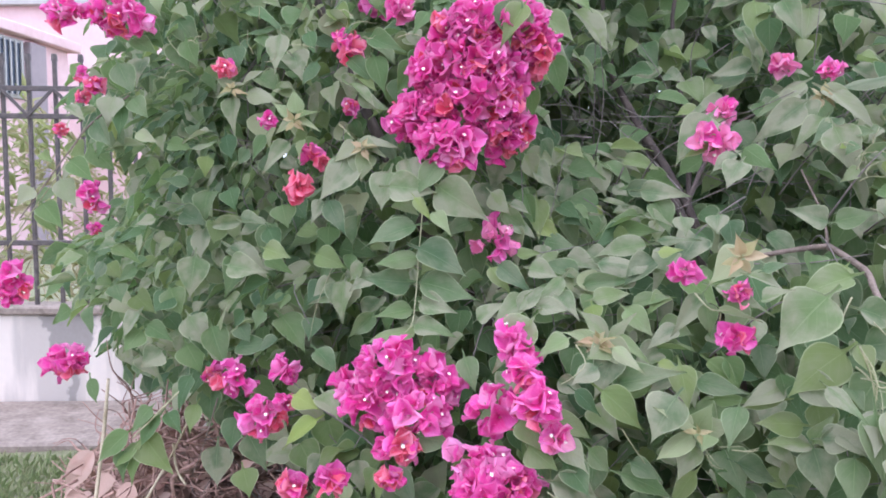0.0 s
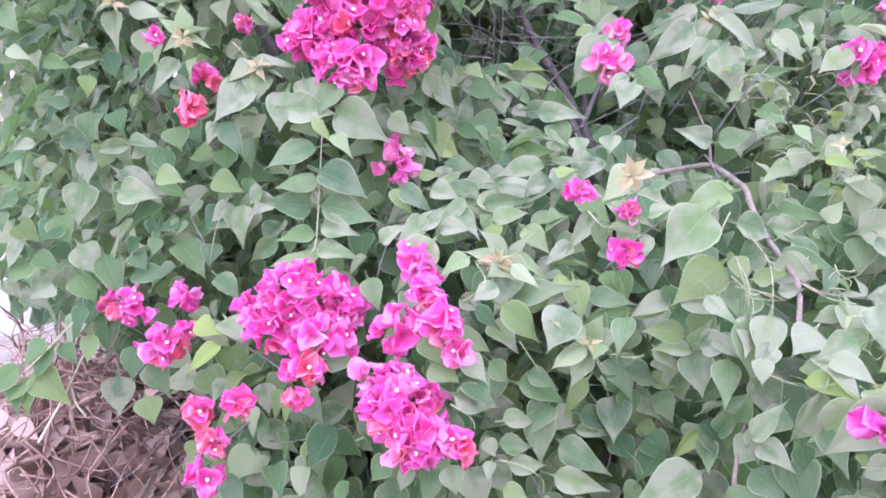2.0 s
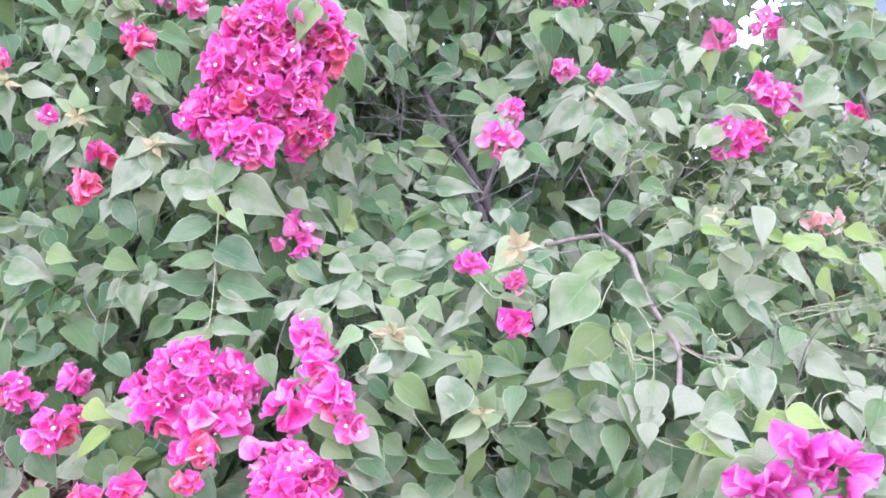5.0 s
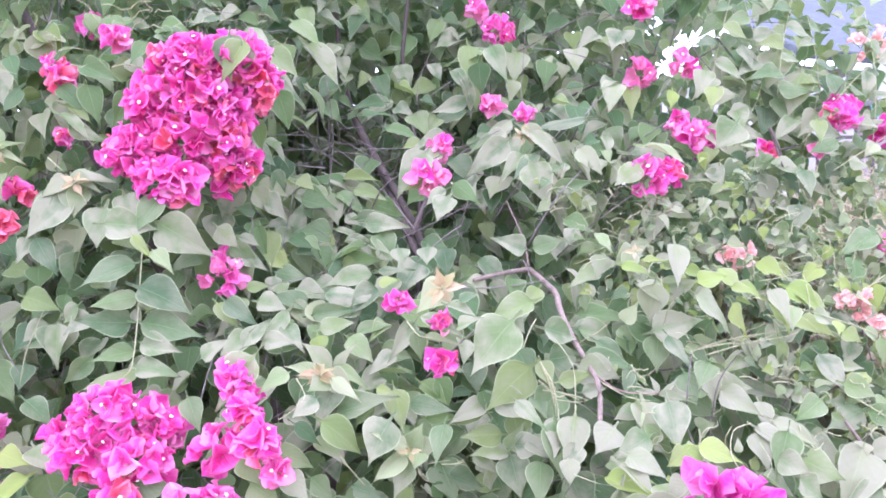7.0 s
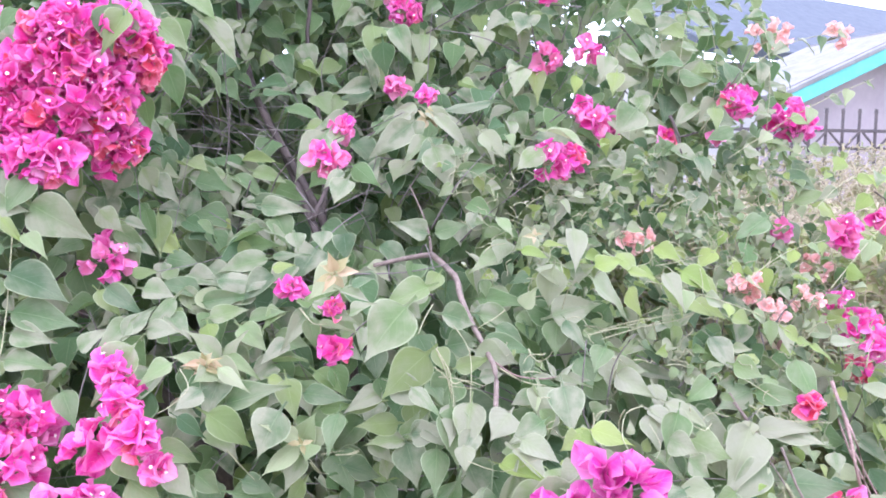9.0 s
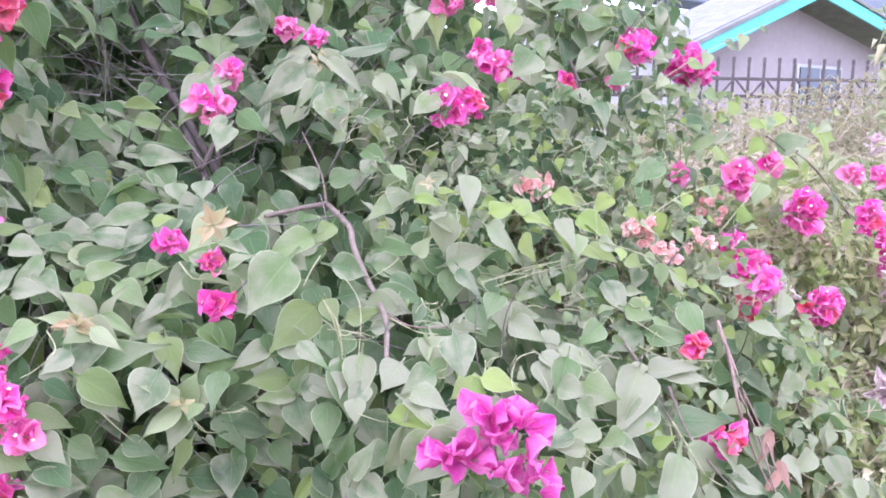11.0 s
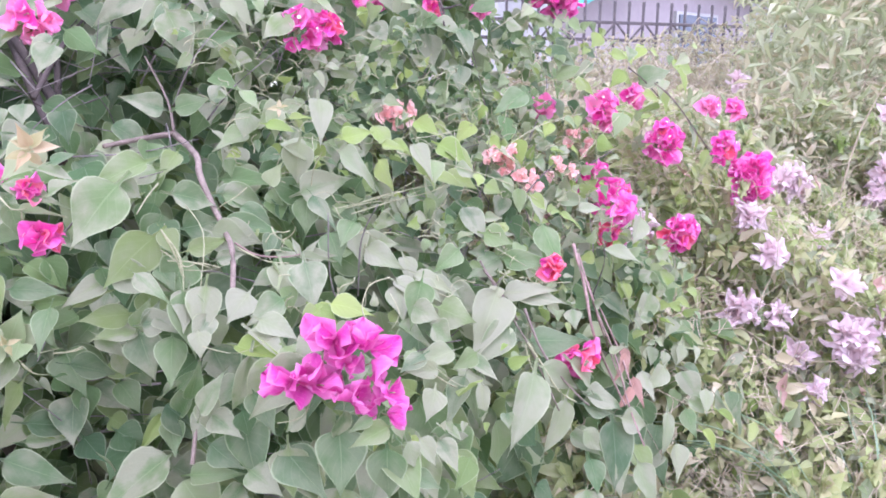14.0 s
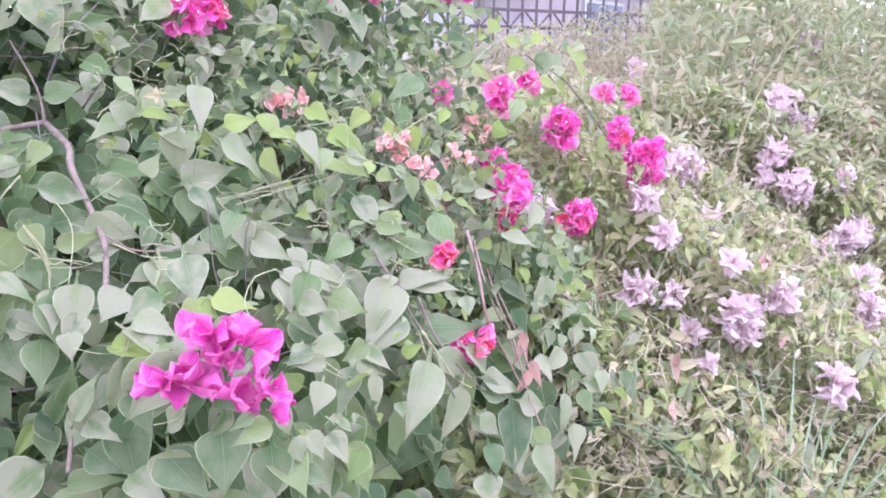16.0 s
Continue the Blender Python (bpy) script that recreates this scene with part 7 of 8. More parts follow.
# ---------------------------------------------------------------- flower clusters
def floret_mesh(name, mat, flower, opening, seed, narrow=0.8, double=False):
    """Three papery bracts round a slender tube, which may bear a small cream star."""
    r = np.random.default_rng(seed)
    vs, fs, us, slots, o = [], [], [], [], 0
    for ring in range(2 if double else 1):
        for k in range(3):
            v, uv, f = leaf_shape(BRACT, 7, 0.12 + 0.2 * r.random(), r.uniform(-0.3, 0.3) + 0.3 * ring, 0.15, r.uniform(0, 6), r.uniform(-0.25, 0.25), 0.07)
            w = 2 * math.pi * (k + 0.5 * ring) / 3 + r.normal(0, 0.15)
            tip = opening * r.uniform(0.75, 1.2) + 0.35 * ring
            d = Vector((math.cos(w) * math.sin(tip), math.sin(w) * math.sin(tip), math.cos(tip)))
            n = Vector((-math.cos(w) * math.cos(tip), -math.sin(w) * math.cos(tip), math.sin(tip)))
            s = n.cross(d)
            ln = r.uniform(0.85, 1.1)
            for a, c, e in v:
                vs.append(d * (a * ln) + s * (c * ln * narrow) + n * (e * ln))
            us += list(uv)
            fs += [tuple(i + o for i in q) for q in f]
            slots += [0] * len(f)
            o = len(vs)
    if flower:
        v, f = tube([(0, 0, 0.05), (0.03, 0.02, 0.35), (0.05, 0.02, 0.68)], 0.025, 0.045, 5)
        fs += [tuple(i + o for i in q) for q in f]
        vs += v
        us += [(0, 0.5)] * len(v)
        slots += [0] * len(f)
        o = len(vs)
        star = [Vector((0.05, 0.02, 0.69))] + [Vector((0.05 + (0.115 if k % 2 else 0.06) * math.cos(k * math.pi / 5), 0.02 + (0.115 if k % 2 else 0.06) * math.sin(k * math.pi / 5), 0.72)) for k in range(10)]
        vs += star
        us += [(0, 0.5)] * 11
        fs += [(o, o + 1 + k, o + 1 + (k + 1) % 10) for k in range(10)]
        slots += [1] * 10
    return mesh_from(name, vs, fs, [mat, STAR], us, slots)


FLORETS = {}
cluster_count = 0
cluster_home = bush


def florets_of(mat):
    if mat.name not in FLORETS:
        lilac = mat is LILAC
        FLORETS[mat.name] = [floret_mesh("floret", mat, k % 3 == 0 and not lilac and mat is not PURPLE, o, 40 + k, 0.44 if lilac else 0.82, lilac) for k, o in enumerate((0.6, 0.85, 0.7, 1.1, 0.5, 1.0))]
    return FLORETS[mat.name]


def cluster(mat, x, y, z, rw, rh, count, bract=0.0315):
    """A bunch of florets about x, y, z, rw wide and rh high to each side, on thin stalks."""
    global cluster_count
    cluster_count += 1
    r = np.random.default_rng(500 + cluster_count)
    if mat is LILAC:
        count = max(3, int(count * 0.6))
    elif count <= 5 and mat is not PURPLE:
        count += 3
    rd = min(rw, rh) * 0.8
    heart = Vector((x, y + rd * 0.6, z))
    places, stalks = [], []
    for k in range(count):
        # even spread over the side that faces outwards
        u = (k + 0.5) / count
        polar = math.acos(1 - 1.25 * u)
        w = k * 2.39996 + r.normal(0, 0.25)
        d = Vector((math.sin(polar) * math.cos(w), -math.cos(polar), math.sin(polar) * math.sin(w)))
        shell = r.uniform(0.5, 0.95) if count > 6 or mat is PURPLE else r.uniform(0.25, 0.6)
        p = heart + Vector((d.x * rw * shell, d.y * rd * shell, d.z * rh * shell))
        aim = (Vector((d.x, d.y * 0.9 - 0.15, d.z + 0.1)) + Vector(r.normal(0, 0.3, 3))).normalized()
        places.append((p, aim))
        stalks.append(tube([heart + Vector((0, 0.03, -0.01)), (heart + p) / 2 + Vector(r.normal(0, 0.004, 3)), p], 0.0012, 0.0008, 3))
    v, f = joined(stalks)
    home = tagged(part("inflorescence", mesh_from("stalks", v, f, [STEM]), cluster_home), label=mat.name.replace("_", " ") + "s in a dense bunch")
    home.matrix_parent_inverse = cluster_home.matrix_basis.inverted()
    size = 0.05 if mat is LILAC else bract
    # the older bracts, lower in the bunch, are redder
    blend = {MAGENTA.name: (CRIMSON, 0.1, 0.25), CRIMSON.name: (MAGENTA, 0.5, -0.45), ROSE.name: (MAGENTA, 0.3, -0.1)}
    for p, aim in places:
        other, share, lower = blend.get(mat.name, (mat, 0, 0))
        kinds = florets_of(other if r.random() < share + lower * (z - p.z) / max(rh, 0.01) else mat)
        me = kinds[int(r.integers(6))]
        ob = part("floret", me, home)
        spin = Matrix.Rotation(r.uniform(0, 6.3), 4, "Z")
        back = p - aim * size * 0.35
        ob.matrix_basis = Matrix.Translation(back) @ aim.to_track_quat("Z", "Y").to_matrix().to_4x4() @ spin @ Matrix.Scale(size * r.uniform(0.75, 1.15), 4)


cluster(MAGENTA, -0.781, 1.381, 1.618, 0.044, 0.027, 10)
cluster(MAGENTA, -0.672, 1.378, 1.612, 0.067, 0.035, 21)
cluster(MAGENTA, -0.205, 1.639, 1.686, 0.044, 0.019, 7)
cluster(CRIMSON, -0.242, 1.445, 1.572, 0.029, 0.020, 3, 0.0325)
cluster(CRIMSON, -0.455, 1.354, 1.506, 0.019, 0.017, 3, 0.0243)
cluster(ROSE, -0.359, 1.312, 1.406, 0.014, 0.016, 3, 0.0208)
cluster(CRIMSON, -0.221, 1.395, 1.437, 0.015, 0.015, 3, 0.0205)
cluster(CRIMSON, -0.278, 1.312, 1.340, 0.027, 0.019, 3, 0.0301)
cluster(CRIMSON, -0.296, 1.281, 1.285, 0.024, 0.026, 3, 0.0341)
cluster(ROSE, 0.060, 1.278, 1.191, 0.033, 0.030, 4)
cluster(ROSE, 0.596, 1.437, 1.522, 0.021, 0.026, 3, 0.0314)
cluster(ROSE, 0.591, 1.214, 1.476, 0.016, 0.018, 3, 0.0231)
cluster(ROSE, 0.476, 1.379, 1.426, 0.022, 0.021, 3, 0.0292)
cluster(ROSE, 0.419, 1.212, 1.365, 0.036, 0.026, 5)
cluster(MAGENTA, 0.328, 1.025, 1.171, 0.021, 0.018, 3, 0.0256)
cluster(MAGENTA, 0.363, 0.907, 1.156, 0.017, 0.016, 3, 0.0213)
cluster(MAGENTA, 0.378, 0.941, 1.092, 0.026, 0.019, 3, 0.0302)
cluster(MAGENTA, -0.807, 1.390, 0.928, 0.043, 0.034, 13)
cluster(MAGENTA, -0.916, 1.385, 1.083, 0.040, 0.045, 16)
cluster(MAGENTA, -0.912, 1.692, 1.253, 0.030, 0.033, 8)
cluster(CRIMSON, -0.904, 1.686, 1.179, 0.019, 0.014, 3, 0.0217)
cluster(CRIMSON, -0.746, 1.422, 1.484, 0.020, 0.018, 3, 0.0259)
cluster(CRIMSON, -0.772, 1.422, 1.504, 0.014, 0.014, 3, 0.0183)
cluster(CRIMSON, -0.812, 1.410, 1.396, 0.011, 0.014, 3, 0.0180)
cluster(CRIMSON, -0.777, 1.428, 1.460, 0.014, 0.011, 3, 0.0180)
cluster(MAGENTA, -0.311, 1.245, 0.956, 0.026, 0.022, 3, 0.0325)
cluster(MAGENTA, -0.432, 1.315, 0.920, 0.030, 0.028, 4)
cluster(CRIMSON, -0.506, 1.390, 0.912, 0.016, 0.023, 3, 0.0255)
cluster(MAGENTA, -0.347, 1.227, 0.876, 0.034, 0.036, 11)
cluster(CRIMSON, -0.303, 1.214, 0.910, 0.019, 0.017, 3, 0.0252)
cluster(MAGENTA, -0.089, 1.068, 0.997, 0.069, 0.054, 34)
cluster(MAGENTA, -0.122, 1.058, 0.954, 0.052, 0.039, 19)
cluster(MAGENTA, -0.049, 1.017, 0.948, 0.051, 0.039, 18)
cluster(MAGENTA, -0.028, 1.058, 0.983, 0.039, 0.031, 10)
cluster(MAGENTA, -0.170, 1.124, 0.970, 0.032, 0.021, 3, 0.0345)
cluster(CRIMSON, -0.076, 0.999, 0.911, 0.034, 0.020, 3, 0.0337)
cluster(CRIMSON, -0.275, 1.143, 0.788, 0.030, 0.024, 3, 0.0343)
cluster(CRIMSON, -0.198, 1.079, 0.828, 0.025, 0.021, 3, 0.0309)
cluster(CRIMSON, -0.086, 0.985, 0.869, 0.021, 0.016, 3, 0.0247)
cluster(MAGENTA, 0.091, 0.986, 1.068, 0.023, 0.025, 5)
cluster(MAGENTA, 0.098, 0.946, 1.037, 0.027, 0.024, 6)
cluster(MAGENTA, 0.059, 0.986, 0.973, 0.037, 0.037, 9)
cluster(MAGENTA, 0.122, 0.913, 1.004, 0.029, 0.020, 5)
cluster(ROSE, 0.143, 0.912, 0.961, 0.019, 0.022, 2, 0.0275)
cluster(MAGENTA, 0.042, 0.952, 0.904, 0.048, 0.032, 12)
cluster(MAGENTA, 0.066, 0.920, 0.875, 0.071, 0.053, 33)
cluster(MAGENTA, 0.085, 0.884, 0.839, 0.045, 0.034, 13)
cluster(MAGENTA, 0.140, 0.884, 0.843, 0.025, 0.024, 3, 0.0333)
cluster(MAGENTA, -0.259, 1.107, 0.686, 0.031, 0.028, 8)
cluster(CRIMSON, -0.240, 1.098, 0.752, 0.024, 0.024, 3, 0.0321)
cluster(MAGENTA, 0.007, 1.229, 1.426, 0.098, 0.075, 48)
cluster(MAGENTA, 0.013, 1.234, 1.500, 0.092, 0.065, 48)
cluster(MAGENTA, 0.027, 1.242, 1.553, 0.071, 0.045, 33)
cluster(MAGENTA, 0.067, 1.269, 1.583, 0.073, 0.029, 22)
cluster(MAGENTA, 0.119, 1.270, 1.537, 0.045, 0.056, 25)
cluster(MAGENTA, -0.019, 1.203, 1.355, 0.064, 0.038, 24)
cluster(MAGENTA, -0.088, 1.248, 1.405, 0.049, 0.038, 16)
cluster(MAGENTA, 0.075, 1.280, 1.389, 0.046, 0.065, 24)
cluster(MAGENTA, 0.060, 1.250, 1.461, 0.058, 0.058, 31)
cluster(MAGENTA, -0.041, 1.241, 1.473, 0.056, 0.046, 26)
cluster(MAGENTA, -0.075, 1.239, 1.404, 0.054, 0.046, 20)
cluster(MAGENTA, 0.008, 1.246, 1.551, 0.064, 0.046, 30)
cluster(MAGENTA, 0.081, 1.288, 1.403, 0.043, 0.049, 18)
cluster(CRIMSON, -0.213, 1.346, 1.540, 0.030, 0.024, 3, 0.0335)
cluster(ROSE, -0.120, 1.354, 1.610, 0.028, 0.024, 3, 0.0329)
cluster(MAGENTA, 0.677, 1.643, 1.727, 0.043, 0.034, 11)
cluster(ROSE, 0.633, 1.683, 1.780, 0.027, 0.024, 3, 0.0348)
cluster(ROSE, 0.958, 1.474, 1.605, 0.038, 0.038, 11)
cluster(ROSE, 1.003, 1.367, 1.612, 0.034, 0.027, 7)
cluster(ROSE, 0.947, 1.450, 1.747, 0.038, 0.022, 3, 0.0355)
cluster(ROSE, 0.958, 1.306, 1.481, 0.023, 0.023, 3, 0.0311)
cluster(ROSE, 0.980, 1.288, 1.451, 0.023, 0.027, 3, 0.0338)
cluster(MAGENTA, 0.815, 1.160, 1.366, 0.037, 0.030, 10)
cluster(MAGENTA, 0.885, 1.210, 1.376, 0.026, 0.030, 3, 0.0355)
cluster(MAGENTA, 1.343, 1.294, 1.511, 0.039, 0.036, 12)
cluster(CRIMSON, 1.163, 1.307, 1.426, 0.020, 0.022, 3, 0.0272)
cluster(ROSE, 1.266, 1.271, 1.425, 0.017, 0.019, 3, 0.0239)
cluster(PEACH, 0.968, 1.129, 1.218, 0.020, 0.017, 4, 0.0203)
cluster(PEACH, 1.094, 0.972, 1.143, 0.034, 0.021, 4, 0.0185)
cluster(MAGENTA, 1.541, 1.332, 1.473, 0.063, 0.045, 26)
cluster(PEACH, 1.511, 1.382, 1.674, 0.072, 0.040, 10, 0.025)
cluster(PEACH, 1.714, 1.388, 1.696, 0.040, 0.033, 7, 0.024)
cluster(MAGENTA, 1.290, 1.253, 1.498, 0.043, 0.019, 7)
cluster(MAGENTA, 1.029, 1.338, 1.450, 0.030, 0.037, 10)
cluster(PEACH, 0.996, 1.141, 1.223, 0.023, 0.019, 4, 0.0203)
cluster(PEACH, 1.105, 0.990, 1.151, 0.034, 0.020, 4, 0.0186)
cluster(PEACH, 1.145, 0.958, 1.108, 0.031, 0.020, 4, 0.0187)
cluster(PEACH, 1.274, 1.004, 1.112, 0.037, 0.022, 4, 0.0188)
cluster(PEACH, 1.543, 1.249, 1.140, 0.060, 0.038, 4, 0.0212)
cluster(ROSE, 1.564, 1.191, 1.220, 0.041, 0.041, 15)
cluster(ROSE, 1.647, 1.186, 1.251, 0.026, 0.024, 3, 0.0336)
cluster(ROSE, 1.441, 1.255, 1.224, 0.028, 0.030, 3, 0.0382)
cluster(CRIMSON, 1.052, 0.775, 1.001, 0.019, 0.022, 3, 0.0279)
cluster(CRIMSON, 1.074, 0.733, 0.863, 0.040, 0.015, 5)
cluster(PURPLE, 0.582, 0.674, 0.948, 0.014, 0.014, 2, 0.0354)
cluster(PURPLE, 0.605, 0.660, 0.948, 0.014, 0.014, 2, 0.0366)
cluster(PURPLE, 0.630, 0.656, 0.998, 0.013, 0.013, 2, 0.0366)
cluster(PURPLE, 0.636, 0.646, 0.972, 0.012, 0.012, 2, 0.0342)
cluster(PURPLE, 0.663, 0.633, 0.988, 0.016, 0.016, 2, 0.0366)
cluster(PURPLE, 0.665, 0.626, 0.970, 0.008, 0.008, 1, 0.0342)
cluster(PURPLE, 0.640, 0.633, 0.934, 0.014, 0.014, 2, 0.0378)
cluster(PURPLE, 0.671, 0.615, 0.940, 0.012, 0.012, 2, 0.0354)
cluster(PURPLE, 0.675, 0.606, 0.917, 0.008, 0.008, 1, 0.0378)
cluster(MAGENTA, 1.489, 1.137, 1.069, 0.043, 0.035, 10)
cluster(MAGENTA, 1.468, 1.056, 1.038, 0.055, 0.042, 16)
cluster(MAGENTA, 1.350, 0.921, 1.038, 0.028, 0.023, 3, 0.0340)
cluster(MAGENTA, 1.728, 1.141, 1.139, 0.056, 0.056, 24)
cluster(ROSE, 1.952, 1.208, 1.219, 0.022, 0.023, 4)
cluster(ROSE, 2.011, 1.173, 1.204, 0.022, 0.023, 4)
cluster(MAGENTA, 1.894, 1.105, 1.128, 0.030, 0.041, 10)
cluster(MAGENTA, 1.952, 1.055, 1.048, 0.071, 0.068, 38)
cluster(MAGENTA, 1.701, 1.055, 0.938, 0.051, 0.046, 19)
cluster(CRIMSON, 1.472, 1.067, 0.950, 0.024, 0.019, 4)

# ---------------------------------------------------------------- lilac shrub on the slope beside it
shrub = thing("lilac_bougainvillea_shrub", (2.4, 1.4, GROUND), label="sprawling pale lilac bougainvillea with small olive leaves", category="bush")
cluster_home = shrub


def slope(x, z):
    """The shrub's front, which leans back like a bank."""
    return 0.63 + 1.35 * (z - 0.5) + 0.13 * np.sin(x * 4.1 + z * 3) + 0.08 * np.sin(x * 11 + z * 9) + 0.05 * np.sin(x * 23 + 2 * np.sin(z * 17)) * np.sin(z * 26) + 0.25 * np.maximum(0, 1.7 - x)


for count, near, deep, seed in ((28000, -0.02, 0.1, 21), (26000, 0.08, 0.25, 22), (14000, 0.2, 0.5, 24)):
    r = np.random.default_rng(seed)
    x, z = 1.15 + 5.2 * r.random(count) ** 1.3, r.uniform(-0.03, 1.2, count)
    y = slope(x, z) + r.uniform(near, deep, count)
    normal = np.stack([r.normal(-0.3, 0.35, count), r.normal(-0.6, 0.3, count), r.normal(0.75, 0.3, count)], 1)
    along = np.stack([r.normal(-0.2, 0.8, count), r.normal(-0.3, 0.5, count), r.normal(-0.3, 0.55, count)], 1)
    length = 0.022 + 0.042 * r.random(count) ** 1.6
    ob = foliage("foliage", shrub, [SMALL, YOUNG, LIME, HUSK], POINTED if seed == 21 else TINY, np.stack([x, y, z], 1), along, normal, length, length * r.uniform(0.32, 0.52, count), choose=np.digitize(r.random(count), (0.76, 0.82, 0.86)))
    ob.matrix_parent_inverse = shrub.matrix_basis.inverted()
# the flat, dry top behind the bank
r = np.random.default_rng(23)
count = 9000
x, y = 1.3 + 6 * r.random(count), 1.5 + 2.2 * r.random(count)
z = 1.12 + 0.1 * np.sin(x * 3 + y * 2) + 0.06 * np.sin(x * 9) - 0.15 * (x < 1.8) - r.uniform(0, 0.12, count)
length = r.uniform(0.03, 0.07, count)
ob = foliage("foliage", shrub, [SMALL, HUSK], TINY, np.stack([x, y, z], 1), r.normal(0, 0.6, (count, 3)) + (0, -0.3, -0.2), r.normal(0, 0.5, (count, 3)) + (0, -0.5, 0.7), length, length * 0.5, choose=(r.random(count) < 0.6).astype(int))
ob.matrix_parent_inverse = shrub.matrix_basis.inverted()
count = 7000
x, y = 1.3 + 5.6 * r.random(count), 0.9 + 2.6 * r.random(count)
z = r.uniform(0, 1, count) * np.clip(0.5 + (y - 0.75) / 1.35, 0.1, 1.05) + GROUND
length = r.uniform(0.04, 0.08, count)
ob = foliage("foliage", shrub, [SMALL, DEAD], TINY, np.stack([x, y, z], 1), r.normal(0, 0.6, (count, 3)) + (0, -0.3, -0.2), r.normal(0, 0.5, (count, 3)) + (0, -0.5, 0.7), length, length * 0.5, choose=(r.random(count) < 0.2).astype(int))
ob.matrix_parent_inverse = shrub.matrix_basis.inverted()
# shoots that end in rosettes of larger leaves, and dry pinkish leaves among them
r = np.random.default_rng(26)
for count, each, seed, mats, cuts in ((520, 7, 27, [SMALL, YOUNG, LIME], (0.5, 0.85)), (420, 2, 28, [PALE, HUSK, DEAD], (0.5, 0.9))):
    r = np.random.default_rng(seed)
    x, z = 1.2 + 3.4 * r.random(count) ** 1.4, r.uniform(0.02, 1.15, count)
    hub = np.repeat(np.stack([x, slope(x, z) - r.uniform(0.0, 0.05, count), z], 1), each, 0)
    n = count * each
    w = np.tile(np.arange(each) * 6.283 / each, count) + np.repeat(r.uniform(0, 6.3, count), each) + r.normal(0, 0.25, n)
    face = np.repeat(np.stack([r.normal(-0.25, 0.3, count), r.normal(-0.75, 0.2, count), r.normal(0.55, 0.25, count)], 1), each, 0)
    along = np.stack([np.cos(w), 0.25 * np.sin(w) - 0.2, np.sin(w)], 1) + 0.45 * face
    length = np.repeat(r.uniform(0.024, 0.052, count), each) * r.uniform(0.75, 1.2, n)
    ob = foliage("foliage", shrub, mats, MEDIUM, hub, along, face + r.normal(0, 0.2, (n, 3)), length, length * r.uniform(0.38, 0.58, n), choose=np.repeat(np.digitize(r.random(count), cuts), each))
    ob.matrix_parent_inverse = shrub.matrix_basis.inverted()
r = np.random.default_rng(29)
count = 9000
x, z = 2.1 + 3.4 * r.random(count), r.uniform(0.62, 1.22, count)
keep = r.random(count) < np.clip((x - 2.2) * 0.5 + (z - 0.95) * 1.6, 0, 0.9)
x, z = x[keep], z[keep]
n = len(x)
length = r.uniform(0.035, 0.075, n)
ob = foliage("foliage", shrub, [BAMBOO, HUSK], POINTED, np.stack([x, slope(x, z) - r.uniform(-0.03, 0.06, n), z], 1), r.normal(0, 0.6, (n, 3)) + (-0.2, -0.3, 0.0), r.normal(0, 0.4, (n, 3)) + (-0.2, -0.6, 0.6), length, length * r.uniform(0.22, 0.4, n), choose=(r.random(n) < 0.2).astype(int))
ob.matrix_parent_inverse = shrub.matrix_basis.inverted()
strands = []
for i in range(3600):
    x, z = 1.2 + 4.5 * r.random(), r.uniform(0.2, 1.15)
    y = float(slope(np.array(x), np.array(z))) - r.uniform(-0.05, 0.04)
    p = Vector((x, y, z))
    d = Vector((r.normal(0, 1), r.normal(0, 0.7), r.normal(0, 0.6))).normalized() * r.uniform(0.06, 0.2)
    strands.append(tube([p, p + d * 0.35 + Vector(r.normal(0, 0.025, 3)), p + d * 0.7 + Vector(r.normal(0, 0.03, 3)), p + d], 0.0013, 0.0007, 3))
for i in range(1100):
    p = Vector((1.6 + 5 * r.random(), 1.6 + 2 * r.random(), 1.12 + r.uniform(-0.05, 0.08)))
    d = Vector((r.normal(0, 1), r.normal(0, 0.7), r.normal(0.1, 0.3))).normalized() * r.uniform(0.15, 0.4)
    strands.append(tube([p, p + d * 0.5 + Vector(r.normal(0, 0.03, 3)), p + d], 0.0025, 0.0012, 3))
ob = tagged(part("vine_tangle", mesh_from("vine_tangle", *joined(strands), [STRAW]), shrub, "straw-coloured dry vines tangled over the leaves"), kind="stuff")
ob.matrix_parent_inverse = shrub.matrix_basis.inverted()

cluster(LILAC, 3.238, 1.367, 1.146, 0.101, 0.075, 39)
cluster(LILAC, 3.288, 1.316, 1.070, 0.066, 0.040, 14)
cluster(LILAC, 1.956, 0.766, 0.718, 0.059, 0.048, 15)
cluster(LILAC, 1.959, 0.749, 0.672, 0.045, 0.032, 8)
cluster(LILAC, 1.802, 0.945, 0.760, 0.049, 0.043, 11)
cluster(LILAC, 1.867, 0.902, 0.751, 0.027, 0.027, 4)
cluster(LILAC, 1.901, 0.858, 0.655, 0.033, 0.030, 5)
cluster(LILAC, 2.046, 0.569, 0.574, 0.051, 0.044, 12)
cluster(LILAC, 3.185, 1.081, 0.895, 0.074, 0.045, 17)
cluster(LILAC, 2.983, 1.146, 0.876, 0.080, 0.064, 27)
cluster(LILAC, 2.923, 1.242, 0.900, 0.053, 0.049, 13)
cluster(LILAC, 3.070, 0.971, 0.710, 0.122, 0.059, 38)
cluster(LILAC, 2.755, 0.808, 0.640, 0.063, 0.045, 15)
cluster(LILAC, 2.609, 0.728, 0.599, 0.043, 0.059, 13)
cluster(LILAC, 2.049, 0.715, 0.754, 0.048, 0.038, 9)
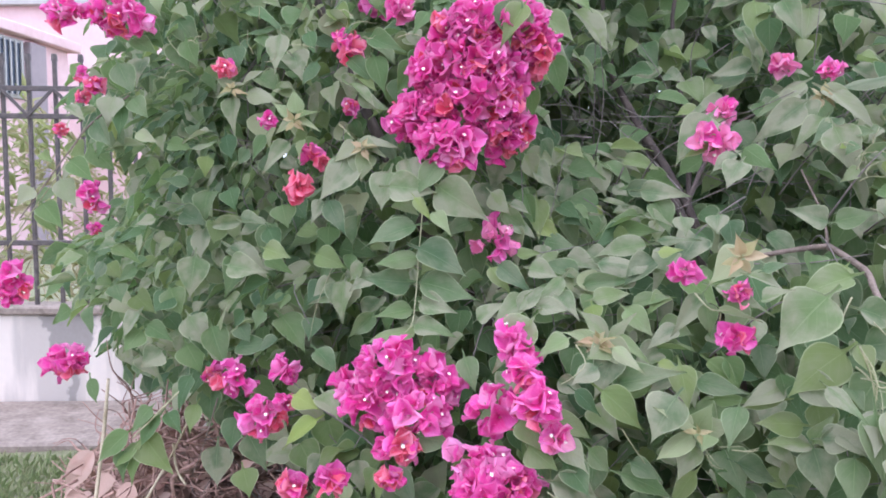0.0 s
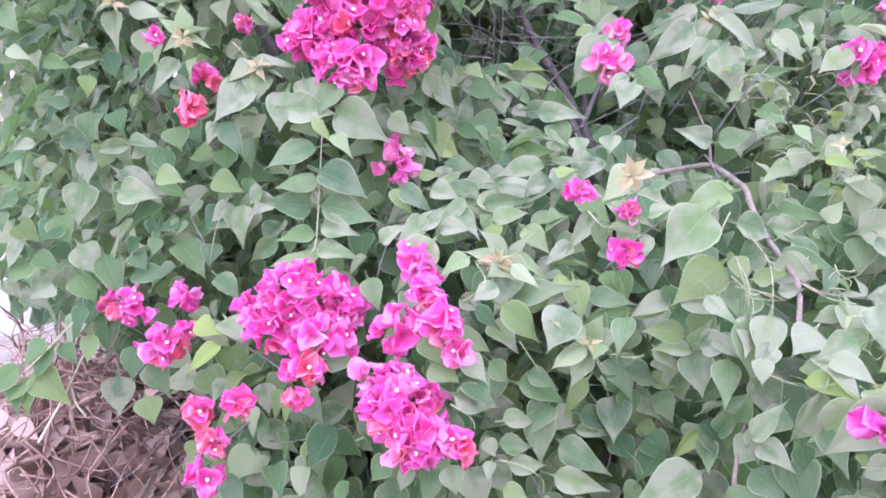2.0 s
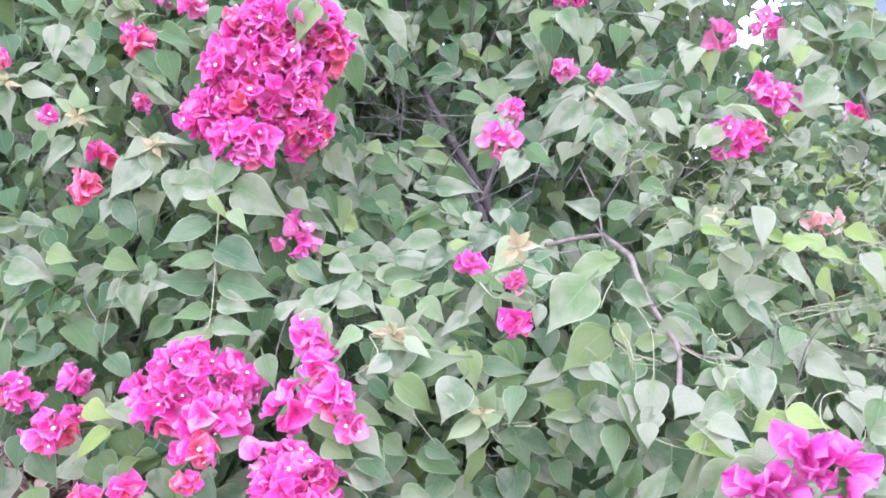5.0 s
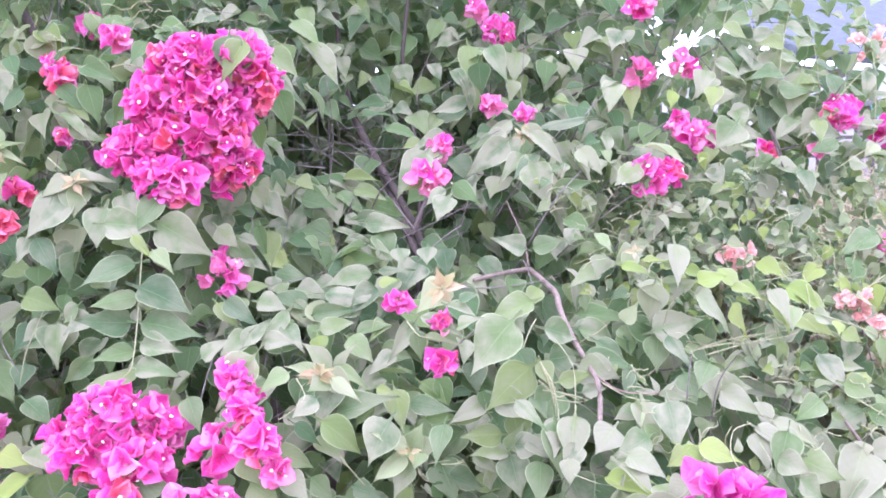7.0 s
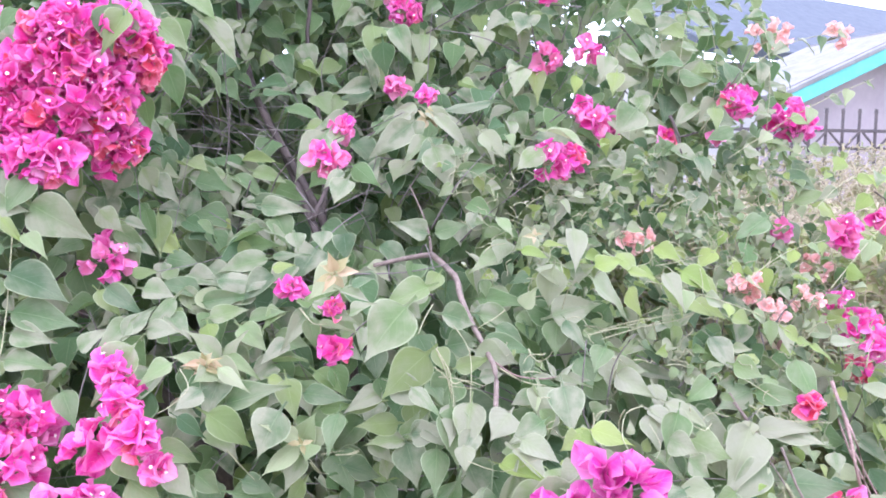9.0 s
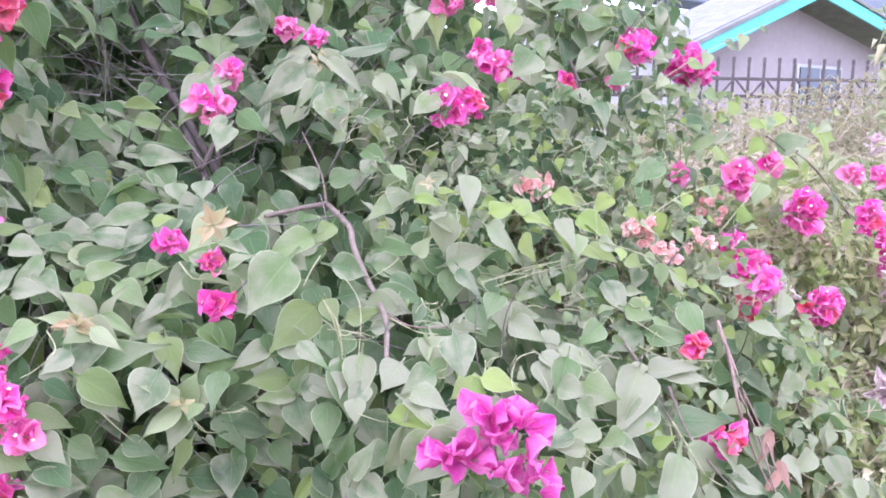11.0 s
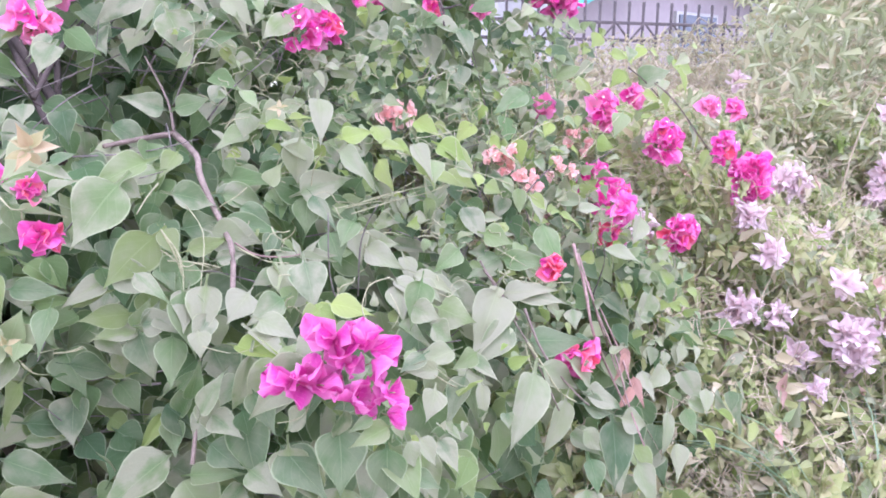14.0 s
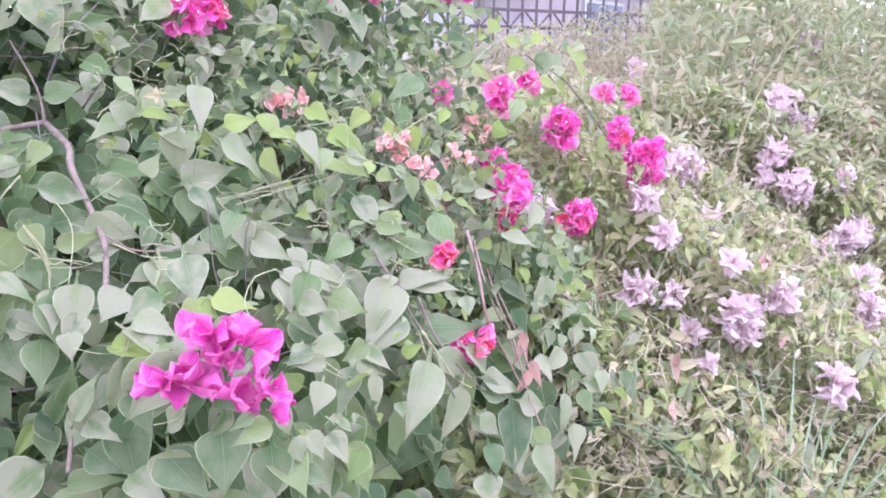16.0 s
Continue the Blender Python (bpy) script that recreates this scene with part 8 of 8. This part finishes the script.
cluster(LILAC, 1.981, 0.807, 0.829, 0.046, 0.027, 6)
cluster(LILAC, 2.958, 1.229, 0.990, 0.073, 0.040, 15)
cluster(LILAC, 4.316, 1.793, 1.414, 0.087, 0.058, 26)
cluster(LILAC, 2.375, 1.225, 0.986, 0.077, 0.049, 20)
cluster(LILAC, 1.889, 1.016, 0.961, 0.053, 0.034, 9)
cluster(LILAC, 1.864, 0.935, 0.892, 0.046, 0.033, 8)
cluster(LILAC, 1.840, 0.774, 0.610, 0.031, 0.026, 4)
cluster(LILAC, 1.667, 1.158, 0.924, 0.055, 0.050, 14)
cluster(LILAC, 2.731, 1.690, 1.283, 0.038, 0.030, 6)
cluster(LILAC, 2.765, 0.941, 0.712, 0.054, 0.036, 10)
cluster(LILAC, 2.323, 1.093, 0.853, 0.040, 0.027, 6)

# ---------------------------------------------------------------- tall narrow-leaved thicket before the fence
def ragged(x, y, x0, x1, y0, y1, soft=0.5):
    """Which places lie within a patch of uneven outline."""
    rim = np.minimum(np.minimum(x - x0, x1 - x), np.minimum(y - y0, y1 - y))
    return rim > soft * (0.5 + 0.5 * np.sin(x * 3.1 + 2 * np.sin(y * 2.3)) * np.sin(y * 2.7 + x)) * np.random.default_rng(3).random(len(x))


def thicket(x0, x1, y0, y1, tall, count, seed, label, mats, long=(0.07, 0.15), lean=None, wide=(0.14, 0.28), canes_per=120, mix=0.06, rise=0.0):
    home = thing("reed_thicket", ((x0 + x1) / 2, (y0 + y1) / 2, GROUND), label=label, category="bush")
    r = np.random.default_rng(seed)
    x, y = r.uniform(x0, x1, count), r.uniform(y0, y1, count)
    ok = ragged(x, y, x0, x1, y0, y1)
    x, y, count = x[ok], y[ok], int(ok.sum())
    if lean:
        ok = x + 0.25 * np.sin(y * 5) > lean[0] + lean[1] * y
        x, y = x[ok], y[ok]
        count = len(x)
    h = tall * (0.75 + 0.18 * np.sin(x * 2.3 + seed) + 0.12 * np.sin(x * 6 + y * 3))
    if rise:
        h = tall * (0.72 + 0.07 * np.sin(x * 5 + y) + 0.05 * np.sin(x * 13 + y * 7)) * (0.86 + rise * (x - 3.5))
    z = GROUND + h * (1 - 0.75 * r.random(count) ** 1.6)
    clump = np.sin(x * 7 + 2 * np.sin(z * 5)) * np.sin(z * 8 + 2 * np.sin(y * 6)) + 0.6 * np.sin(x * 19 + z * 13)
    ok = r.random(count) < 0.72 + 0.45 * clump
    x, y, z = x[ok], y[ok], z[ok]
    count = len(x)
    along = np.stack([r.normal(0, 0.6, count), r.normal(-0.2, 0.5, count), r.normal(0.1, 0.6, count)], 1)
    normal = np.stack([r.normal(0, 0.5, count), r.normal(-0.4, 0.5, count), r.normal(0.7, 0.4, count)], 1)
    length = r.uniform(*long, count)
    ob = foliage("foliage", home, mats, TINY, np.stack([x, y, z], 1), along, normal, length, length * r.uniform(*wide, count), choose=(r.random(count) < mix).astype(int))
    ob.matrix_parent_inverse = home.matrix_basis.inverted()
    canes = []
    for i in range(count // canes_per):
        p = Vector((r.uniform(x0, x1), r.uniform(y0, y1), GROUND))
        if lean and p.x < lean[0] + lean[1] * p.y:
            continue
        e = p + Vector((r.normal(0, 0.8), r.normal(-0.1, 0.35), tall * r.uniform(0.3, 0.72)))
        canes.append(tube([p, p.lerp(e, 0.5) + Vector(r.normal(0, 0.16, 3)) + Vector((0, 0, 0.15)), p.lerp(e, 0.8) + Vector(r.normal(0, 0.1, 3)) + Vector((0, 0, 0.15)), e], 0.005, 0.0015, 4))
    ob = tagged(part("cane_tangle", mesh_from("cane_tangle", *joined(canes), [STRAW]), home, "straw-coloured canes"), kind="stuff")
    ob.matrix_parent_inverse = home.matrix_basis.inverted()


thicket(2.5, 8.0, 1.4, 4.3, 2.35, 72000, 31, "tall dense thicket of narrow grey-green leaves", [BAMBOO, HUSK], (0.05, 0.1), (0.45, 1.43), (0.2, 0.34), 160, 0.22)
thicket(2.5, 7.4, 2.9, 4.3, 2.2, 52000, 32, "dry straw-coloured reeds before the fence", [HUSK, BAMBOO], (0.03, 0.075), None, (0.08, 0.16), 30, 0.25, 0.06)
thicket(-4.2, -0.9, 4.75, 5.4, 2.0, 4500, 33, "thin pale yellow-green weeds behind the low wall", [SMALL, HUSK], (0.07, 0.17), mix=0.35)

r = np.random.default_rng(35)
tuft = thing("grass_tuft", (1.752, 0.524, GROUND), label="tuft of long arching blue-green grass blades", category="grass")
for i in range(110):
    w, reach, tall = r.uniform(0, 6.28), r.uniform(0.18, 0.55), r.uniform(0.45, 0.8)
    d = Vector((math.cos(w), math.sin(w), 0))
    side = Vector((-d.y, d.x, 0)) * r.uniform(0.0014, 0.003)
    vs, fs, us = [], [], []
    for k in range(9):
        u = k / 8
        p = d * (0.04 + reach * u ** 1.4) + Vector((0, 0, tall * (u * 1.9 - 1.05 * u * u)))
        for s in (-1, 0, 1):
            vs.append(p + side * (s * (1 - u ** 3)) + Vector((0, 0, 0.002 * abs(s))))
            us.append((u, 0.5 + s / 2))
        if k:
            o = 3 * (k - 1)
            fs += [(o, o + 1, o + 4, o + 3), (o + 1, o + 2, o + 5, o + 4)]
    part("blade", mesh_from("blade", vs, fs, [SEDGE], us), tuft)

# ---------------------------------------------------------------- ground cover
r = np.random.default_rng(41)
count = 46000
x, y = r.uniform(-6.5, 2, count), r.uniform(-3, 3.9, count)
keep = (y < 3.55 - 0.1 * np.sin(x * 5)) & ragged(x, y, -6.5, 5, -3, 4.5, 2.5) & (y > 0.3 + 0.5 * np.sin(x * 1.3) - 0.6 * x.clip(-3, 0)) & ((x < -0.55) | (y < 0.4)) & (r.random(count) < 0.45 + 0.5 * np.sin(x * 3 + y * 2) ** 2)
x, y = x[keep], y[keep]
x, y = np.concatenate([x, r.uniform(-2.7, -0.85, 9000)]), np.concatenate([y, r.uniform(1.7, 3.35, 9000)])
n = len(x)
length = r.uniform(0.02, 0.06, n)
lawn = thing("lawn_grass", (-2, 2.6, GROUND), label="patchy short green grass beside the wall", category="grass", kind="stuff")
ob = foliage("blades", lawn, [BLADE], NARROW, np.stack([x, y, np.full(n, GROUND - 0.01)], 1), np.stack([r.normal(0, 0.4, n), r.normal(0, 0.4, n), np.ones(n)], 1), np.stack([r.normal(0, 0.6, n), r.normal(-0.7, 0.3, n), np.full(n, 0.2)], 1), length, length * 0.1)
ob.matrix_parent_inverse = lawn.matrix_basis.inverted()

litter = thing("dry_brush_heap", (-0.9, 1.9, GROUND), label="heap of brown dead twigs and dry leaves under the bush", category="brush")
count = 3600
x, y = np.maximum(r.normal(-0.82, 0.2, count), -1.06), r.normal(2.0, 0.22, count)
z = GROUND + r.uniform(0.2, 1, count) * 0.55 * np.exp(-((x + 0.82) ** 2 + (y - 2.0) ** 2) / 0.3) + 0.01
length = r.uniform(0.06, 0.13, count)
x[:420], y[:420] = np.maximum(r.normal(-0.92, 0.1, 420), -1.04), r.normal(2.05, 0.12, 420)
z[:420], length[:420] = GROUND + r.uniform(0.2, 0.52, 420), r.uniform(0.1, 0.17, 420)
ob = foliage("leaf_litter", litter, [DEAD], COARSE, np.stack([x, y, z], 1), r.normal(0, 0.7, (count, 3)), r.normal(0, 0.45, (count, 3)) + (0, -0.4, 0.8), length, length * 0.6)
ob.matrix_parent_inverse = litter.matrix_basis.inverted()
sticks = []
for i in range(620):
    p = Vector((max(r.normal(-0.74, 0.14), -0.9 - 0.06 * r.random()), r.normal(1.92, 0.2), GROUND + r.uniform(0, 0.72)))
    d = Vector((r.normal(0, 0.7), r.normal(0, 0.5), r.normal(0.1, 0.5))).normalized() * r.uniform(0.1, 0.3)
    sticks.append(tube([p, p + d * 0.4 + Vector(r.normal(0, 0.03, 3)), p + d * 0.75 + Vector(r.normal(0, 0.025, 3)), p + d], r.uniform(0.0018, 0.0045) * (1.6 if i < 130 else 1), 0.001, 5 if i < 130 else 4))
for v, f in sticks[:130]:
    part("dead_twig", mesh_from("dead_twig", v, f, [DRY]), litter).matrix_parent_inverse = litter.matrix_basis.inverted()
ob = tagged(part("twig_litter", mesh_from("twig_litter", *joined(sticks[130:]), [DRY]), litter, "reddish-brown dead twigs"), kind="stuff")
ob.matrix_parent_inverse = litter.matrix_basis.inverted()
